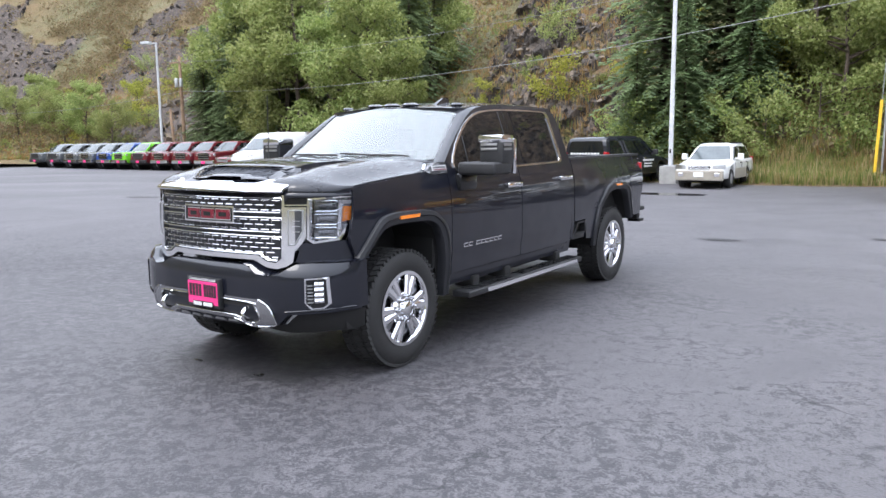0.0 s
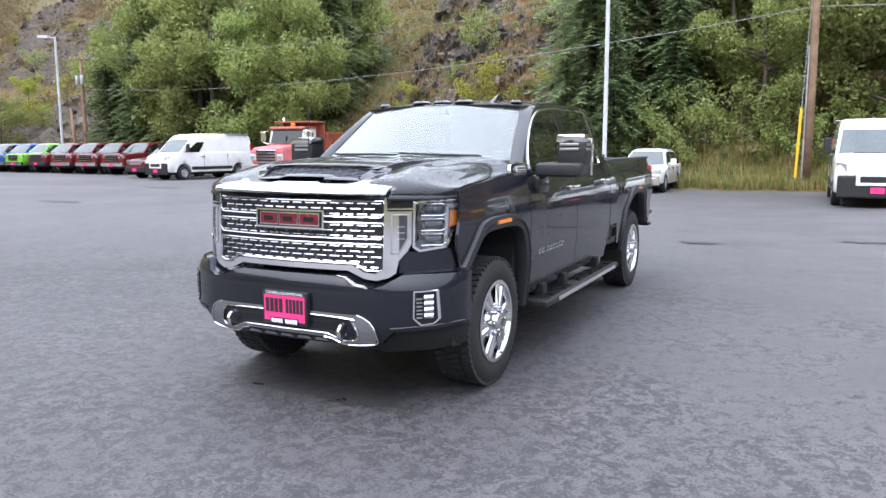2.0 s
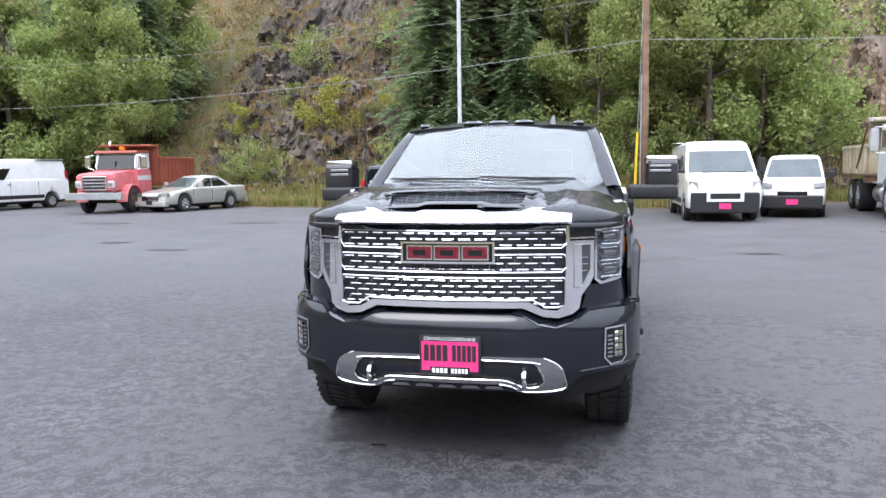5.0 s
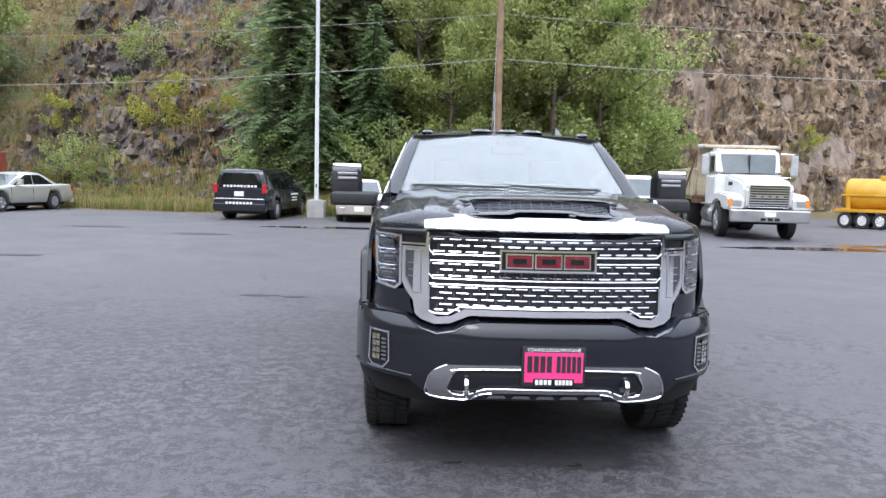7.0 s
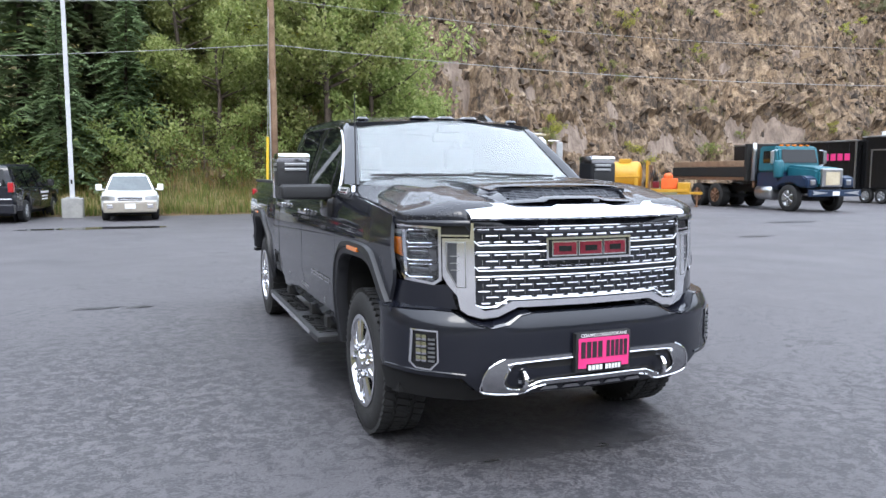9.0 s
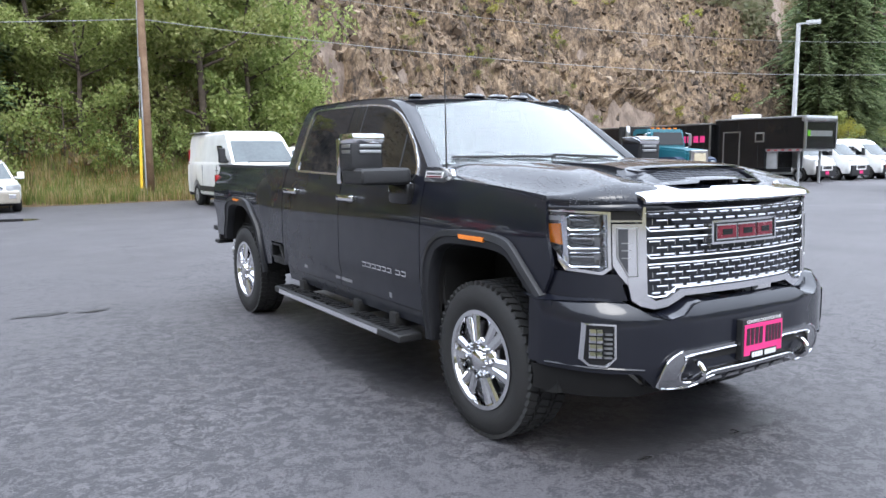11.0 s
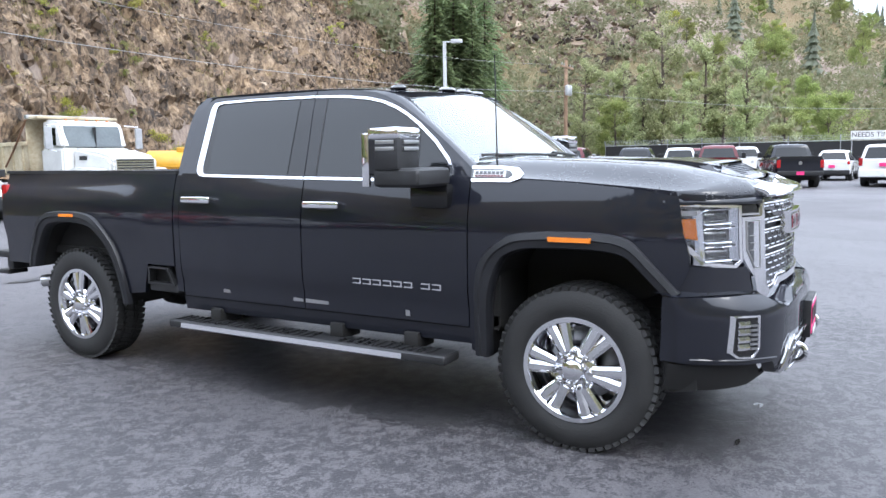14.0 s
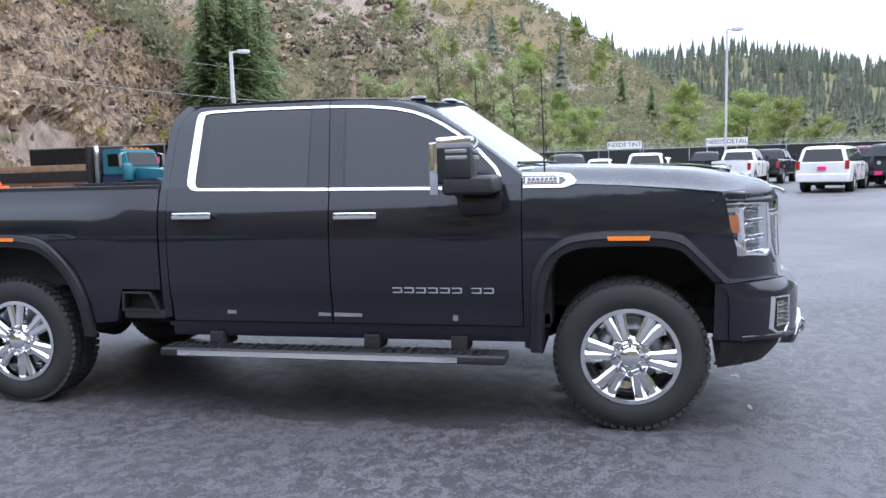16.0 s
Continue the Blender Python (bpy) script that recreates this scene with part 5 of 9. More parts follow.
    for k in range(-6, 7):
        p("scoop_rib", panel([(k * 0.058 - 0.004, 0.12), (k * 0.058 + 0.004, 0.12), (k * 0.058 + 0.004, 0.93), (k * 0.058 - 0.004, 0.93)], scoop(-0.014), 0, 0, 0.008), "mesh_grey", "", sc, False)
    p("scoop_back", panel(si, scoop(-0.035), 0.06, 0, 0.006), "dark", "", sc)
    p("scoop_camera", boxes((0.135, 0.175, -0.742, -0.715, 1.392, 1.412, 0.006)), "satin", "", sc)

    # bumper
    top = [(0.985, 0.855), (0.80, 0.862), (0.72, 0.855), (0.64, 0.80), (0.56, 0.775), (0.47, 0.79), (0.40, 0.83), (0.34, 0.84)]
    low = [(0.34, 0.43), (0.52, 0.425), (0.62, 0.45), (0.70, 0.53), (0.985, 0.545)]
    out_b = [(-a, b) for a, b in top] + [(a, b) for a, b in top[::-1]] + [(a, b) for a, b in low[::-1]] + [(-a, b) for a, b in low]
    bp = p("front_bumper", panel(out_b, bump_map(), 0.05, 0.04, 0.06), P, "glossy black front bumper")
    ledge = [(a, b + 0.004) for a, b in top]
    for sg in (1, -1):
        bm = bmesh.new()
        for (a, b), (c, dd) in zip(ledge, ledge[1:]):
            q = [Vector(bump_map()(sg * a, b, 0)), Vector(bump_map()(sg * c, dd, 0))]
            vs = [bm.verts.new(v) for v in q] + [bm.verts.new(v + Vector((0, 0.12, 0.015))) for v in q[::-1]]
            bm.faces.new(vs)
        bmesh.ops.remove_doubles(bm, verts=bm.verts, dist=1e-4)
        p("bumper_ledge", bm, P, "", bp)
    for s in (1, -1):
        p("bumper_end", panel([(-0.60, 0.545), (-0.44, 0.545), (-0.445, 0.855), (-0.60, 0.855)], lambda u, v, d: (s * (1.000 - 0.02 * max(0, -u - 0.5) * 4 - d), u, v), 0.05, 0.08, 0.04), P, "", bp)
        p("air_dam", panel([(s * 0.40, 0.42), (s * 0.62, 0.44), (s * 0.71, 0.52), (s * 0.985, 0.535), (s * 0.97, 0.40), (s * 0.62, 0.37), (s * 0.40, 0.40)], bump_map(-0.07), 0.05, 0.06, 0.03), "dark", "matte black air dam", bp)
        p("dam_end", panel([(-0.60, 0.40), (-0.47, 0.375), (-0.44, 0.54), (-0.60, 0.54)], lambda u, v, d: (s * (0.945 - d), u, v), 0.05, 0.08, 0.05), "dark", "", bp)
    hoop = [(0, 0.632), (0.50, 0.625), (0.575, 0.585), (0.615, 0.50), (0.60, 0.448), (0.42, 0.432), (0.34, 0.466), (0.28, 0.476), (0, 0.478), (0, 0.503), (0.27, 0.502), (0.33, 0.494), (0.41, 0.462), (0.48, 0.468), (0.505, 0.505), (0.475, 0.57), (0.44, 0.602), (0, 0.611)]
    bm = panel(hoop, bump_map(0.012), 0.05, 0.03, 0.02)
    panel([(-a, b) for a, b in hoop], bump_map(0.012), 0.05, 0.03, 0.02, bm)
    hp = p("bumper_hoop", bm, "hoop_metal", "bright metal hoop in the bumper", bp)
    for sg in (1, -1):
        for line in (hoop[1:8], hoop[9:]):
            fine = rounded([(sg * a, b) for a, b in line], 3)
            p("hoop_edge", tube(bmesh.new(), [bump_map(0.014)(u, v, 0) for u, v in fine], 0.005, 6), "chrome", "", hp)
        crease = [(0.985, 0.566), (0.88, 0.562), (0.76, 0.556), (0.68, 0.548)]
        p("bumper_crease", tube(bmesh.new(), [bump_map(0.002)(sg * u, v, 0) for u, v in crease], 0.007, 6), P, "", bp)
    p("lower_grille", panel([(-0.50, 0.505), (-0.47, 0.57), (-0.44, 0.605), (0.44, 0.605), (0.47, 0.57), (0.50, 0.505), (0.47, 0.46), (0.41, 0.455), (0.33, 0.49), (-0.33, 0.49), (-0.41, 0.455), (-0.47, 0.46)], bump_map(0.004), 0.06, 0, 0.006), "dark", "", bp)
    for k in (-2, -1, 0, 1, 2):
        p("skid_slot", panel([(k * 0.125 - 0.05, 0.445), (k * 0.125 + 0.05, 0.445), (k * 0.125 + 0.035, 0.462), (k * 0.125 - 0.035, 0.462)], bump_map(0.01), 0, 0, 0.006), "satin", "", bp, False)
    # dealer plate: hot pink, the name as plain bars
    pl = lambda off: (lambda u, v, d: (u, -1.03 - off + d, v))
    ph = p("plate_holder", boxes((-0.136, 0.194, -1.03, -0.99, 0.530, 0.735, 0.008)), "black_plastic", "black plate frame on the bumper")
    p("plate_card", panel([(-0.122, 0.552), (0.18, 0.552), (0.18, 0.708), (-0.122, 0.708)], pl(0.003), 0, 0, 0.003), "pink", "hot pink dealer plate", ph, False)
    for x0, x1, count in ((-0.112, 0.022, 4), (0.04, 0.172, 5)):
        for k in range(count):
            w = (x1 - x0) / count
            p("plate_mark", bars_for_writing(bmesh.new(), x0 + k * w, x0 + k * w + w, 0.605, 0.69, 1, pl(0.006)), "ink", "", ph, False)
    p("plate_strip", boxes((-0.075, 0.135, -1.036, -1.032, 0.535, 0.572)), "gloss_black", "", ph, False)
    for x0, x1, count in ((-0.068, 0.02, 4), (0.035, 0.128, 5)):
        for k in range(count):
            w = (x1 - x0) / count
            p("strip_mark", bars_for_writing(bmesh.new(), x0 + k * w, x0 + k * w + w, 0.541, 0.566, 1, pl(0.009)), "white", "", ph, False)
    cu = bpy.data.curves.new("plate_text", "FONT")
    cu.body, cu.size, cu.align_x, cu.extrude = "CDA/KELLOGG/SPOKANE", 0.024, "CENTER", 0.0008
    cu.materials.append(M["white"])
    words = new("plate_text", cu)
    words.parent, words.matrix_local = ph, pose(0.029, -1.0325, 0.714, 90, 0, 0)

    # cab: roof, pillars, windscreen, back wall
    ROOF = [(1.03, 1.925), (1.10, 1.944), (1.20, 1.964), (1.4, 1.992), (1.76, 2.010), (2.26, 2.016), (2.66, 2.012), (2.80, 2.000), (2.88, 1.975), (2.93, 1.945)]

    def roof_pt(u, v, d):
        return (u, v, curve_at(ROOF, v) - 0.045 * (abs(u) / 0.74) ** 2.6 - d)
    p("roof", panel([(-0.742, 1.20), (-0.66, 1.145), (-0.4, 1.085), (0, 1.06), (0.4, 1.085), (0.66, 1.145), (0.742, 1.20), (0.742, 2.74), (0.72, 2.86), (0.66, 2.93), (-0.66, 2.93), (-0.72, 2.86), (-0.742, 2.74)], roof_pt, 0.06, 0.08, 0.05), "wet_black", "glossy black cab roof", None, True, 0.9)

    def screen(off):
        def f(u, v, d):
            w = 0.83 + (0.70 - 0.83) * v
            x = u * w
            y = 0.455 + 0.62 * v + (0.19 - 0.09 * v) * u * u
            z = 1.505 + 0.435 * v - (0.012 + 0.035 * v) * u * u
            return (x, y - 0.55 * off + 0.5 * d, z + 0.8 * off - 0.8 * d)
        return f
    ws = p("windscreen", panel([(-1, 0), (1, 0), (1, 1), (-1, 1)], screen(0.0), 0.12, 0.1, 0.006), "glass", "raked windscreen reflecting the sky")
    p("screen_band", ring_panel([(-1.02, -0.03), (1.02, -0.03), (1.02, 1.02), (-1.02, 1.02)], [(-0.965, 0.04), (0.965, 0.04), (0.955, 0.955), (-0.955, 0.955)], screen(-0.006), 0.12, 0.1, 0.004), "gloss_black", "", ws, False)
    for s in (1, -1):
        bm = bmesh.new()
        rows_a = []
        for y, z in ((0.60, 1.465), (0.66, 1.512), (0.777, 1.603), (0.90, 1.690), (1.02, 1.769), (1.14, 1.842), (1.254, 1.894), (1.34, 1.921), (1.455, 1.940)):
            a = Vector((s * (cab_x(z) + 0.002), y, z))
            b = Vector(screen(0.006)(s * 0.985, min(1.0, (z - 1.493) / 0.40), 0))
            m2 = (a + b) / 2 + Vector((s * 0.012, -0.006, 0.012))
            rows_a.append([bm.verts.new(q) for q in (a - Vector((s * 0.03, 0, 0)), a, a.lerp(m2, 0.6) + Vector((s * 0.003, 0, 0.002)), m2, m2.lerp(b, 0.6), b, b - Vector((0, -0.02, 0.02)))])
        for A, B in zip(rows_a, rows_a[1:]):
            for k in range(6):
                bm.faces.new((A[k], A[k + 1], B[k + 1], B[k]))
        p("a_pillar", bm, P, "", None, True, 0.8)
        p("cab_corner", panel([(2.852, 0.62), (2.902, 0.62), (2.906, 1.43), (2.853, 1.43)], side_map(s, -0.002), 0, 0.06, 0.03), P)
        p("cab_corner", panel([(2.850, 1.40), (2.906, 1.40), (2.903, 1.60), (2.890, 1.80), (2.868, 1.90), (2.80, 1.962), (2.70, 1.968), (2.757, 1.932), (2.808, 1.871), (2.829, 1.82), (2.842, 1.741), (2.846, 1.56)], cab_map(s, -0.002), 0, 0.06, 0.03), P)
        wb = [screen(0.02)(s * 0.06 if s < 0 else s * 0.75, 0.03, 0), screen(0.016)(s * (0.45 if s < 0 else 0.2), 0.05, 0), screen(0.016)(s * 0.9 if s < 0 else s * -0.05, 0.07, 0)]
        p("wiper", tube(bmesh.new(), wb, 0.009, 6), "black_plastic", "black wiper blade")
    p("cowl", panel([(-0.84, 0.42), (0.84, 0.42), (0.90, 0.75), (0.5, 0.58), (-0.5, 0.58), (-0.90, 0.75)], lambda u, v, d: (u, v, 1.485 - 0.03 * (u / 0.8) ** 2 - d), 0.1, 0, 0.02), "black_plastic", "black cowl panel")
    p("cab_back", panel([(-0.93, 0.55), (0.93, 0.55), (0.93, 1.44), (0.74, 1.94), (-0.74, 1.94), (-0.93, 1.44)], lambda u, v, d: (u, 2.904 - 0.09 * max(0, v - 1.44) + d, v), 0, 0, 0.0), P)
    p("back_window", panel([(-0.70, 1.5), (0.70, 1.5), (0.62, 1.86), (-0.62, 1.86)], lambda u, v, d: (u, 2.912 - 0.09 * max(0, v - 1.44) - d, v), 0, 0, 0.006), "tint", "dark rear window", None, False)
    p("cab_floor", boxes((-0.92, 0.92, 0.45, 2.85, 0.58, 0.66)), "dark")
    p("firewall", boxes((-0.92, 0.92, 0.44, 0.50, 0.6, 1.44)), "dark")
    p("dashboard", boxes((-0.84, 0.84, 0.60, 1.02, 1.05, 1.42, 0.05)), "seat", "black dashboard")
    for x in (-0.42, 0.42):
        bm = boxes((x - 0.25, x + 0.25, 1.35, 1.85, 0.72, 0.98, 0.06), (x - 0.24, x + 0.24, 1.78, 1.95, 0.9, 1.56, 0.06), (x - 0.13, x + 0.13, 1.84, 1.94, 1.57, 1.76, 0.04))
        p("front_seat", bm, "seat", "black front seat")
    p("rear_seat", boxes((-0.75, 0.75, 2.45, 2.75, 0.75, 1.5, 0.06)), "seat", "black rear bench")
    sw = [(0.42 + 0.19 * math.cos(a), 1.15 - 0.05 * math.sin(a), 1.24 + 0.18 * math.sin(a)) for a in (2 * math.pi * k / 24 for k in range(25))]
    p("steering_wheel", tube(bmesh.new(), sw, 0.016, 8, caps=False), "seat", "black steering wheel")
    p("inner_mirror", boxes((-0.13, 0.13, 1.06, 1.09, 1.78, 1.85, 0.012)), "black_plastic", "rear-view mirror")
    p("sensor_box", boxes((-0.09, 0.09, 1.04, 1.12, 1.85, 1.92, 0.02)), "dark")
    # roof lamps, fin, mast
    for x, w in ((-0.62, 0.05), (-0.20, 0.085), (0, 0.085), (0.20, 0.085), (0.62, 0.05)):
        y = 1.15 + 0.12 * (x / 0.62) ** 2
        z = roof_pt(x, y, 0)[2]
        lathe(bm := bmesh.new(), [(0, -0.05), (0.6, -0.02), (1.0, 0.2), (1.0, 0.4), (0.7, 0.9), (0, 1.0)], 18, Matrix.Translation((x, y, z - 0.004)) @ Matrix.Rotation(-math.pi / 2, 4, "Y") @ Matrix.Diagonal((0.03, 0.055, w, 1)))
        p("roof_lamp", bm, "smoke", "small clearance lamp on the roof")
    bm = bmesh.new()
    z = roof_pt(0.42, 1.3, 0)[2]
    base = [bm.verts.new(c) for c in ((0.395, 1.20, z - 0.02), (0.445, 1.20, z - 0.02), (0.45, 1.42, z - 0.01), (0.39, 1.42, z - 0.01))]
    tip = [bm.verts.new(c) for c in ((0.414, 1.35, z + 0.055), (0.426, 1.35, z + 0.055), (0.427, 1.42, z + 0.06), (0.413, 1.42, z + 0.06))]
    bm.faces.new(base), bm.faces.new(tip)
    for i in range(4):
        bm.faces.new((base[i], base[(i + 1) % 4], tip[(i + 1) % 4], tip[i]))
    p("antenna_fin", bm, "gloss_black", "black roof antenna fin")
    p("mast_antenna", tube(bmesh.new(), [(-0.885, 0.47, 1.42), (-0.885, 0.475, 1.6), (-0.885, 0.485, 2.06)], 0.006, 6, 0.003), "black_plastic", "thin black mast antenna")
    # bed, tail, underside
    p("bed_floor", boxes((-0.86, 0.86, 2.90, 4.92, 0.80, 0.86)), "dark", "bed floor")
    p("bed_front", boxes((-0.93, 0.93, 2.922, 2.965, 0.80, 1.455, 0.01)), P)
    p("tailgate", boxes((-0.90, 0.90, 4.90, 4.965, 0.80, 1.455, 0.02)), P, "closed tailgate")
    rb = p("rear_bumper", boxes((-0.975, 0.975, 4.95, 5.17, 0.74, 0.80, 0.025), (-0.45, 0.45, 4.95, 5.16, 0.58, 0.76, 0.03), (-0.96, -0.45, 4.95, 5.04, 0.64, 0.76, 0.03), (0.45, 0.96, 4.95, 5.04, 0.64, 0.76, 0.03), (-0.97, -0.80, 5.0, 5.15, 0.60, 0.64, 0.015), (0.80, 0.97, 5.0, 5.15, 0.60, 0.64, 0.015)), "black_plastic", "black rear bumper")
    p("tailpipe", tube(bmesh.new(), [(-0.72, 4.1, 0.6), (-0.76, 4.45, 0.58), (-0.90, 4.64, 0.56)], 0.05, 14), "satin", "bright tailpipe tip")
    p("chassis", boxes((-0.55, -0.42, -0.75, 5.0, 0.48, 0.64), (0.42, 0.55, -0.75, 5.0, 0.48, 0.64), (-0.8, 0.8, -0.06, 0.06, 0.36, 0.5), (-0.8, 0.8, 3.96, 4.11, 0.36, 0.5), (-0.5, 0.5, -0.8, 0.4, 0.52, 0.7), (0.2, 0.75, 1.3, 2.6, 0.42, 0.6), (-0.75, -0.55, 1.2, 2.4, 0.45, 0.6), (-0.4, 0.4, 0.5, 4.9, 0.55, 0.72)), "dark", "dark chassis and axles")
    lathe(bm := bmesh.new(), [(0, -0.2), (0.12, -0.15), (0.17, 0), (0.12, 0.15), (0, 0.2)], 16, Matrix.Translation((0, 4.036, 0.42)))
    p("differential", bm, "dark")
    return t


build_pickup()

# ---- poles and wires ----
def on_land(x, y):
    return land(x, y)


def lamp_post(x, y, h, arm, z=0.0, base=False, label="white steel lamp post with a shoebox head", r=0.075):
    t = thing("lamp_post", label, "lamp post", "lamp posts", pose(x, y, z))
    z0 = 0.0
    if base:
        bm = boxes((-0.33, 0.33, -0.33, 0.33, -0.05, 0.66, 0.03))
        part("footing", bm, M["concrete"], t, "square concrete footing")
        part("base_plate", boxes((-0.2, 0.2, -0.2, 0.2, 0.66, 0.70, 0.005)), M["steel"], t)
        z0 = 0.70
        part("hand_hole", boxes((-0.03, 0.03, -r - 0.012, -r + 0.02, 1.15, 1.3)), M["black_plastic"], t)
    bm = bmesh.new()
    for a, b, w0, w1 in ((z0, h, r, r * 0.8),):
        vs = [[bm.verts.new((sx * w, sy * w, zz)) for sx, sy in ((-1, -1), (1, -1), (1, 1), (-1, 1))] for zz, w in ((a, w0), (b, w1))]
        for i in range(4):
            bm.faces.new((vs[0][i], vs[0][(i + 1) % 4], vs[1][(i + 1) % 4], vs[1][i]))
        bm.faces.new(vs[1])
    bmesh.ops.bevel(bm, geom=[e for e in bm.edges if abs(e.verts[0].co.z - e.verts[1].co.z) > 1], offset=0.02, segments=2, affect="EDGES")
    part("pole", bm, M["pole_white"], t)
    ax, ay = arm
    L = math.hypot(ax, ay)
    q = Matrix.Translation((0, 0, h)) @ Matrix.Rotation(math.atan2(ay, ax), 4, "Z")
    bm = boxes((-0.06, L * 0.55, -0.04, 0.04, -0.06, 0.02, 0.01))
    bm.transform(q)
    part("arm", bm, M["pole_white"], t)
    bm = boxes((L * 0.35, L, -0.2, 0.2, -0.08, 0.10, 0.03))
    bm.transform(q)
    part("lamp_head", bm, M["pole_white"], t)
    bm = boxes((L * 0.42, L * 0.95, -0.15, 0.15, -0.095, -0.075))
    bm.transform(q)
    part("lamp_lens", bm, M["white"], t)
    return t


lamp_post(-4.66, 24.4, 12.5, (0.5, -0.9), base=True)
lamp_post(-44.6, 30.6, 9.2, (-1.0, -0.5), land(-44.6, 30.6))
lamp_post(36.8, 22.3, 8.75, (0.5, -1.0), r=0.11)
lamp_post(43.5, -6.8, 9.2, (0.2, -0.9))


def utility_pole(x, y, h, arms=True, transformer=False, guard=False, lean=0.0, r=0.16):
    t = thing("utility_pole", "weathered brown wooden utility pole" + (" with grey transformers" if transformer else ""), "utility pole", "utility poles", pose(x, y, land(x, y) - 0.1, 0, lean, 0))
    part("shaft", tube(bmesh.new(), [(0.0, 0, 0), (0.01, 0.01, h * 0.3), (-0.015, 0, h * 0.7), (0, 0, h)], r, 14, r * 0.7), M["pole_wood"], t, "", True)
    if arms:
        part("crossarm", boxes((-1.15, 1.15, -0.14, -0.04, h - 0.55, h - 0.43, 0.01)), M["pole_wood"], t)
        for k in (-1.05, -0.55, 0.55, 1.05):
            bm = bmesh.new()
            lathe(bm, [(0, -0.02), (0.04, 0), (0.055, 0.06), (0.03, 0.1), (0.045, 0.14), (0, 0.17)], 12, pose(k, -0.09, h - 0.43, 0, -90, 0))
            part("insulator", bm, M["concrete"], t, "", True)
    if transformer:
        for k in (-0.28, 0.26):
            bm = bmesh.new()
            lathe(bm, [(0, 0), (0.14, 0), (0.15, 0.05), (0.15, 0.6), (0.12, 0.68), (0, 0.69)], 18, pose(k, -0.2, h - 2.4, 0, -90, 0))
            part("transformer", bm, M["steel"], t, "grey can transformer", True)
    if guard:
        part("cable_guard", tube(bmesh.new(), [(-0.35, -0.30, 0.35), (-0.31, -0.28, 1.6), (-0.27, -0.26, 2.8)], 0.05, 8), M["yellow_tube"], t, "yellow plastic guard on the stay wire")
        part("stay_wire", tube(bmesh.new(), [(-0.36, -0.31, -0.05), (-0.27, -0.26, 2.8), (-0.05, 0, 9.5)], 0.012, 6), M["steel"], t)
        part("conduit", tube(bmesh.new(), [(-0.15, -0.1, 0.0), (-0.14, -0.08, 5.0)], 0.03, 8), M["steel"], t)
    return t


UP_L, UP_M, UP_R = (-46.5, 34.0), (2.42, 25.6), (45.5, 17.6)
utility_pole(*UP_L, 8.8, True, True)
utility_pole(*UP_M, 12.5, False, False, True)
utility_pole(*UP_R, 8.3, True, True)
stub = thing("wooden_post", "short leaning wooden stub post below the transformer pole", "post", m=pose(-45.2, 32.2, land(-45.2, 32.2) - 0.1, 0, -5, 0))
part("shaft", tube(bmesh.new(), [(0, 0, 0), (0, 0, 4.6)], 0.12, 10, 0.09), M["pole_wood"], stub, "", True)


def wire(a, b, sag, r=0.012):
    a, b = Vector(a), Vector(b)
    pts = []
    for k in range(25):
        t = k / 24
        p = a.lerp(b, t)
        p.z -= sag * 4 * t * (1 - t)
        pts.append(p)
    t = thing("overhead_wire", "thin grey overhead wire strung between poles", "overhead wire", "overhead wires", Matrix.Translation(a))
    part("strand", tube(bmesh.new(), [p - a for p in pts], r, 5), M["wire"], t)


zl, zm, zr = land(*UP_L), land(*UP_M), land(*UP_R)
wire((UP_L[0], UP_L[1], zl + 6.0), (UP_M[0], UP_M[1], 6.45), 1.0, 0.014)
wire((UP_M[0], UP_M[1], 6.45), (UP_R[0], UP_R[1], zr + 6.1), 0.8, 0.014)
wire((UP_L[0] - 1, UP_L[1], zl + 8.3), (UP_M[0], UP_M[1], 8.2), 0.9, 0.009)
wire((UP_M[0], UP_M[1], 8.2), (UP_R[0], UP_R[1] + 1, zr + 8.0), 0.9, 0.009)
wire((UP_L[0], UP_L[1], zl + 6.0), (-110, 44, zl + 7.0), 1.0, 0.014)
wire((UP_R[0], UP_R[1], zr + 6.1), (95, -20, 7.5), 1.5, 0.014)


# ---- trees ----
rng = random.Random(7)


def rnd(a, b):
    return rng.uniform(a, b)


def leaf_quad(verts, faces, c, size, spread=1.0):
    """One folded leaf or leaf cluster with random tilt."""
    n = Vector((rnd(-1, 1), rnd(-1, 1), rnd(-0.3, 1))).normalized()
    a = n.orthogonal().normalized()
    a.rotate(Matrix.Rotation(rnd(0, 6.28), 3, n))
    b = n.cross(a)
    i = len(verts)
    s = size * rnd(0.7, 1.3)
    verts.extend([c - a * s * 0.55, c + b * s * 0.3 + n * s * 0.08, c + a * s * 0.55, c - b * s * 0.3 + n * s * 0.08])
    faces.append((i, i + 1, i + 2, i + 3))


def mesh_pydata(name, verts, faces, mat):
    me = bpy.data.meshes.new(name)
    me.from_pydata([tuple(v) for v in verts], [], faces)
    me.materials.append(mat)
    return me


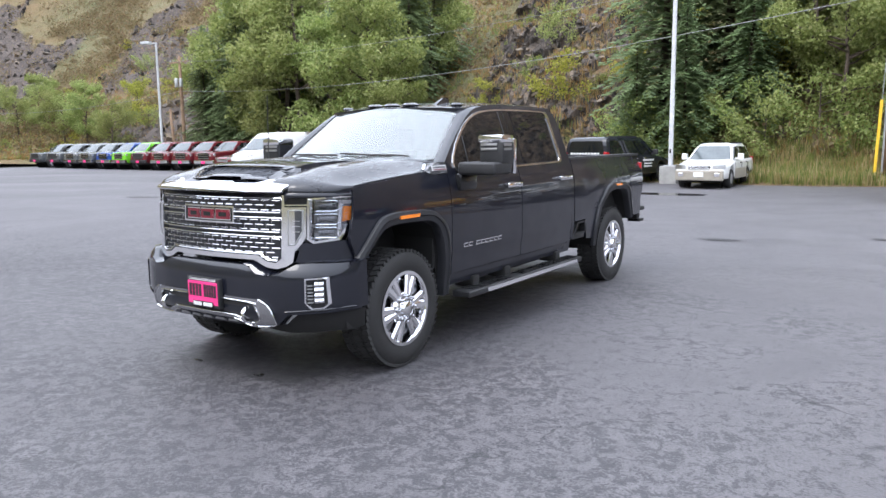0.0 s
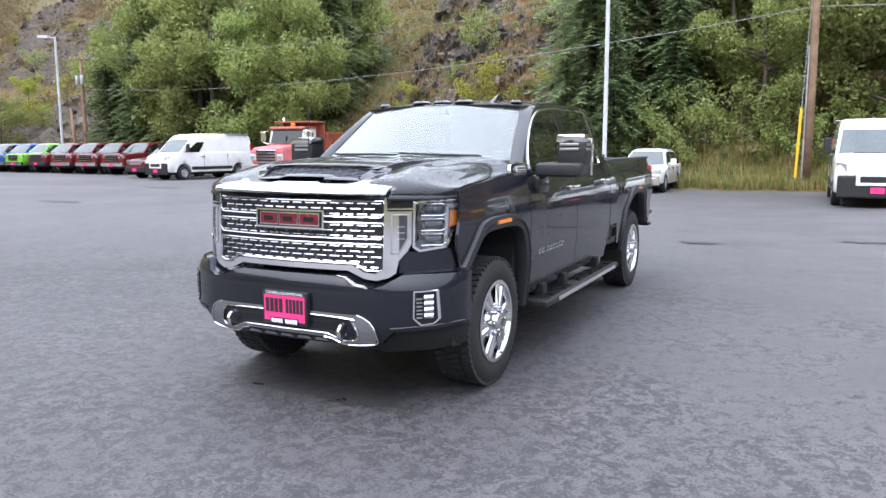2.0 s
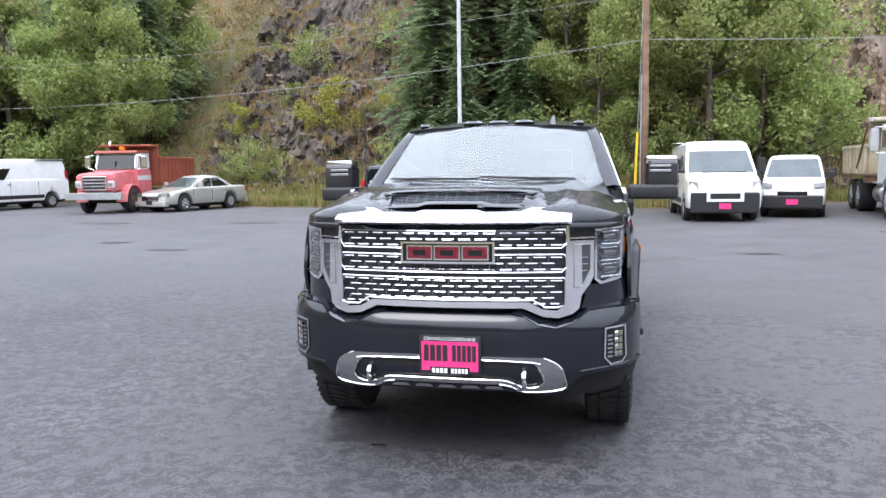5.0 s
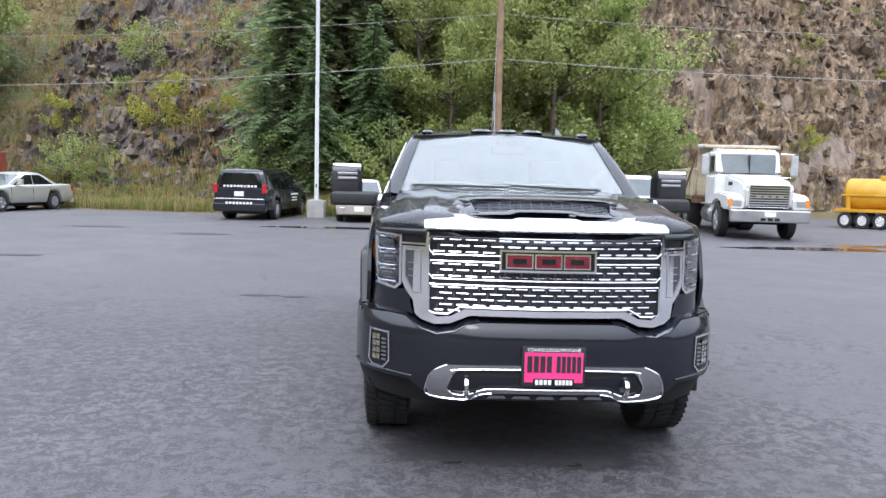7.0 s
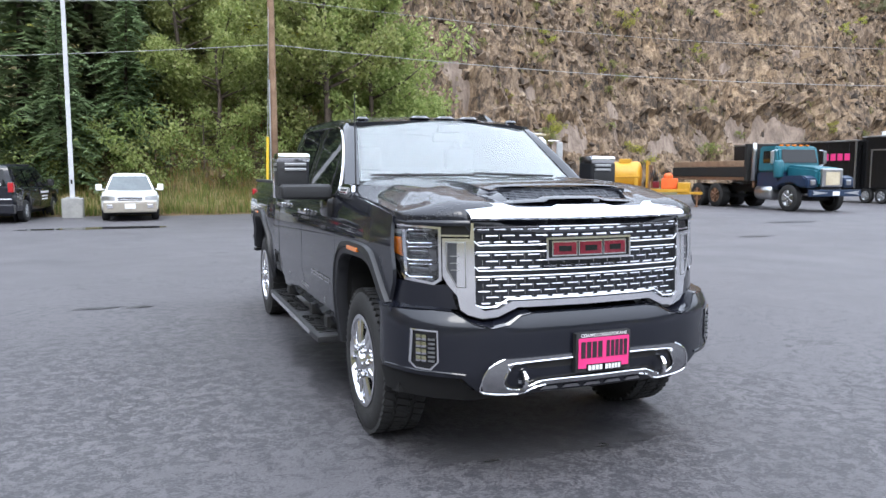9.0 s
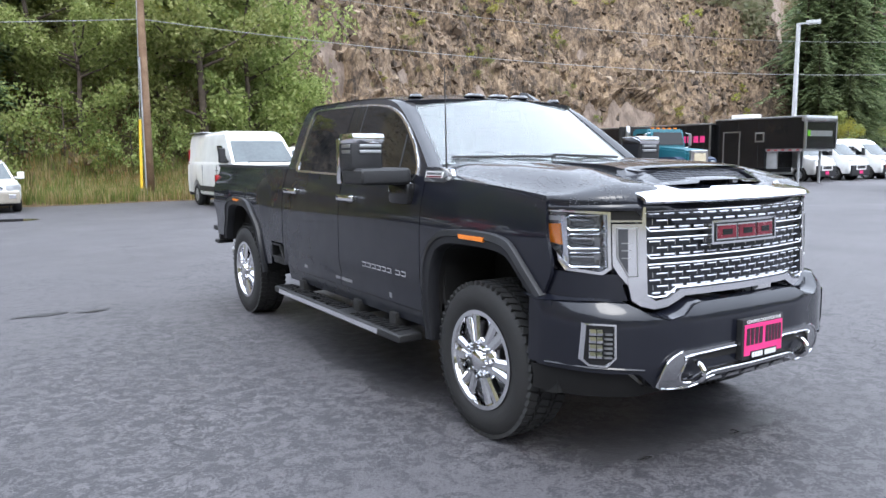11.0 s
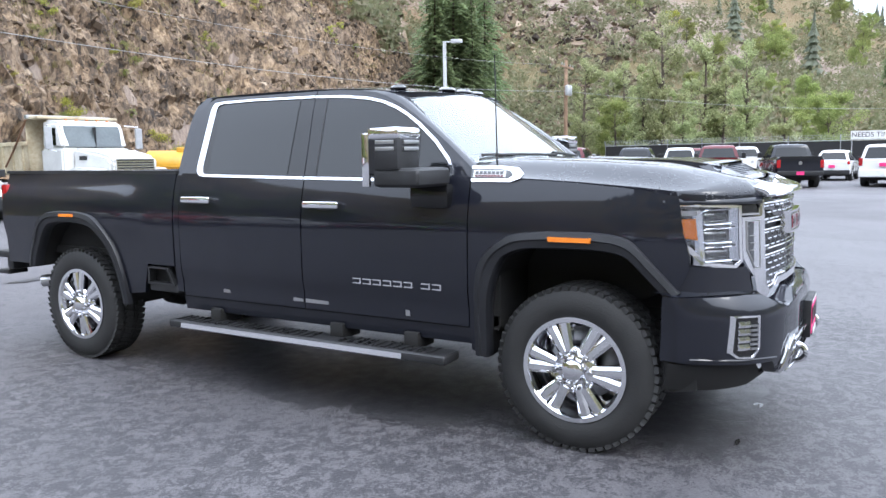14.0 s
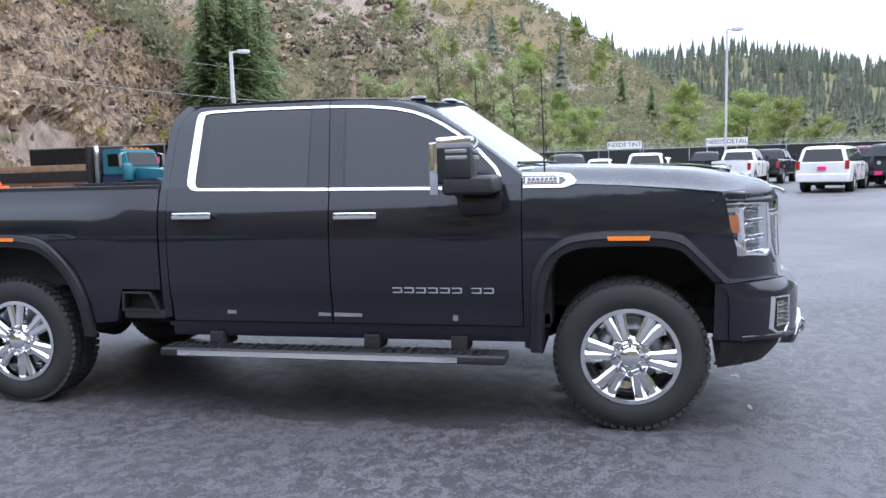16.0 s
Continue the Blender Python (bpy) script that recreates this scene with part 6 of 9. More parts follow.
def broad_tree(h, w, leaves, mat, size=0.2, name="deciduous_tree", label="leafy green deciduous tree on the hillside", bushy=0.15):
    t = thing(name, label, "tree" if name != "bush" else "bush")
    bm = bmesh.new()
    trunk = [Vector((rnd(-0.02, 0.02) * h * k / 4, rnd(-0.02, 0.02) * h * k / 4, h * 0.9 * k / 4 - 0.3)) for k in range(5)]
    tube(bm, trunk, 0.018 * h, 8, 0.004 * h)
    tips = []
    for k in range(int(9 + h)):
        z = h * rnd(bushy + 0.05, 0.85)
        base = trunk[0].lerp(trunk[-1], z / (0.9 * h))
        a = rnd(0, 6.28)
        reach = w * (0.45 + 0.55 * math.sin(math.pi * min(1, (z / h - bushy) / (1 - bushy) * 0.8 + 0.18))) * rnd(0.65, 1.05)
        end = base + Vector((math.cos(a) * reach, math.sin(a) * reach, rnd(0.1, 0.5) * reach + 0.04 * h))
        midp = base.lerp(end, 0.5) + Vector((0, 0, -0.06 * reach))
        tube(bm, [base, midp, end], 0.007 * h, 5, 0.002 * h)
        tips += [end, midp.lerp(end, 0.5), midp, end + Vector((rnd(-0.3, 0.3) * reach, rnd(-0.3, 0.3) * reach, rnd(0, 0.2) * reach))]
    tips += [trunk[-1] + Vector((rnd(-0.15, 0.15) * w, rnd(-0.15, 0.15) * w, rnd(-0.1, 0.08) * h)) for _ in range(5)]
    part("trunk", bm, M["bark"], t, "", True)
    vs, fs = [], []
    per = max(1, leaves // len(tips))
    for c in tips:
        r = w * rnd(0.16, 0.34)
        for _ in range(int(per * rnd(0.5, 1.5))):
            d = Vector((rng.gauss(0, 1), rng.gauss(0, 1), rng.gauss(0, 0.8)))
            d = d.normalized() * r * rnd(0.25, 1.0) ** 0.6
            leaf_quad(vs, fs, c + d, size)
    cr = new("crown", mesh_pydata("crown", vs, fs, mat))
    cr.parent = t
    return t


def fir_tree(h, w, name="conifer_tree", label="tall dark green conifer with drooping boughs", dense=1.0):
    t = thing(name, label, "tree")
    part("trunk", tube(bmesh.new(), [(0, 0, -0.4), (0.03, 0.02, h * 0.5), (0, 0, h)], 0.016 * h, 8, 0.01), M["bark"], t, "", True)
    vs, fs = [], []
    z = h * 0.06
    while z < h * 0.985:
        k = z / h
        reach = w * (1 - k) ** 0.8 * (0.8 + 0.2 * math.sin(z * 3)) + 0.12
        n = int((7 + 6 * (1 - k)) * dense)
        off = rnd(0, 6.28)
        for j in range(n):
            a = off + 6.28 * j / n + rnd(-0.25, 0.25)
            L = reach * rnd(0.62, 1.12)
            dx, dy = math.cos(a), math.sin(a)
            steps = max(3, int(L / 0.17))
            for s in range(1, steps + 1):
                f = s / steps
                p = Vector((dx * L * f, dy * L * f, z + 0.10 * L * f - 0.38 * L * f * f + rnd(-0.05, 0.05)))
                for sd in (-1, 1):
                    tw = (0.26 + 0.42 * (1 - f)) * min(1.0, 0.35 + L * 0.35) * rnd(0.7, 1.3)
                    d = Vector((dx * 0.75 - sd * dy, dy * 0.75 + sd * dx, rnd(-0.5, 0.05))).normalized()
                    wv = Vector((dx, dy, rnd(-0.3, 0.3))) * (0.085 + 0.07 * rng.random())
                    i = len(vs)
                    vs.extend([p - wv, p + d * tw + Vector((0, 0, -0.05)), p + wv])
                    fs.append((i, i + 1, i + 2))
        z += (0.16 + 0.012 * h) * (1.15 - 0.5 * k) / dense ** 0.5
    cr = new("crown", mesh_pydata("crown", vs, fs, M["fir"]))
    cr.parent = t
    return t


def plant(kinds, spots, group):
    """Stand copies of the given trees at (x, y, kind, scale); the first of each kind is moved, not copied."""
    used = set()
    for x, y, k, s in spots:
        m = pose(x, y, land(x, y) - 0.05, rnd(-2, 2), rnd(-2, 2), rnd(0, 360)) @ Matrix.Scale(s, 4)
        src = kinds[k]
        ob = src if k not in used else copy_thing(src, m)
        ob.matrix_basis = m
        used.add(k)
        ob["group"] = group


firs = [fir_tree(15, 3.9), fir_tree(13, 4.1, dense=0.9), fir_tree(9, 2.6)]
broads = [
    broad_tree(10, 3.0, 12500, M["leaf"], 0.20),
    broad_tree(8, 2.8, 9000, M["leaf"], 0.175),
    broad_tree(12, 3.0, 14500, M["leaf"], 0.205, label="tall leafy green deciduous tree at the foot of the slope"),
    broad_tree(5, 2.0, 4200, M["leaf_yellow"], 0.13, label="small yellow-green deciduous tree on the slope", bushy=0.05),
]
bushes = [
    broad_tree(2.6, 1.7, 1700, M["leaf"], 0.13, "bush", "green leafy bush on the hillside", 0.0),
    broad_tree(2.2, 1.4, 1300, M["leaf_yellow"], 0.13, "bush", "bright yellow-green bush on the hillside", 0.0),
    broad_tree(1.6, 1.2, 900, M["weed"], 0.11, "bush", "olive green scrub on the hillside", 0.0),
]
plant(firs, [(-6.8, 29.6, 0, 1.0), (-4.4, 31.5, 1, 1.15), (-2.6, 36.0, 0, 1.2), (-1.2, 33.0, 2, 0.9), (-7.4, 28.2, 2, 0.6), (-5.2, 28.0, 2, 0.75), (-3.0, 29.0, 2, 0.8),
             (-30, 36.5, 0, 1.0), (-33, 38, 1, 1.05), (-27.5, 38.5, 1, 1.0), (-36, 41, 0, 1.0), (-39, 47, 2, 1.0), (-29, 44, 1, 1.1), (-52, 52, 2, 1.0), (-60, 47, 2, 0.9),
             (73, 42, 0, 1.7), (71, 43.5, 1, 1.75), (77, 43, 0, 1.7), (74, 39.5, 1, 1.5), (80, 41.5, 0, 1.6), (76, 46, 1, 1.9), (82, 44, 0, 1.7), (69, 40, 2, 1.5), (79, 46.5, 1, 1.8), (84, 42, 1, 1.2), (71, 38, 2, 1.1), (-44, 36.5, 0, 1.0), (-40, 37, 1, 1.15), (-47, 38.5, 1, 0.95), (-42, 35.5, 0, 0.9), (-38, 36.5, 0, 1.1), (-45.5, 35.5, 2, 1.1),
             (2, 48, 2, 1.2), (6, 44, 2, 1.0), (-2, 44, 0, 0.9)], "conifers on the hillside")
plant(broads, [(0.6, 28.6, 1, 0.85), (-0.8, 30.6, 0, 0.85), (5.2, 28.2, 2, 0.95), (7.4, 29.6, 0, 1.0), (3.8, 30.5, 0, 0.9), (9.3, 30.2, 1, 0.85), (6.4, 33, 2, 1.0), (3.2, 33.5, 3, 1.1), (1.5, 37, 3, 1.1), (4.5, 38.5, 3, 1.2), (0.5, 33.5, 1, 0.9),
               (-27, 33.5, 2, 1.05), (-30, 33.2, 0, 1.0), (-33.5, 34, 2, 1.15), (-36.5, 35, 0, 1.0), (-25.2, 33, 1, 0.85), (-39, 36.5, 1, 1.0), (-34, 43, 2, 1.0), (-28, 42, 2, 0.95), (-44, 40, 1, 0.9),
               (-46, 38, 2, 1.1), (-41.5, 37, 2, 1.2), (-36, 35, 2, 1.2), (-48, 41, 3, 1.0), (-66, 40, 1, 0.75), (-72, 41, 0, 0.7), (-78, 42, 1, 0.8), (-84, 43, 0, 0.7), (-90, 43, 1, 0.8), (-70, 46, 3, 1.0), (-46, 47, 1, 0.8),
               (-9, 44, 3, 1.0), (9, 37, 3, 0.7), (-40, 52, 3, 1.2),
               (64, 28, 1, 0.6), (68, 31, 0, 0.5), (60, 32, 3, 0.9), (63, 35, 1, 0.7), (78, 24, 0, 0.8)], "deciduous trees on the hillside")
poplars = [broad_tree(h, w, 8500, M["poplar"], 0.20, label="slender poplar at the edge of the lot, green paled for haze", bushy=0.08) for h, w in ((14, 2.3), (11, 2.0))]
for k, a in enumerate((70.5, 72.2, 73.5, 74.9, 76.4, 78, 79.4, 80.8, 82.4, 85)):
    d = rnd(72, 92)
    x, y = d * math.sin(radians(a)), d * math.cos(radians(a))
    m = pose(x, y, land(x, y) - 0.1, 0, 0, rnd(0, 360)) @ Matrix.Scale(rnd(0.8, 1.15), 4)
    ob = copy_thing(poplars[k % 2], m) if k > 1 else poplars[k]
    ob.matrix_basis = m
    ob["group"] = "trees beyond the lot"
for _ in range(64):
    d, a = rnd(95, 250), rnd(62, 100)
    x, y = d * math.sin(radians(a)), d * math.cos(radians(a))
    if land(x, y) < 1.5 or noise.noise((x * 0.02, y * 0.02, 12)) < -0.1:
        continue
    m = pose(x, y, land(x, y) - 0.1, 0, 0, rnd(0, 360)) @ Matrix.Scale(rnd(0.5, 0.95), 4)
    ob = copy_thing(rng.choice([broads[0], broads[1], broads[2], broads[3], firs[2]]), m)
    ob.matrix_basis = m
    ob["group"] = "trees beyond the lot"
for d, a, s in ((78, 100, 0.85), (83, 102.5, 0.8), (90, 95, 0.7), (95, 98, 0.6), (70, 88, 0.7), (88, 105, 0.6)):
    m = pose(d * math.sin(radians(a)), d * math.cos(radians(a)), -0.05, 0, 0, rnd(0, 360)) @ Matrix.Scale(s, 4)
    ob = copy_thing(broads[0], m)
    ob.matrix_basis = m
    ob["group"] = "trees beyond the lot"
spots = [(-13.4, 32.6, 1, 1.15), (-16.8, 30.6, 0, 0.9), (-18.2, 29.8, 2, 1.0), (-15.2, 29.2, 2, 0.9), (-19.5, 36, 1, 0.8), (-11.5, 40, 0, 1.0), (-17, 41, 0, 1.1), (-8.5, 39, 0, 1.0), (12, 32.5, 2, 0.9), (17, 34.5, 2, 0.9), (22, 38.5, 1, 0.7), (30, 40.2, 1, 0.8), (37, 41.5, 2, 0.9), (44, 41, 2, 1.0), (51, 36, 0, 1.1), (53, 33, 1, 1.0), (49, 34, 2, 1.1), (56, 32, 0, 1.3), (13, 41, 1, 0.8), (24, 46, 1, 0.7), (33, 47, 1, 0.8), (20, 50, 2, 1.0), (9, 35, 0, 0.8)]
for _ in range(130):
    x = rnd(-95, 8)
    y = lerp_table(TOE, x) + rnd(2.5, 28)
    if rocky(x, y) > 0.5 and rng.random() < 0.75:
        continue
    spots.append((x, y, rng.choice([0, 1, 1, 2, 2, 2]), rnd(0.5, 1.1)))
for x in [-7.5 + 1.05 * k for k in range(17)]:
    spots.append((x + rnd(-0.4, 0.4), lerp_table(TOE, x) + rnd(2.2, 4.0), rng.choice([0, 0, 2]), rnd(0.7, 1.1)))
for _ in range(110):
    x, d = rnd(9, 60), rnd(2, 15)
    x += 1.35 * d * smooth01(34, 56, x)
    spots.append((x, lerp_table(TOE, x) + d, rng.choice([1, 2, 2, 2]), rnd(0.22, 0.5)))
plant(bushes, spots, "bushes on the hillside")


# ---- broken rock on the slopes ----
def build_stones():
    vs, fs, cols = [], [], []
    count = 0
    while count < 28000:
        d = 0.0
        if count < 18000:
            x, y, z, d = rng.choice(CRAG)
            x, y = x + rnd(-0.12, 0.12), y + rnd(-0.1, 0.1)
            if d > 15 or (x > 6 and d < 4.5 and rng.random() < 0.8):
                continue
            s = 0.08 + 0.55 * rng.random() ** 4
        elif count < 25000:
            x = rnd(-180, -34)
            y = lerp_table(TOE, x) + 0.8 + 60 * rng.random() ** 1.2
            if rocky(x, y) < 0.35:
                continue
            z, s = land(x, y), 0.18 + 0.9 * rng.random() ** 4
        else:
            r, az = rnd(88, 200), rnd(52, 76)
            x, y = r * math.sin(radians(az)), r * math.cos(radians(az))
            if noise.noise((x * 0.03, y * 0.03, 8)) < 0.0:
                continue
            z, s = land(x, y), 0.5 + 2.2 * rng.random() ** 2
        count += 1
        rot = Euler((rnd(-0.7, 0.7) + 0.5, rnd(-0.9, 0.9) + 0.3, rnd(-3, 3))).to_matrix()
        dim = Vector((s * rnd(0.7, 1.4), s * rnd(0.5, 1.0), s * rnd(0.25, 0.7)))
        i = len(vs)
        for cx, cy, cz in ((-1, -1, -1), (1, -1, -1), (1, 1, -1), (-1, 1, -1), (-1, -1, 1), (1, -1, 1), (1, 1, 1), (-1, 1, 1)):
            j = Vector((cx * rnd(0.3, 1.1) * dim.x, cy * rnd(0.3, 1.1) * dim.y, cz * rnd(0.7, 1.1) * dim.z)) * 0.5
            q = rot @ j
            vs.append((x + q.x, y + q.y, z + q.z + 0.02))
        fs += [(i, i + 3, i + 2, i + 1), (i + 4, i + 5, i + 6, i + 7), (i, i + 1, i + 5, i + 4), (i + 1, i + 2, i + 6, i + 5), (i + 2, i + 3, i + 7, i + 6), (i + 3, i, i + 4, i + 7)]
        cols += [(1, 0, smooth01(-4, 8, x), 1)] * 8
    me = mesh_pydata("loose_rock", vs, fs, M["stone"])
    lay = me.color_attributes.new("cover", "FLOAT_COLOR", "POINT")
    lay.data.foreach_set("color", np.array(cols, dtype=np.float32).ravel())
    tagged(new("loose_rock", me), "broken slabs of slate lying over the rock face", "rock", kind="stuff")


build_stones()


def build_grass(name, count, where, mat, label, h0, h1):
    vs, fs = [], []
    for _ in range(count):
        x, y, *up = where()
        z = (up[0] if up else land(x, y)) - 0.03
        hh = rnd(h0, h1)
        for _ in range(7):
            a, b = rnd(0, 6.28), rnd(0.05, 0.45)
            d = Vector((math.cos(a), math.sin(a), 0))
            p = Vector((x + rnd(-0.15, 0.15), y + rnd(-0.15, 0.15), z))
            w = Vector((-d.y, d.x, 0)) * rnd(0.008, 0.022)
            i = len(vs)
            vs += [p - w, p + w, p + d * b * hh * 0.4 + Vector((0, 0, hh * 0.6)) + w * 0.7, p + d * b * hh * 0.4 + Vector((0, 0, hh * 0.6)) - w * 0.7, p + d * b * hh + Vector((0, 0, hh * rnd(0.8, 1.0)))]
            fs += [(i, i + 1, i + 2, i + 3), (i + 3, i + 2, i + 4)]
    tagged(new(name, mesh_pydata(name, vs, fs, mat)), label, "grass", kind="stuff")


def verge(depth):
    def f():
        x = rnd(-24, 14)
        return x, lerp_table(TOE, x) + 0.1 + depth * rng.random() ** 1.4
    return f


def slope():
    while True:
        x = rnd(-95, 60)
        y = lerp_table(TOE, x) + 1.5 + 28 * rng.random() ** 1.3
        if rng.random() > rocky(x, y) * 1.05:
            return x, y


build_grass("dry_grass", 3000, verge(3.0), M["pale_straw"], "straw-coloured grass along the edge of the asphalt", 0.18, 0.6)
build_grass("green_weeds", 4200, verge(3.2), M["weed"], "green weeds mixed into the verge", 0.15, 0.6)
build_grass("slope_grass", 11000, slope, M["straw"], "dry grass tufts over the slope", 0.15, 0.5)
build_grass("slope_weeds", 9000, slope, M["weed"], "olive weeds over the slope", 0.15, 0.5)


def outcrop():
    while True:
        x, y, z, d = rng.choice(CRAG)
        if x < 5 and noise.noise((x * 0.3, y * 0.3, 6)) > -0.15:
            return x, y, z


def ledges():
    while True:
        x, y, z, d = rng.choice(CRAG)
        if x > 5 and d < 16 and noise.noise((x * 0.25, y * 0.25, 6)) > 0.12:
            return x, y, z


build_grass("outcrop_grass", 2300, outcrop, M["straw"], "dry orange grass and twigs over the outcrop", 0.2, 0.55)
build_grass("outcrop_weeds", 1300, outcrop, M["brush"], "brown and olive weeds over the outcrop", 0.3, 0.8)
build_grass("ledge_grass", 2600, ledges, M["brush"], "brown grass tufts on the cliff ledges", 0.2, 0.55)


def build_far_woods():
    """Distant conifers on the hills, each a few ragged tiers."""
    vs, fs = [], []

    def tree(x, y, z, h, w):
        tiers = 9
        for k in range(tiers):
            f = k / tiers
            z0, r = z + h * (0.06 + 0.9 * f), w * (1 - f) ** 0.85
            n, turn = 7, rnd(0, 6.28)
            for j in range(n):
                a, rr = turn + 6.28 * j / n + rnd(-0.2, 0.2), r * rnd(0.6, 1.2)
                ca, sa, hw = math.cos(a), math.sin(a), r * rnd(0.28, 0.45)
                i = len(vs)
                vs.extend([(x - sa * hw * 0.3, y + ca * hw * 0.3, z0 + h * 0.13), (x + ca * rr * 0.6 - sa * hw, y + sa * rr * 0.6 + ca * hw, z0 - h * 0.02), (x + ca * rr, y + sa * rr, z0 - h * rnd(0.02, 0.06)), (x + ca * rr * 0.6 + sa * hw, y + sa * rr * 0.6 - ca * hw, z0 - h * 0.02)])
                fs.append((i, i + 1, i + 2, i + 3))
        i = len(vs)
        vs.extend([(x - w * 0.08, y, z + h * 0.85), (x + w * 0.08, y, z + h * 0.85), (x, y, z + h)])
        fs.append((i, i + 1, i + 2))
    made = 0
    while made < 1500:
        az, d = rnd(52, 116), rnd(150, 900)
        x, y = d * math.sin(radians(az)), d * math.cos(radians(az))
        z = land(x, y)
        if z < 2:
            continue
        dense = 0.012 + 0.07 * max(0, noise.noise((x * 0.012, y * 0.012, 4))) + (0.85 if d > 380 and az > 88 else 0)
        if az > 103 and d < 500:
            dense = 0.1
        if rng.random() > dense:
            continue
        made += 1
        h = rnd(6, 15) if d < 380 else rnd(12, 22)
        tree(x, y, z - 0.5, h, h * 0.2)
    for _ in range(1500):
        az, d = rnd(112, 285), rnd(190, 520)
        x, y = d * math.sin(radians(az)), d * math.cos(radians(az))
        h = rnd(12, 22)
        tree(x, y, land(x, y) - 0.5, h, h * 0.22)
    tagged(new("far_conifers", mesh_pydata("far_conifers", vs, fs, M["hazed_fir"])), "distant conifers scattered over the hills, haze put into their colour", "woods", kind="stuff")
    vs, fs = [], []
    for _ in range(5600):
        az, d = rnd(50, 108), 85 + 230 * rng.random() ** 1.3
        x, y = d * math.sin(radians(az)), d * math.cos(radians(az))
        z = land(x, y)
        if z < 0.5:
            continue
        s = rnd(0.7, 2.6)
        for _ in range(26):
            leaf_quad(vs, fs, Vector((x + rng.gauss(0, 0.45) * s, y + rng.gauss(0, 0.45) * s, z + 0.5 * s + abs(rng.gauss(0, 0.45)) * s)), 0.55 + 0.1 * s)
    tagged(new("far_scrub", mesh_pydata("far_scrub", vs, fs, M["hazed_brush"])), "distant scrub dotted over the hill, haze put into its olive", "scrub", kind="stuff")


build_far_woods()


def build_scrub():
    """Low brush over the whole near slope, thinner on rock."""
    vs, fs = [], []
    n = 0
    while n < 5400:
        x, d = (rnd(-125, 14), rnd(2.5, 75)) if n < 2600 else (rnd(-190, -48), rnd(2.5, 85))
        y = lerp_table(TOE, x) + d
        if rng.random() < 0.9 * rocky(x, y) or (-24 < x < -5 and rng.random() < 0.55) or (noise.noise((x * 0.09, y * 0.09, 31)) < -0.05 and rng.random() < 0.7):
            continue
        n += 1
        z, s = land(x, y), rnd(0.4, 1.3) * (1.35 if n > 2600 else 1)
        for _ in range(34):
            leaf_quad(vs, fs, Vector((x + rng.gauss(0, 0.5) * s, y + rng.gauss(0, 0.5) * s, z + 0.15 * s + abs(rng.gauss(0, 0.5)) * s)), 0.13 + 0.12 * s)
    tagged(new("brush", mesh_pydata("brush", vs, fs, M["brush"])), "low brown and olive brush over the slope", "brush", kind="stuff")


build_scrub()

# ---- parked vehicles: local nose towards -y, origin on the ground under the middle ----
def loft(bm, stations):
    """Skin a list of equal-length rings."""
    rings = [[bm.verts.new(p) for p in s] for s in stations]
    n = len(rings[0])
    for A, B in zip(rings, rings[1:]):
        for k in range(n):
            bm.faces.new((A[k], A[(k + 1) % n], B[(k + 1) % n], B[k]))
    bm.faces.new(rings[0][::-1])
    bm.faces.new(rings[-1])
    return bm


def body_loft(L, W, top, wide, sill, axles, arch, roundness=0.07, lift=0.0):
    """Lower body: deck height top(y), half width wide(y), wheel arches cut into the lower edge."""
    st = []
    n = 90
    for i in range(n + 1):
        y = -L / 2 + L * i / n
        zt, w = lerp_table(top, y), lerp_table(wide, y)
        zb = sill + lift * max(0, abs(y) / (L / 2) - 0.8) * 1.0
        for a in axles:
            if abs(y - a) < arch:
                zb = max(zb, 0.36 + math.sqrt(arch * arch - (y - a) ** 2))
        zb = min(zb, zt - 0.12)
        r = roundness
        zs = zb + (zt - zb) * 0.45
        half = [(w * 0.93, zb), (w * 0.985, zb + 0.04), (w, zs), (w * 0.985, zt - r * 1.6), (w * 0.965, zt - r * 0.7), (w * 0.93, zt - r * 0.15), (w * 0.84, zt), (w * 0.4, zt + 0.025)]
        st.append([(x, y, z) for x, z in half] + [(-x, y, z) for x, z in half[::-1]])
    return loft(bmesh.new(), st)


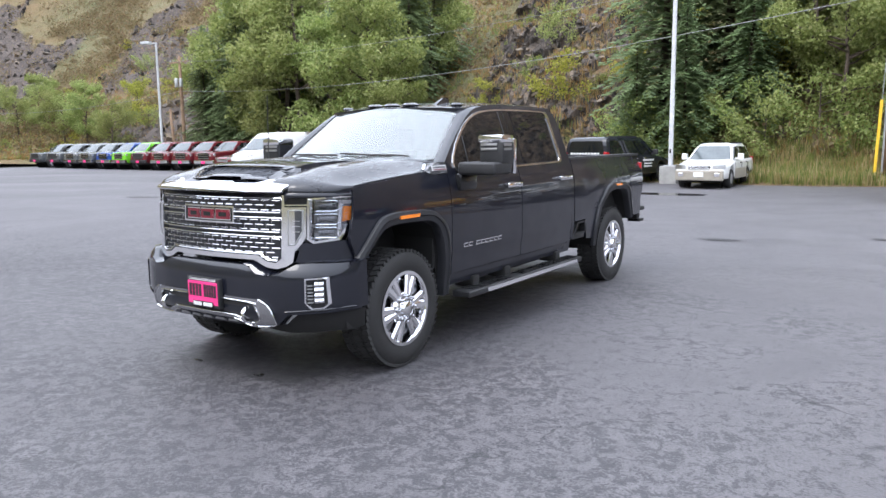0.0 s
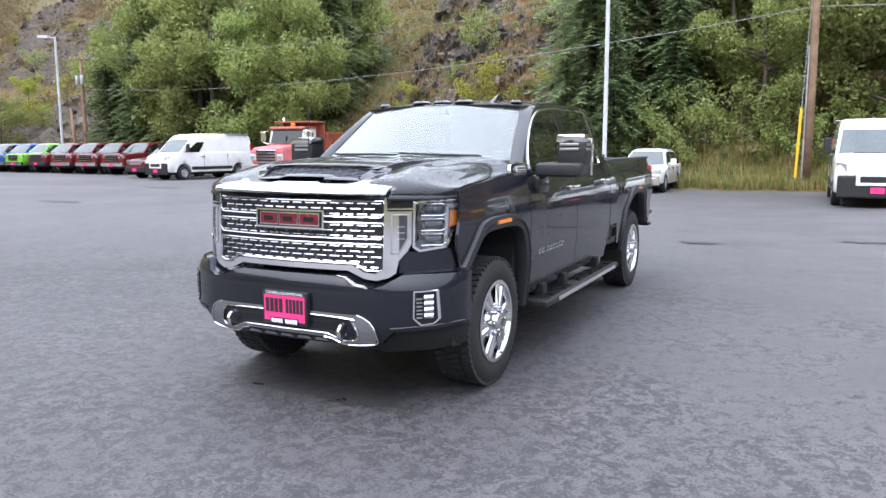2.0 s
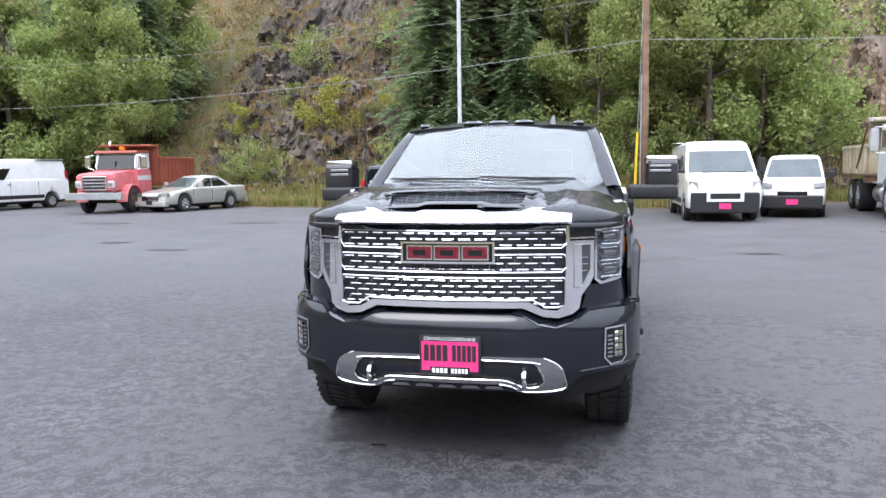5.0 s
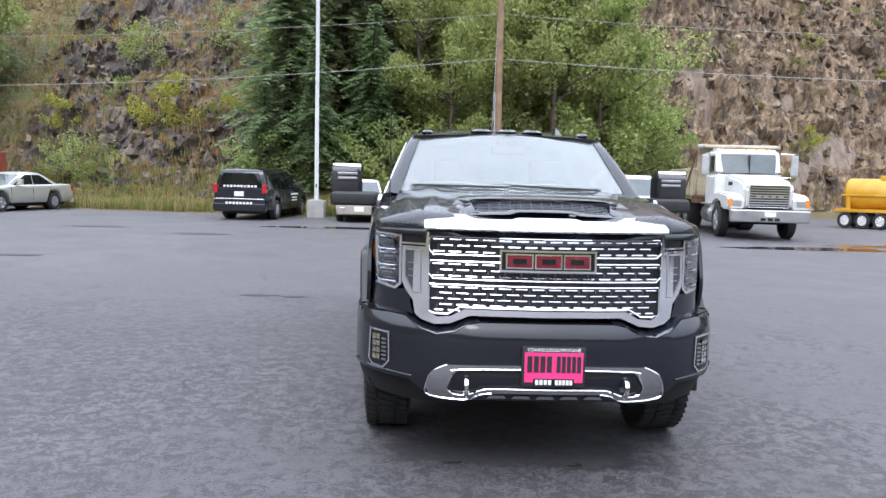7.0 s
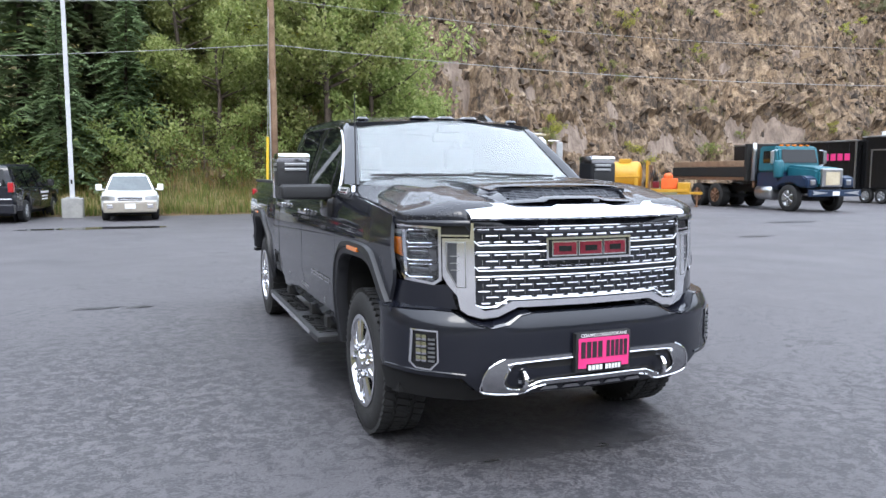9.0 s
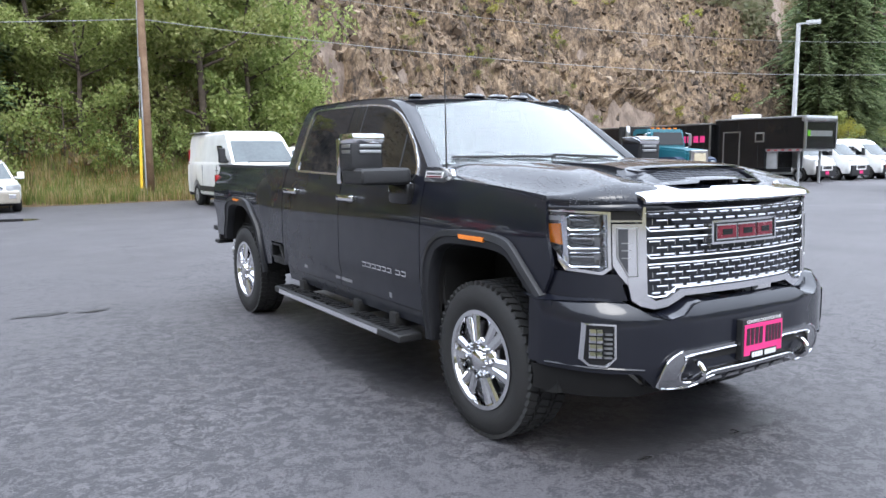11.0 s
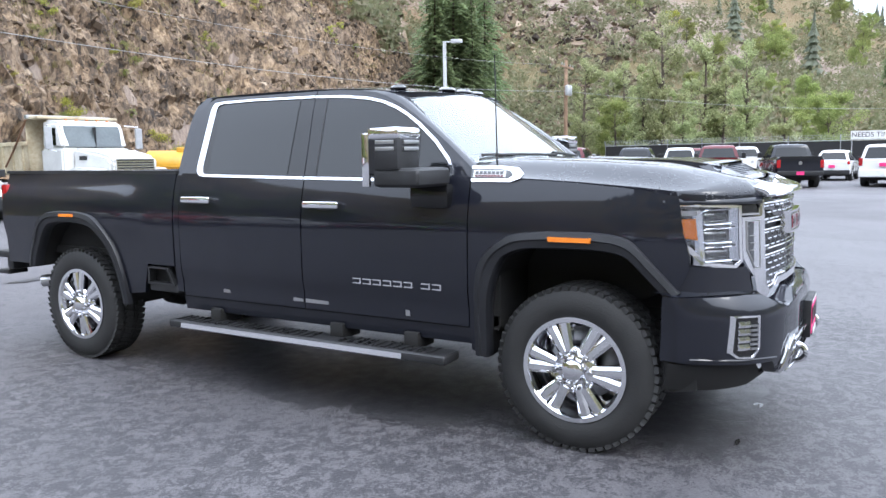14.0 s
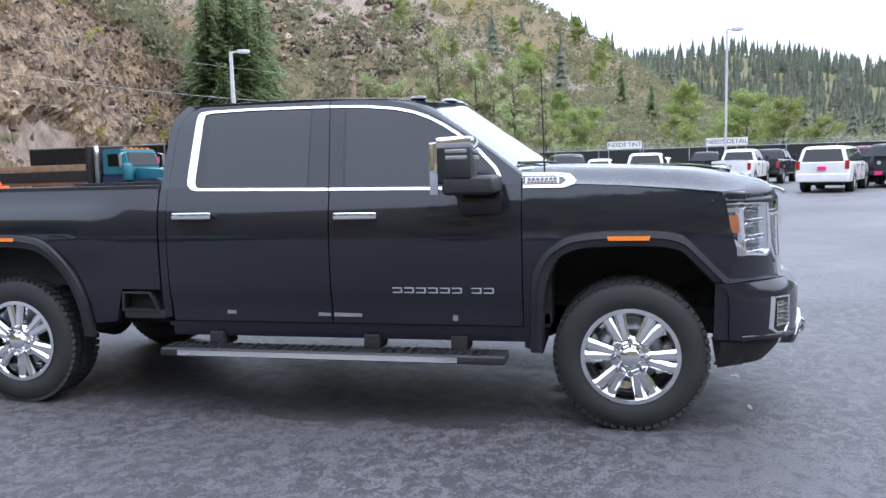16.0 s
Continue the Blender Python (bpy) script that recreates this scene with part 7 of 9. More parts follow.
class Cab:
    """Upper cabin: belt outline (y0..y1, half width wb) rising to the roof outline (t0..t1, wt)."""

    def __init__(c, y0, y1, t0, t1, wb, wt, zb, zt):
        c.y0, c.y1, c.t0, c.t1, c.wb, c.wt, c.zb, c.zt = y0, y1, t0, t1, wb, wt, zb, zt

    def side(c, s, u, v, off=0.0):
        y = (c.y0 + (c.y1 - c.y0) * u) * (1 - v) + (c.t0 + (c.t1 - c.t0) * u) * v
        return (s * (c.wb + (c.wt - c.wb) * v + off), y, c.zb + (c.zt - c.zb) * v)

    def end(c, front, u, v, off=0.0):
        a, b = (c.y0, c.t0) if front else (c.y1, c.t1)
        bow = 0.06 * u * u * (1 if front else -1)
        return (u * (c.wb + (c.wt - c.wb) * v), a + (b - a) * v + bow + (-off if front else off), c.zb + (c.zt - c.zb) * v + 0.4 * off)

    def shell(c, crown=0.05):
        st = []
        for v in (0, 0.25, 0.5, 0.75, 0.9, 0.97, 1.0):
            inset = 0.0 if v < 0.9 else (0.02 if v < 0.95 else (0.05 if v < 0.99 else 0.12))
            ring = []
            for k in range(9):
                u = -1 + k / 4
                p = Vector(c.end(True, u * 0.97, v))
                ring.append(p)
            for k in range(9):
                u = 1 - k / 4
                p = Vector(c.end(False, u * 0.97, v))
                ring.append(p)
            mid = sum(ring, Vector()) / len(ring)
            ring = [p + (mid - p) * Vector((1, 1, 0)).length * 0 + Vector(((mid.x - p.x) * inset, (mid.y - p.y) * inset, (0.02 if v == 1.0 else 0))) for p in ring]
            st.append(ring)
        st.append([Vector((p.x * 0.5, mid.y + (p.y - mid.y) * 0.6, p.z + crown * 0.6)) for p in st[-1]])
        return loft(bmesh.new(), st)

    def pane(c, s, u0, u1, v0, v1, off=0.008, lean0=0.0, lean1=0.0):
        bm = bmesh.new()
        ps = [c.side(s, u0, v0, off), c.side(s, u1, v0, off), c.side(s, u1 + lean1, v1, off), c.side(s, u0 + lean0, v1, off)]
        qs = [c.side(s, u0, v0, off - 0.02), c.side(s, u1, v0, off - 0.02), c.side(s, u1 + lean1, v1, off - 0.02), c.side(s, u0 + lean0, v1, off - 0.02)]
        a, b = [bm.verts.new(p) for p in ps], [bm.verts.new(p) for p in qs]
        bm.faces.new(a), bm.faces.new(b[::-1])
        for i in range(4):
            bm.faces.new((a[i], a[(i + 1) % 4], b[(i + 1) % 4], b[i]))
        return bm

    def screen(c, front, v0=0.06, v1=0.9, u=0.9):
        return panel([(-u, v0), (u, v0), (u * 0.97, v1), (-u * 0.97, v1)], lambda a, b, d: c.end(front, a, b, 0.012 - d), 0.25, 0, 0.02)


def small_wheel(t, s, y, r, w, off, style="satin"):
    m = Matrix.Translation((s * (off - w / 2), y, r)) @ Matrix.Diagonal((s, 1, 1, 1))
    h, rim = w / 2, r * 0.62
    tyre = part("tyre", lathe(bmesh.new(), [(rim, -h), (r * 0.9, -h), (r, -h + 0.04), (r, h - 0.04), (r * 0.9, h), (rim, h - 0.005), (rim, -h)], 26, m), M["rubber"], t, "", True)
    tyre.data.set_sharp_from_angle(angle=0.7)
    bm = bmesh.new()
    lathe(bm, [(rim, h - 0.02), (rim * 0.93, h - 0.01), (rim * 0.88, h - 0.05), (0.02, h - 0.06)], 26, m)
    for k in range(6):
        q = m @ Matrix.Rotation(math.pi * 2 * k / 6, 4, "X")
        bmesh.ops.create_cube(bm, size=1, matrix=q @ Matrix.Translation((h - 0.025, 0, rim * 0.5)) @ Matrix.Diagonal((0.025, rim * 0.24, rim * 0.86, 1)))
    lathe(bm, [(rim * 0.28, h - 0.03), (rim * 0.26, h), (0, h + 0.005)], 14, m)
    part("rim", bm, M[style], tyre, "", True)
    return tyre


def at_front(bm_rows, t, name, mat, label=""):
    bm = bmesh.new()
    for r in bm_rows:
        box(bm, *r[:6], r[6] if len(r) > 6 else 0.01)
    return part(name, bm, M[mat], t, label)




def car(kind, paint, label, category, group="parked cars"):
    """One parked vehicle of a kind, with its body, glass, lamps, mirrors and wheels as parts."""
    S = CAR[kind]
    L, W = S["L"], S["W"]
    hw = W / 2
    t = thing(S["name"], label, category, group)
    p0 = M[paint]
    nose = S.get("nose", 0.84)
    wide = [(-L / 2, hw * nose), (-L / 2 + 0.12, hw * (nose + 0.09)), (-L / 2 + 0.45, hw * 0.985), (-L / 2 + 0.9, hw), (L / 2 - 0.7, hw), (L / 2 - 0.15, hw * 0.97), (L / 2, hw * S.get("tail", 0.92))]
    ax = S["axles"]
    body = part("body", body_loft(L, W, S["top"], wide, S["sill"], ax, S["arch"], S.get("round", 0.07), S.get("lift", 0.12)), p0, t, "", True)
    body.data.set_sharp_from_angle(angle=0.9)
    c = Cab(*S["cab"])
    sh = part("cabin", c.shell(S.get("crown", 0.05)), M[S["roof"]] if "roof" in S else p0, t, "", True)
    sh.data.set_sharp_from_angle(angle=1.0)
    part("windscreen", c.screen(True, S.get("ws0", 0.08), S.get("ws1", 0.88)), M["sky_pale_glass"], t, "windscreen glass")
    if S.get("back", True):
        part("rear_window", c.screen(False, S.get("bw0", 0.12), S.get("bw1", 0.82), 0.82), M["tint"], t, "rear window glass")
    for s in (1, -1):
        for q in S["panes"]:
            part("side_window", c.pane(s, *q), M["tint"], t, "side window glass")
        for a in ax:
            small_wheel(t, s, a, S["r"], S.get("tw", 0.23), hw - 0.01, S.get("rimmat", "satin"))
            bm = bmesh.new()
            lathe(bm, [(S["arch"] * 0.98, 0), (0.02, 0.0)], 24, Matrix.Translation((s * (hw - 0.32), a, 0.36)))
            part("arch_liner", bm, M["dark"], t)
        yf, yr = -L / 2, L / 2
        z = S["lampz"]
        lx0, lx1 = hw * S.get("lx", 0.52), hw * 0.93
        lm = bmesh.new()
        lh = S.get("lamph", 0.07)
        panel([(lx0, z - lh), (lx1, z - lh), (lx1, z + lh), (lx0, z + 0.7 * lh)], lambda u, v, d: (s * u, yf + 0.42 * max(0, u / hw - 0.62) ** 1.6 * 1.7 - 0.012 + d + 0.12 * (v - z), v), 0.06, 0, 0.12, lm)
        part("headlamp", lm, M["satin"], t, "headlamp")
        tz0, tz1 = S.get("tailz", (0.8, 1.1))
        part("tail_lamp", boxes((s * hw * 0.80, s * hw * 0.95, yr - 0.16, yr + 0.012, tz0, tz1, 0.02)), M["red_lens"], t, "red tail lamp")
        mz = c.zb + 0.12
        my = c.y0 + (c.t0 - c.y0) * 0.3 + S.get("mirror_back", 0.22)
        part("door_mirror", boxes((s * (c.wb + 0.06), s * (c.wb + 0.26), my - 0.06, my + 0.06, mz - 0.09, mz + 0.13 + S.get("mirror_tall", 0), 0.035), (s * (c.wb - 0.03), s * (c.wb + 0.1), my - 0.03, my + 0.03, mz - 0.07, mz - 0.02)), M[S.get("mirror", "black_plastic")], t, "door mirror")
        for yy in S.get("handles", ()):
            part("door_handle", boxes((s * (hw - 0.005), s * (hw + 0.025), yy - 0.1, yy + 0.1, S["handlez"] - 0.018, S["handlez"] + 0.018, 0.008)), M[S.get("handle_mat", "black_plastic")], t)
        for yy in S.get("seams", ()):
            part("door_seam", boxes((s * (hw - 0.02), s * (hw + 0.0015), yy - 0.006, yy + 0.006, S["sill"] + 0.1, c.zb - 0.06)), M["dark"], t)
        if "cladding" in S:
            z0, z1, m2 = S["cladding"]
            y0, y1 = ax[0] + S["arch"] + 0.02, ax[1] - S["arch"] - 0.02
            part("side_cladding", boxes((s * (hw - 0.05), s * (hw + 0.012), y0, y1, z0, z1, 0.012)), M[m2], t)
    g0, g1, gw, gm = S["grille"]
    gr = at_front([(-hw * gw, hw * gw, -L / 2 - 0.02, -L / 2 + 0.1, g0, g1, 0.03)], t, "grille", gm, "front grille")
    for k in range(S.get("bars", 0)):
        z = g0 + (g1 - g0) * (k + 0.5) / S["bars"]
        part("grille_bar", boxes((-hw * gw * 0.96, hw * gw * 0.96, -L / 2 - 0.035, -L / 2, z - 0.018, z + 0.018, 0.006)), M[S.get("barmat", "chrome")], gr)
    b0, b1, bmname = S["bumper"]
    at_front([(-hw * 0.90, hw * 0.90, -L / 2 - 0.05, -L / 2 + 0.2, b0, b1, 0.05)], t, "front_bumper", bmname)
    rb0, rb1, rbm = S.get("rbumper", (S["bumper"][0], S["bumper"][1], S["bumper"][2]))
    at_front([(-hw * 0.95, hw * 0.95, L / 2 - 0.18, L / 2 + 0.06, rb0, rb1, 0.05)], t, "rear_bumper", rbm)
    for yy, sg in ((-L / 2 - 0.06, -1), (L / 2 + 0.0, 1)):
        zz = S.get("platez", (0.45, 0.8))[0 if sg < 0 else 1]
        part("dealer_plate", boxes((-0.16, 0.16, yy - 0.012 if sg < 0 else yy, yy + 0.02 if sg < 0 else yy + 0.075, zz - 0.08, zz + 0.08)), M[S.get("plate", "pink")], t, "pink dealer plate" if S.get("plate", "pink") == "pink" else "pale plate")
    if "bed" in S:
        y0, y1, zr = S["bed"]
        part("bed_recess", boxes((-hw * 0.84, hw * 0.84, y0 + 0.05, y1 - 0.1, zr - 0.35, zr + 0.03)), M["dark"], t, "open cargo bed")
        part("tailgate_badge", lathe(bmesh.new(), [(0, 0.004), (0.075, 0.004), (0.08, 0)], 16, pose(0, L / 2 + 0.001, zr - 0.27, 0, 0, 90)), M["satin"], t)
    for (kx0, kx1, ky0, ky1, kz0, kz1, mt, nm) in S.get("extra", ()):
        part(nm, boxes((kx0, kx1, ky0, ky1, kz0, kz1, 0.012)), M[mt], t)
    part("underbody", boxes((-hw * 0.72, hw * 0.72, -L / 2 + 0.35, L / 2 - 0.3, S["sill"] - 0.12, S["sill"] + 0.1)), M["dark"], t)
    return t


CAR = {
    "pickup": dict(name="parked_pickup", L=5.85, W=2.03, top=[(-2.93, 1.12), (-2.85, 1.22), (-2.4, 1.27), (-1.35, 1.33), (-1.2, 1.34), (0.95, 1.36), (1.0, 1.38), (2.93, 1.38)], sill=0.48, axles=(-1.95, 1.72), arch=0.53, r=0.41, tw=0.27,
                   cab=(-1.35, 1.0, -0.62, 0.82, 0.94, 0.74, 1.31, 1.93), panes=[(0.09, 0.47, 0.06, 0.86, 0.008, 0.14, 0.01), (0.51, 0.92, 0.06, 0.86, 0.008, 0.02, -0.02)], lampz=1.08, lx=0.56, tailz=(0.9, 1.25), handles=(-0.2, 0.75), handlez=1.16, seams=(-1.3, -0.1, 0.98),
                   grille=(0.78, 1.2, 0.5, "gloss_black"), bars=3, bumper=(0.5, 0.74, "chrome"), rbumper=(0.56, 0.76, "chrome"), bed=(1.02, 2.93, 1.38), platez=(0.6, 0.66), mirror_tall=0.06, lift=0.25),
    "pickup_dark": dict(name="parked_pickup", L=5.85, W=2.03, top=[(-2.93, 1.12), (-2.85, 1.22), (-2.4, 1.27), (-1.35, 1.33), (-1.2, 1.34), (0.95, 1.36), (1.0, 1.38), (2.93, 1.38)], sill=0.48, axles=(-1.95, 1.72), arch=0.53, r=0.41, tw=0.27,
                        cab=(-1.35, 1.0, -0.62, 0.82, 0.94, 0.74, 1.31, 1.93), panes=[(0.09, 0.47, 0.06, 0.86, 0.008, 0.14, 0.01), (0.51, 0.92, 0.06, 0.86, 0.008, 0.02, -0.02)], lampz=1.08, lx=0.56, tailz=(0.9, 1.25), handles=(-0.2, 0.75), handlez=1.16, seams=(-1.3, -0.1, 0.98),
                        grille=(0.78, 1.2, 0.6, "black_plastic"), bars=2, barmat="black_plastic", bumper=(0.5, 0.74, "black_plastic"), rbumper=(0.56, 0.76, "black_plastic"), bed=(1.02, 2.93, 1.38), platez=(0.6, 0.66), mirror_tall=0.06, lift=0.25),
    "suv": dict(name="parked_suv", L=4.65, W=1.86, top=[(-2.33, 0.88), (-2.2, 0.98), (-1.6, 1.05), (-1.0, 1.1), (2.2, 1.14), (2.33, 1.05)], sill=0.38, axles=(-1.42, 1.30), arch=0.44, r=0.36,
                cab=(-1.05, 2.22, -0.35, 1.85, 0.87, 0.66, 1.06, 1.66), panes=[(0.06, 0.36, 0.08, 0.86, 0.008, 0.1, 0.0), (0.39, 0.66, 0.08, 0.86), (0.69, 0.93, 0.10, 0.82, 0.008, 0.0, -0.05)], lampz=0.9, lx=0.5, tailz=(0.9, 1.1), handles=(-0.05, 0.85), handlez=1.0, seams=(-0.95, 0.1, 1.1),
                grille=(0.72, 0.9, 0.55, "chrome"), bars=0, bumper=(0.34, 0.6, "black_plastic"), cladding=(0.36, 0.5, "black_plastic")),
    "big_suv": dict(name="parked_suv", L=5.7, W=2.05, top=[(-2.85, 1.0), (-2.7, 1.12), (-1.5, 1.22), (2.7, 1.26), (2.85, 1.2)], sill=0.42, axles=(-1.8, 1.5), arch=0.5, r=0.4, tw=0.27, nose=0.88,
                    cab=(-1.5, 2.80, -0.75, 2.62, 0.96, 0.78, 1.2, 1.86), panes=[(0.07, 0.3, 0.08, 0.86, 0.008, 0.07, 0.0), (0.33, 0.57, 0.08, 0.86), (0.60, 0.96, 0.08, 0.86, 0.008, 0, 0.0)], lampz=1.02, tailz=(0.95, 1.3), handles=(-0.4, 0.7), handlez=1.08, seams=(-1.4, -0.2, 1.0),
                    grille=(0.75, 1.1, 0.55, "chrome"), bumper=(0.42, 0.7, "white_paint"), rbumper=(0.45, 0.78, "white_paint"), platez=(0.55, 1.0), bw0=0.1, bw1=0.86),
    "high_van": dict(name="cargo_van", L=5.41, W=2.05, top=[(-2.705, 0.98), (-2.66, 1.10), (-2.52, 1.20), (-2.2, 1.32), (-1.9, 1.41), (-1.25, 1.45), (2.65, 1.45), (2.705, 1.42)], sill=0.36, axles=(-1.76, 1.69), arch=0.43, r=0.345, tw=0.22, nose=0.88, tail=0.98,
                     cab=(-2.02, 2.69, -1.02, 2.63, 1.01, 0.89, 1.36, 2.31), panes=[(0.075, 0.245, 0.03, 0.56, 0.008, 0.06, 0.0)], ws0=0.02, ws1=0.70, back=False, lampz=1.05, lamph=0.12, lx=0.70, tailz=(1.0, 1.8), handles=(-0.62,), handlez=1.15, seams=(-0.55, 0.95), mirror_back=0.1, mirror_tall=0.2,
                     grille=(0.66, 0.80, 0.38, "gloss_black"), bars=1, barmat="satin", bumper=(0.26, 0.84, "black_plastic"), rbumper=(0.3, 0.6, "black_plastic"), cladding=(0.50, 0.66, "black_plastic"), platez=(0.46, 0.9), round=0.1, crown=0.05,
                     extra=[(-0.48, 0.48, -2.775, -2.66, 0.58, 0.655, "white_paint", "grille_sill"), (-0.50, -0.40, -2.775, -2.66, 0.58, 0.90, "white_paint", "grille_cheek"), (0.40, 0.50, -2.775, -2.66, 0.58, 0.90, "white_paint", "grille_cheek"), (-0.48, 0.48, -2.775, -2.66, 0.81, 0.90, "white_paint", "grille_brow"),
                            (-0.55, 0.10, -2.04, -2.0, 1.39, 1.42, "black_plastic", "wiper"), (0.12, 0.70, -2.04, -2.0, 1.39, 1.42, "black_plastic", "wiper"), (-0.95, 0.95, 0.95, 2.5, 2.325, 2.345, "white_paint", "roof_rib")]),
    "city_van": dict(name="small_van", L=4.75, W=1.83, top=[(-2.37, 0.8), (-2.25, 0.92), (-1.6, 1.08), (-1.15, 1.16), (2.3, 1.18), (2.37, 1.15)], sill=0.36, axles=(-1.5, 1.58), arch=0.41, r=0.33, nose=0.86, tail=0.97,
                     cab=(-1.25, 2.33, -0.55, 2.25, 0.89, 0.74, 1.14, 1.86), panes=[(0.06, 0.33, 0.05, 0.82, 0.008, 0.08, 0.0), (0.37, 0.52, 0.1, 0.8)], ws1=0.86, back=False, lampz=0.98, lx=0.6, tailz=(0.9, 1.5), handles=(-0.1, 0.6), handlez=1.0, seams=(-0.9, 0.15, 1.2), mirror_back=0.15,
                     grille=(0.66, 0.8, 0.45, "gloss_black"), bumper=(0.28, 0.68, "black_plastic"), cladding=(0.55, 0.65, "black_plastic"), platez=(0.48, 0.9)),
    "sedan": dict(name="parked_sedan", L=4.86, W=1.855, top=[(-2.43, 0.62), (-2.3, 0.76), (-1.7, 0.88), (-1.0, 0.98), (1.6, 1.02), (2.25, 1.02), (2.43, 0.95)], sill=0.3, axles=(-1.42, 1.32), arch=0.41, r=0.34,
                  cab=(-1.1, 1.75, -0.1, 0.95, 0.84, 0.58, 0.96, 1.44), panes=[(0.10, 0.46, 0.08, 0.86, 0.006, 0.14, 0.0), (0.49, 0.86, 0.08, 0.86, 0.006, 0.0, -0.06)], lampz=0.72, lx=0.48, tailz=(0.75, 0.95), handles=(-0.1, 0.85), handlez=0.86, seams=(-0.95, 0.15, 1.05), mirror="silver_paint", handle_mat="silver_paint",
                  grille=(0.46, 0.66, 0.5, "gloss_black"), bars=2, bumper=(0.24, 0.46, "silver_paint"), platez=(0.4, 0.7), plate="ink", nose=0.78),
    "wagon": dict(name="station_wagon", L=4.72, W=1.745, top=[(-2.36, 0.64), (-2.25, 0.76), (-1.6, 0.86), (-1.0, 0.93), (2.25, 0.97), (2.36, 0.85)], sill=0.32, axles=(-1.4, 1.25), arch=0.39, r=0.325,
                  cab=(-1.05, 2.2, -0.25, 1.85, 0.80, 0.58, 0.91, 1.48), panes=[(0.07, 0.35, 0.08, 0.84, 0.006, 0.11, 0.0), (0.38, 0.64, 0.08, 0.84), (0.67, 0.93, 0.08, 0.82, 0.006, 0.0, -0.04)], lampz=0.74, lx=0.5, tailz=(0.75, 1.0), handles=(-0.1, 0.8), handlez=0.84, seams=(-0.9, 0.1, 1.0), mirror="white_paint",
                  grille=(0.66, 0.78, 0.42, "black_plastic"), bars=2, bumper=(0.28, 0.62, "beige_clad"), cladding=(0.3, 0.66, "beige_clad"), platez=(0.48, 0.75), plate="white",
                  extra=[(-0.5, -0.46, -0.1, 1.7, 1.5, 1.54, "black_plastic", "roof_rail"), (0.46, 0.5, -0.1, 1.7, 1.5, 1.54, "black_plastic", "roof_rail"), (-0.68, -0.5, -2.42, -2.3, 0.42, 0.54, "chrome", "fog_lamp"), (0.5, 0.68, -2.42, -2.3, 0.42, 0.54, "chrome", "fog_lamp")]),
    "minivan": dict(name="minivan", L=5.15, W=2.0, top=[(-2.57, 0.75), (-2.4, 0.9), (-1.7, 1.02), (-1.2, 1.08), (2.45, 1.14), (2.57, 1.08)], sill=0.34, axles=(-1.65, 1.43), arch=0.43, r=0.345,
                    cab=(-1.35, 2.52, -0.4, 2.42, 0.95, 0.78, 1.06, 1.76), panes=[(0.07, 0.33, 0.06, 0.84, 0.006, 0.12, 0.0), (0.36, 0.62, 0.06, 0.84), (0.65, 0.94, 0.06, 0.84, 0.006, 0.0, -0.03)], lampz=0.86, lx=0.5, tailz=(0.95, 1.25), handles=(-0.2, 0.5), handlez=0.98, seams=(-1.1, 0.05, 1.15), handle_mat="chrome",
                    grille=(0.6, 0.8, 0.5, "chrome"), bumper=(0.3, 0.6, "black_paint"), platez=(0.5, 0.92), plate="white",
                    extra=[(-0.9, 0.9, 2.55, 2.585, 0.72, 0.76, "chrome", "tailgate_strip"), (-0.68, -0.64, -0.1, 2.0, 1.77, 1.81, "black_plastic", "roof_rail"), (0.64, 0.68, -0.1, 2.0, 1.77, 1.81, "black_plastic", "roof_rail")]),
}


def put(ob, x, y, rz, z=0.0):
    ob.matrix_basis = pose(x, y, z, 0, 0, rz)
    return ob


# the row along the foot of the slope
row = [(-54.4, 26.2, "pickup_dark", "grey_paint", "dark grey pickup parked in the row"), (-51.5, 25.9, "pickup_dark", "grey_paint", "dark grey pickup parked in the row"), (-48.7, 25.7, "pickup", "grey_paint", "grey pickup with a chrome grille parked in the row"), (-46.4, 25.5, "pickup", "grey_paint", "grey pickup with a chrome grille parked in the row"),
       (-43.9, 25.3, "pickup", "blue_paint", "bright blue pickup with a chrome grille"), (-41.7, 25.1, "pickup", "lime_paint", "lime green pickup with a chrome grille"), (-39.4, 25.0, "pickup_dark", "red_paint", "dark red pickup with a black grille"),
       (-37.0, 24.8, "pickup", "red_paint", "dark red pickup with a chrome grille"), (-34.6, 24.6, "pickup", "red_paint", "dark red pickup with a chrome grille"), (-32.2, 24.4, "pickup", "red_paint", "dark red pickup with a chrome grille")]
made = {}
for x, front, kind, paint, label in row:
    key = (kind, paint)
    x, front = 4.2 + (x - 4.2) * 1.09, -4.3 + (front + 4.3) * 1.09
    m = pose(x, front + 2.95, 0, 0, 0, rnd(-2, 2))
    if key in made:
        ob = copy_thing(made[key], m)
    else:
        ob = made[key] = car(kind, paint, label, "pickup truck", "pickups in the row")
        ob.matrix_basis = m
put(car("suv", "red_paint", "dark red compact suv with black trim", "suv"), -29.6, 26.2, -6)
VAN = put(car("high_van", "white_paint", "white high-roof cargo van with black bumpers", "van", "cargo vans"), -26.7, 25.5, -9)
put(car("sedan", "silver_paint", "champagne silver sedan parked on the asphalt", "car"), -16.6, 24.9, -14)
mv = put(car("minivan", "black_paint", "black minivan with white lettering bars, seen tail first", "minivan"), -6.55, 23.95, 172)
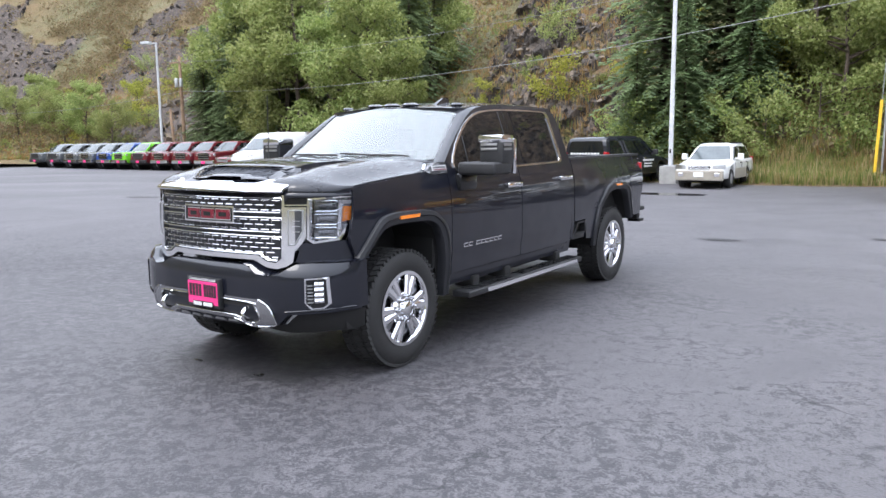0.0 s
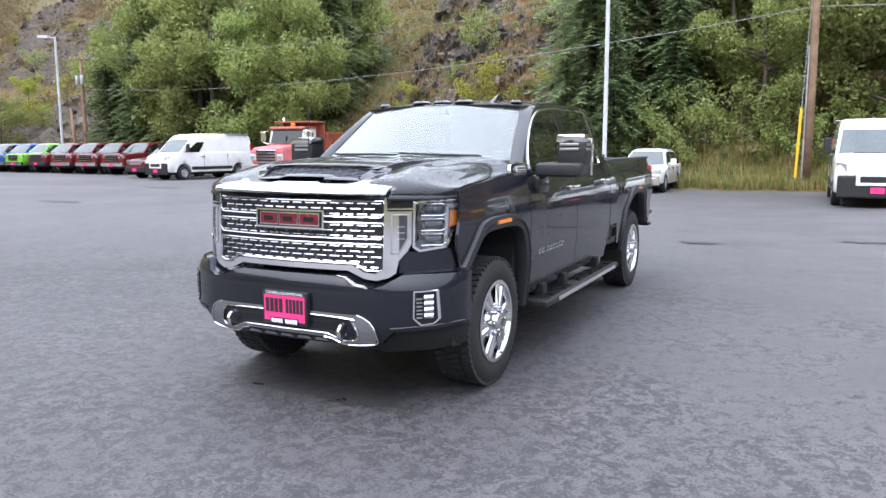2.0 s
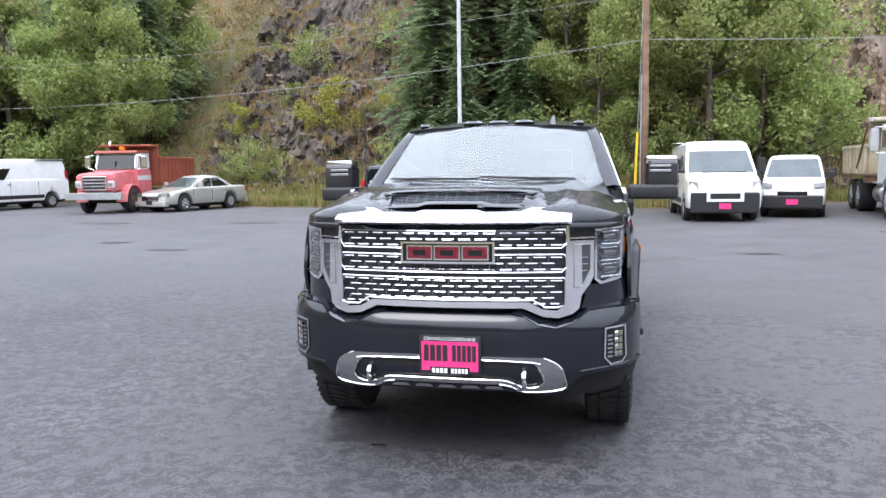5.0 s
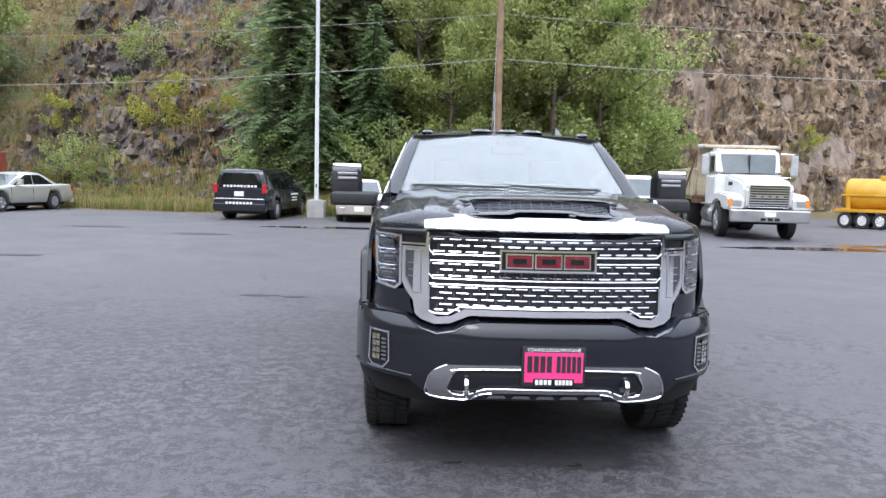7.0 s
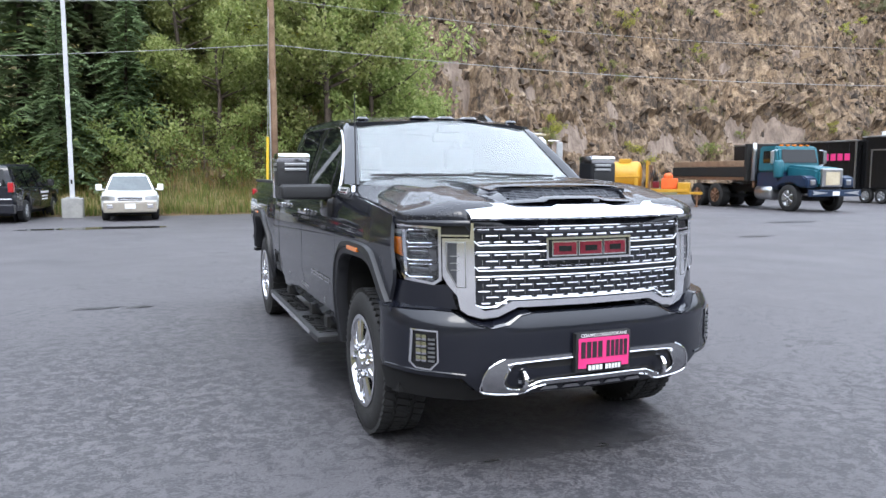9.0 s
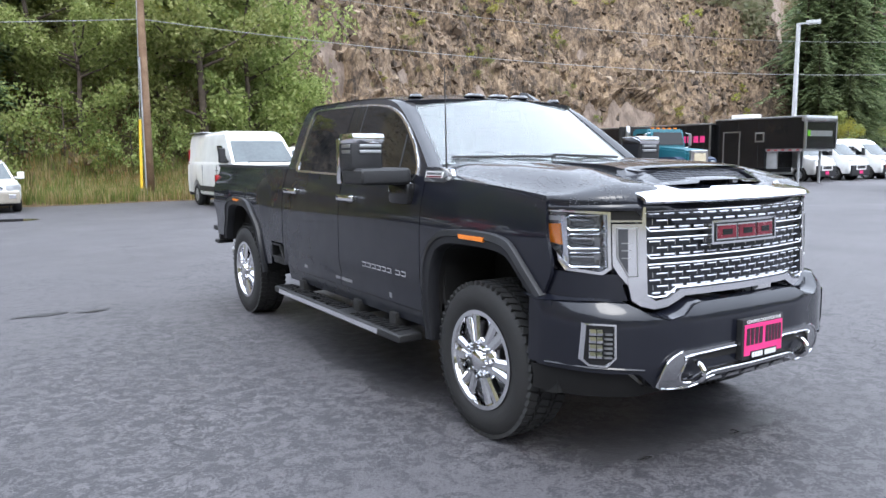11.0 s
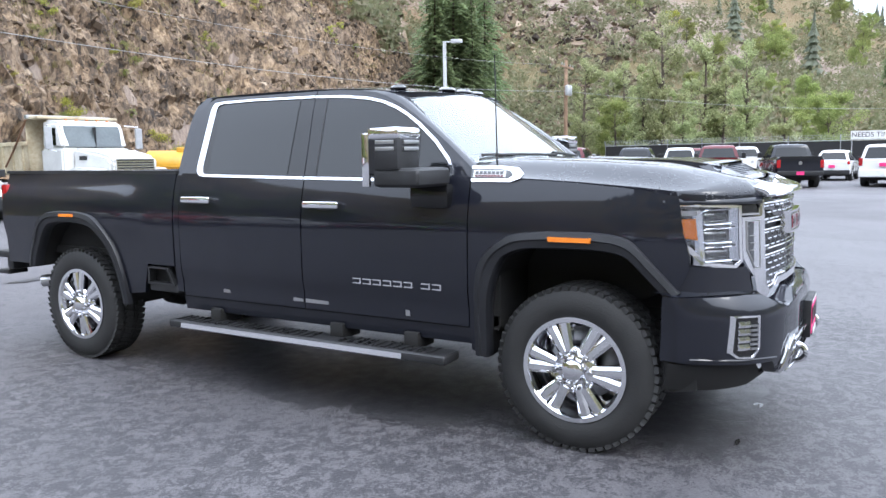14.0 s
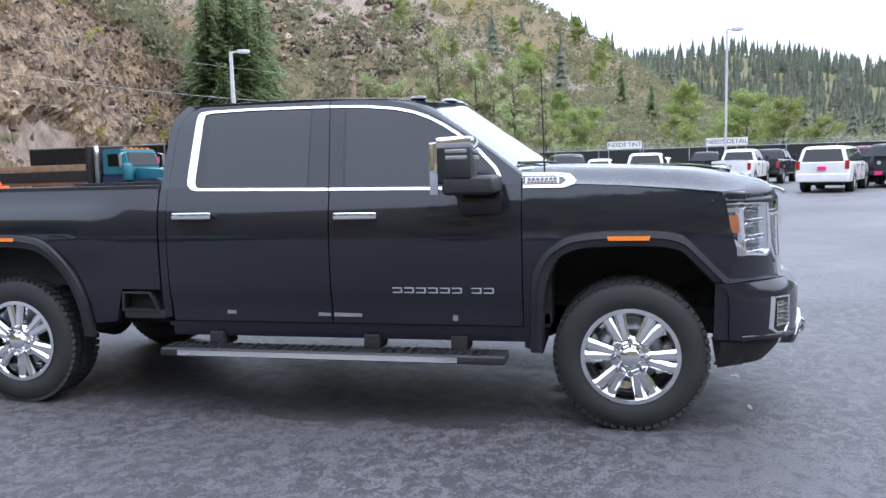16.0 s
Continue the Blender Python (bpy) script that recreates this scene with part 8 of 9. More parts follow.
for x0, x1, z0, z1, count, yy in ((-0.62, 0.62, 1.15, 1.22, 10, 2.53), (-0.50, 0.50, 0.56, 0.64, 8, 2.635)):
    for k in range(count):
        w = (x1 - x0) / count
        part("lettering_bar", boxes((x0 + k * w + 0.02, x0 + (k + 1) * w - 0.02, yy, yy + 0.012, z0, z1)), M["white"], mv, "white lettering bar")
for s in (1, -1):
    for z0, z1, y0, y1, count in ((0.86, 0.93, -0.95, -0.05, 5), (0.74, 0.79, -0.8, -0.15, 4), (0.64, 0.69, -0.8, -0.15, 4)):
        for k in range(count):
            w = (y1 - y0) / count
            part("lettering_bar", boxes((s * 0.995, s * 1.006, y0 + k * w + 0.015, y0 + (k + 1) * w - 0.015, z0, z1)), M["white"], mv, "white lettering bar")
put(car("wagon", "white_paint", "white station wagon with beige lower body", "car"), -2.8, 23.7, 1)
copy_thing(VAN, pose(4.15, 20.08, 0, 0, 0, 1))
put(car("city_van", "white_paint", "small white van with black bumper", "van"), 6.95, 21.5, -14)
for x, y, rz in ((35.9, 22.4, 0), (38.9, 22.2, 0), (41.9, 22.0, 0)):
    copy_thing(VAN, pose(x, y, 0, 0, 0, rz))

# rows across the lot, tails towards the open ground
def far_row(spots):
    for x, y, az, kind, paint, label, cat in spots:
        key = (kind, paint)
        m = pose(x, y, 0, 0, 0, 180 - az)
        if key in made:
            ob = copy_thing(made[key], m)
        else:
            ob = made[key] = car(kind, paint, label, cat, "vehicles across the lot")
            ob.matrix_basis = m
        ob["group"] = "vehicles across the lot"


RED, BLK, WHT = "dark red pickup seen from behind", "black pickup seen from behind", "white pickup seen from behind"
far_row([(30.1, 11.5, 84, "pickup", "red_paint", RED, "pickup truck"), (36.6, 10.1, 82, "pickup_dark", "black_paint", BLK, "pickup truck"), (41.3, 8.8, 80, "pickup", "white_paint", WHT, "pickup truck"), (33.1, 5.2, 82, "pickup", "red_paint", RED, "pickup truck"), (42.6, 5.6, 70, "pickup", "white_paint", WHT, "pickup truck"), (35.0, 2.4, 74, "pickup_dark", "black_paint", BLK, "pickup truck"),
         (36.5, -1.9, 96, "big_suv", "white_paint", "white full-size suv seen from behind", "suv"), (30.3, -9.4, 114, "big_suv", "white_paint", "white full-size suv seen from behind", "suv"), (37.6, -6.8, 110, "pickup", "white_paint", WHT, "pickup truck"), (34.4, -13.0, 118, "pickup_dark", "black_paint", BLK, "pickup truck"), (42.3, -9.2, 112, "pickup_dark", "black_paint", BLK, "pickup truck"),
         (46.5, -3.2, 100, "suv", "white_paint", "white suv seen from behind", "suv"), (44.5, 0.6, 95, "suv", "white_paint", "white suv seen from behind", "suv"), (45.0, 3.2, 90, "pickup_dark", "black_paint", BLK, "pickup truck"), (46.2, 9.2, 80, "pickup", "red_paint", RED, "pickup truck"), (47.5, -6.2, 104, "pickup_dark", "black_paint", BLK, "pickup truck"),
         (50.5, 6.5, 85, "suv", "white_paint", "white suv seen from behind", "suv"), (40.8, 14.8, 62, "suv", "black_paint", "black suv seen from behind", "suv"), (43.5, 12.0, 64, "pickup_dark", "grey_paint", "grey pickup seen from behind", "pickup truck"), (41.5, -14.0, 118, "pickup", "red_paint", RED, "pickup truck"), (38.5, -16.5, 120, "pickup", "white_paint", WHT, "pickup truck")])


# the row on the other side of the lot
far_row([(-33.0, -13.0, -92, "big_suv", "white_paint", "white full-size suv seen from behind", "suv"), (-33.4, -8.5, -92, "pickup", "red_paint", RED, "pickup truck"), (-33.2, -4.6, -91, "pickup", "red_paint", RED, "pickup truck"), (-33.0, -0.6, -90, "pickup", "white_paint", WHT, "pickup truck"), (-33.1, 3.2, -90, "big_suv", "white_paint", "white full-size suv seen from behind", "suv"), (-33.0, 7.0, -88, "pickup", "red_paint", RED, "pickup truck")])


# ---- heavy trucks and trailers ----
def big_wheel(t, s, y, r, w, off, mat="steel"):
    tyre = small_wheel(t, s, y, r, w, off, mat)
    return tyre


def slab(parent, name, mat, *rows, bevel=0.02, label=""):
    return part(name, boxes(*rows, bevel=bevel), M[mat], parent, label)


def quad_prism(parent, name, mat, profile, x0, x1, bevel=0.03, label=""):
    """A side profile of (y, z) points pushed from x0 to x1."""
    bm = bmesh.new()
    a = [bm.verts.new((x0, y, z)) for y, z in profile]
    b = [bm.verts.new((x1, y, z)) for y, z in profile]
    bm.faces.new(a), bm.faces.new(b[::-1])
    n = len(profile)
    for i in range(n):
        bm.faces.new((a[i], a[(i + 1) % n], b[(i + 1) % n], b[i]))
    bmesh.ops.recalc_face_normals(bm, faces=bm.faces)
    if bevel:
        bmesh.ops.bevel(bm, geom=bm.edges[:], offset=bevel, segments=2, affect="EDGES", clamp_overlap=True)
    return part(name, bm, M[mat], parent, label)


def ribbed_box(t, y0, y1, hw, z0, z1, mat, ribs, head=0.0, wall=0.06):
    """Open tipper body with upright side ribs and a cab shield."""
    slab(t, "tipper_floor", mat, (-hw, hw, y0, y1, z0, z0 + 0.1))
    for s in (1, -1):
        w = slab(t, "tipper_side", mat, (s * (hw - wall), s * hw, y0, y1, z0, z1))
        slab(w, "top_rail", mat, (s * (hw - 0.1), s * (hw + 0.05), y0, y1, z1 - 0.06, z1 + 0.06))
        for k in range(ribs):
            y = y0 + (y1 - y0) * (k + 0.5) / ribs
            slab(w, "rib", mat, (s * hw, s * (hw + 0.05), y - 0.05, y + 0.05, z0 + 0.06, z1 - 0.06), bevel=0.012)
    slab(t, "tailgate", mat, (-hw, hw, y1 - 0.07, y1, z0, z1 + 0.08))
    slab(t, "headboard", mat, (-hw, hw, y0, y0 + 0.08, z0, z1 + head))
    if head:
        slab(t, "cab_shield", mat, (-hw, hw, y0 - 0.75, y0 + 0.08, z1 + head - 0.08, z1 + head))


def red_dump_truck():
    t = thing("dump_truck", "faded pink-red dump truck with orange tipper body", "dump truck", "dump trucks")
    quad_prism(t, "hood", "pink_red", [(-1.25, 0.95), (-1.30, 1.62), (-1.15, 1.72), (0.55, 1.86), (0.55, 0.95)], -0.82, 0.82, 0.07)
    quad_prism(t, "cab_body", "pink_red", [(0.5, 0.75), (0.5, 1.86), (0.62, 1.9), (1.95, 1.9), (1.95, 0.75)], -1.0, 1.0, 0.05)
    quad_prism(t, "cab_top", "truck_white", [(0.55, 1.9), (0.80, 2.62), (0.95, 2.70), (1.9, 2.70), (1.95, 1.9)], -0.96, 0.96, 0.06)
    quad_prism(t, "roof_cap", "orange_paint", [(0.62, 2.64), (0.70, 2.76), (1.92, 2.78), (1.95, 2.66)], -0.98, 0.98, 0.03)
    part("windscreen", panel([(-0.84, 0.06), (0.84, 0.06), (0.80, 0.94), (-0.80, 0.94)], lambda u, v, d: (u, 0.535 + 0.25 * v + d, 1.9 + 0.72 * v), 0, 0, 0.02), M["tint"], t, "windscreen glass")
    slab(t, "screen_divider", "black_plastic", (-0.015, 0.015, 0.56, 0.62, 1.92, 2.3))
    for s in (1, -1):
        slab(t, "door_stripe", "truck_white", (s * 0.995, s * 1.006, 0.55, 1.9, 1.42, 1.62), bevel=0)
        slab(t, "side_window", "tint", (s * 0.955, s * 0.968, 0.95, 1.55, 1.98, 2.5), bevel=0)
        slab(t, "headlamp", "satin", (s * 0.60, s * 0.80, -1.34, -1.26, 1.18, 1.36), bevel=0.03)
        slab(t, "lamp_surround", "truck_white", (s * 0.57, s * 0.83, -1.32, -1.2, 1.13, 1.42), bevel=0.03)
        bm = bmesh.new()
        arc = [(-0.05 + 0.72 * math.cos(a), 0.55 + 0.72 * math.sin(a)) for a in (math.pi * k / 8 for k in range(9))]
        for (ya, za), (yb, zb) in zip(arc, arc[1:]):
            panel([(0.62, 0), (1.12, 0), (1.12, 1), (0.62, 1)], lambda u, v, d: (s * u, ya + (yb - ya) * v, za + (zb - za) * v - d), 0, 0, 0.05, bm)
        bmesh.ops.remove_doubles(bm, verts=bm.verts, dist=1e-4)
        part("front_fender", bm, M["pink_red"], t)
        big_wheel(t, s, -0.05, 0.52, 0.28, 1.12, "rust")
        for y in (3.6, 4.9):
            big_wheel(t, s, y, 0.52, 0.5, 1.18, "rust")
        slab(t, "mirror", "chrome", (s * 1.15, s * 1.40, 0.6, 0.64, 2.0, 2.5))
        tube(bm := bmesh.new(), [(s * 0.98, 0.62, 2.55), (s * 1.28, 0.62, 2.5), (s * 1.28, 0.62, 1.98), (s * 0.98, 0.62, 1.9)], 0.02, 6)
        part("mirror_bracket", bm, M["chrome"], t)
        slab(t, "fuel_tank", "rust", (s * 0.6, s * 1.1, 1.1, 2.1, 0.5, 0.95), bevel=0.1)
    slab(t, "front_bumper", "steel", (-1.2, 1.2, -1.52, -1.35, 0.62, 0.92))
    gr = slab(t, "grille", "chrome", (-0.52, 0.52, -1.35, -1.25, 1.02, 1.62))
    for k in range(4):
        z = 1.08 + 0.14 * k
        slab(gr, "grille_slot", "dark", (-0.47, 0.47, -1.365, -1.34, z, z + 0.08), bevel=0)
    part("exhaust_stack", tube(bmesh.new(), [(-0.95, 2.05, 1.0), (-0.95, 2.05, 3.1), (-0.95, 2.15, 3.22)], 0.07, 12), M["chrome"], t, "", True)
    slab(t, "beacon", "amber", (-0.1, 0.1, 1.2, 1.4, 2.78, 2.95), bevel=0.04)
    slab(t, "chassis", "dark", (-0.45, 0.45, -1.3, 6.2, 0.62, 0.95), (-0.95, 0.95, -0.12, 0.02, 0.42, 0.58), (-1.0, 1.0, 3.5, 3.7, 0.42, 0.6), (-1.0, 1.0, 4.8, 5.0, 0.42, 0.6))
    ribbed_box(t, 2.3, 6.6, 1.2, 1.15, 2.45, "orange_paint", 10, 0.6)
    return t


def white_dump_truck():
    t = thing("dump_truck", "white conventional dump truck with dirty steel tipper", "dump truck", "dump trucks")
    quad_prism(t, "hood", "truck_white", [(-1.30, 0.95), (-1.38, 1.55), (-1.25, 1.72), (-0.6, 1.84), (0.72, 1.98), (0.72, 0.95)], -0.72, 0.72, 0.08)
    quad_prism(t, "cab_body", "truck_white", [(0.7, 0.8), (0.7, 1.98), (2.0, 1.98), (2.0, 0.8)], -1.05, 1.05, 0.05)
    quad_prism(t, "cab_top", "truck_white", [(0.72, 1.98), (0.98, 2.68), (1.1, 2.78), (1.9, 2.86), (2.0, 1.98)], -1.0, 1.0, 0.08)
    part("windscreen", panel([(-0.9, 0.06), (0.9, 0.06), (0.85, 0.92), (-0.85, 0.92)], lambda u, v, d: (u, 0.68 + 0.26 * v + 0.06 * u * u + d, 1.98 + 0.72 * v), 0.3, 0, 0.02), M["sky_pale_glass"], t, "wide windscreen glass, paled for reflected sky")
    slab(t, "screen_divider", "black_plastic", (-0.015, 0.015, 0.70, 0.9, 2.0, 2.6))
    for k in range(5):
        slab(t, "roof_lamp", "amber", (-0.69 + 0.32 * k, -0.62 + 0.32 * k, 1.14, 1.22, 2.80, 2.84), bevel=0.015)
    for s in (1, -1):
        quad_prism(t, "front_fender", "truck_white", [(-1.42, 0.9), (-1.42, 1.22), (-1.2, 1.36), (-0.2, 1.42), (0.55, 1.30), (0.72, 0.95), (0.5, 0.98), (0.3, 1.1), (-0.1, 1.16), (-0.45, 1.1), (-0.62, 0.9)], s * 0.70, s * 1.16, 0.05)
        slab(t, "headlamp", "satin", (s * 0.78, s * 1.04, -1.45, -1.38, 1.02, 1.2), bevel=0.02)
        slab(t, "turn_lamp", "amber", (s * 1.05, s * 1.15, -1.44, -1.36, 1.0, 1.22), bevel=0.02)
        slab(t, "side_window", "tint", (s * 1.0, s * 1.015, 1.12, 1.72, 2.06, 2.58), bevel=0)
        slab(t, "hood_vent", "dark", (s * 0.715, s * 0.73, -0.1, 0.35, 1.62, 1.74), bevel=0)
        slab(t, "mirror", "steel", (s * 1.28, s * 1.5, 0.7, 0.78, 1.95, 2.6), bevel=0.03)
        part("mirror_bracket", tube(bmesh.new(), [(s * 1.0, 0.85, 2.66), (s * 1.4, 0.76, 2.64), (s * 1.4, 0.76, 1.92), (s * 1.02, 0.85, 1.88)], 0.018, 6), M["chrome"], t)
        big_wheel(t, s, 0.0, 0.53, 0.3, 1.16, "steel")
        for y in (4.3, 5.65):
            big_wheel(t, s, y, 0.53, 0.52, 1.2, "steel")
        part("fuel_tank", lathe(bmesh.new(), [(0, -0.5), (0.28, -0.5), (0.31, -0.46), (0.31, 0.46), (0.28, 0.5), (0, 0.5)], 20, pose(s * 0.85, 1.55, 0.68, 0, 0, 90)), M["satin"], t, "polished fuel tank", True)
        slab(t, "cab_step", "steel", (s * 0.8, s * 1.15, 0.95, 2.1, 0.98, 1.03))
    slab(t, "front_bumper", "satin", (-1.14, 1.14, -1.62, -1.44, 0.55, 0.92), bevel=0.04)
    for x in (-0.2, 0.0, 0.2):
        slab(t, "bumper_slot", "dark", (x - 0.07, x + 0.07, -1.632, -1.60, 0.60, 0.68), bevel=0)
    gr = slab(t, "grille", "chrome", (-0.58, 0.58, -1.43, -1.33, 0.98, 1.66), bevel=0.02)
    for k in range(9):
        z = 1.0 + 0.073 * k
        slab(gr, "grille_slot", "dark", (-0.54, 0.54, -1.442, -1.42, z, z + 0.038), bevel=0)
    part("grille_mark", bars_for_writing(bmesh.new(), -0.42, 0.42, 1.27, 1.36, 4, lambda u, v, d: (u, -1.455 + d, v)), M["chrome"], gr)
    slab(t, "plate", "white", (-0.16, 0.16, -1.635, -1.61, 0.72, 0.86), bevel=0)
    slab(t, "chassis", "dark", (-0.45, 0.45, -1.3, 7.0, 0.62, 0.98), (-1.0, 1.0, -0.08, 0.08, 0.42, 0.6), (-1.0, 1.0, 4.2, 4.4, 0.42, 0.6), (-1.0, 1.0, 5.55, 5.75, 0.42, 0.6))
    ribbed_box(t, 2.45, 7.3, 1.24, 1.2, 2.15, "dirty_white", 7, 0.80)
    part("tarp_arm", tube(bmesh.new(), [(-1.3, 2.3, 2.85), (-1.32, 3.2, 2.0), (-1.32, 3.9, 1.45)], 0.03, 8), M["rust"], t)
    slab(t, "tarp_roller", "steel", (-1.3, 1.3, 2.25, 2.42, 2.88, 3.0))
    slab(t, "mud_guard", "rust", (-1.2, -0.5, 2.5, 3.4, 0.98, 1.2), (0.5, 1.2, 2.5, 3.4, 0.98, 1.2))
    return t


def blue_flatbed_truck():
    t = thing("dump_truck", "old teal and navy heavy truck with a long rusty bed", "dump truck", "dump trucks")
    quad_prism(t, "hood", "teal_paint", [(-0.95, 1.0), (-1.0, 1.62), (-0.8, 1.72), (0.75, 1.85), (0.75, 1.0)], -0.62, 0.62, 0.09)
    quad_prism(t, "cab_body", "navy_paint", [(0.7, 0.85), (0.7, 1.55), (2.0, 1.55), (2.0, 0.85)], -1.02, 1.02, 0.05)
    quad_prism(t, "cab_top", "teal_paint", [(0.7, 1.55), (0.72, 1.9), (0.86, 2.52), (0.98, 2.62), (1.92, 2.62), (2.0, 1.55)], -1.0, 1.0, 0.07)
    part("windscreen", panel([(-0.86, 0.06), (0.86, 0.06), (0.80, 0.9), (-0.80, 0.9)], lambda u, v, d: (u, 0.69 + 0.14 * v + d, 1.9 + 0.64 * v), 0, 0, 0.02), M["tint"], t, "windscreen glass")
    for k in range(5):
        slab(t, "roof_lamp", "amber", (-0.72 + 0.32 * k, -0.60 + 0.32 * k, 0.98, 1.1, 2.61, 2.68), bevel=0.02)
    for s in (1, -1):
        quad_prism(t, "front_fender", "navy_paint", [(-1.0, 0.95), (-1.0, 1.3), (-0.75, 1.42), (0.2, 1.42), (0.7, 1.25), (0.75, 0.95), (0.55, 0.98), (0.3, 1.08), (-0.1, 1.13), (-0.42, 1.08), (-0.6, 0.95)], s * 0.60, s * 1.12, 0.05)
        slab(t, "headlamp", "satin", (s * 0.72, s * 0.95, -1.04, -0.96, 1.05, 1.26), bevel=0.04)
        slab(t, "side_window", "tint", (s * 0.995, s * 1.008, 1.0, 1.65, 1.92, 2.42), bevel=0)
        slab(t, "mirror", "satin", (s * 1.2, s * 1.36, 0.75, 0.8, 1.9, 2.4))
        part("mirror_bracket", tube(bmesh.new(), [(s * 1.0, 0.8, 2.45), (s * 1.28, 0.78, 2.42), (s * 1.28, 0.78, 1.85), (s * 1.0, 0.8, 1.8)], 0.018, 6), M["chrome"], t)
        big_wheel(t, s, 0.0, 0.53, 0.3, 1.14, "satin")
        for y in (4.6, 5.95):
            big_wheel(t, s, y, 0.53, 0.5, 1.2, "rust")
        part("fuel_tank", lathe(bmesh.new(), [(0, -0.5), (0.27, -0.5), (0.3, -0.46), (0.3, 0.46), (0.27, 0.5), (0, 0.5)], 20, pose(s * 0.85, 1.5, 0.72, 0, 0, 90)), M["satin"], t, "polished fuel tank", True)
    part("air_cleaner", lathe(bmesh.new(), [(0, 0), (0.17, 0.02), (0.19, 0.08), (0.19, 0.62), (0.14, 0.72), (0, 0.72)], 18, pose(-1.08, 0.62, 1.32, 0, -90, 0)), M["teal_paint"], t, "teal air cleaner canister", True)
    part("exhaust_stack", tube(bmesh.new(), [(-1.05, 2.15, 0.9), (-1.05, 2.15, 1.2)], 0.06, 10), M["rust"], t, "", True)
    part("exhaust_shield", tube(bmesh.new(), [(-1.05, 2.15, 1.2), (-1.05, 2.15, 2.45), (-1.05, 2.15, 2.78)], 0.13, 14, 0.08), M["satin"], t, "", True)
    gr = slab(t, "grille", "satin", (-0.48, 0.48, -1.1, -0.95, 0.98, 1.7), bevel=0.05)
    slab(gr, "grille_core", "dirty_white", (-0.32, 0.32, -1.112, -1.09, 1.06, 1.56), bevel=0)
    slab(t, "front_bumper", "navy_paint", (-1.18, 1.18, -1.3, -1.14, 0.62, 0.88), bevel=0.03)
    for s in (1, -1):
        part("bumper_arrow", panel([(s * 0.35, 0.76), (s * 1.1, 0.84), (s * 1.0, 0.76), (s * 1.1, 0.68)], lambda u, v, d: (u, -1.312 + d, v), 0, 0, 0.01), M["steel"], t)
    slab(t, "plate", "white", (-0.16, 0.16, -1.32, -1.295, 0.66, 0.82), bevel=0)
    slab(t, "chassis", "dark", (-0.45, 0.45, -1.0, 7.4, 0.7, 1.0), (-1.0, 1.0, -0.08, 0.08, 0.42, 0.6), (-1.0, 1.0, 4.5, 4.7, 0.42, 0.6), (-1.0, 1.0, 5.85, 6.05, 0.42, 0.6))
    slab(t, "bed_floor", "rust", (-1.22, 1.22, 2.5, 8.0, 1.2, 1.35))
    slab(t, "headboard", "dark", (-1.24, 1.24, 2.4, 2.55, 1.2, 2.75))
    for s in (1, -1):
        b = slab(t, "bed_side", "dark", (s * 1.16, s * 1.24, 2.5, 8.0, 1.35, 1.78))
        slab(b, "side_board", "pole_wood", (s * 1.15, s * 1.25, 2.6, 7.9, 1.8, 2.05))
    return t


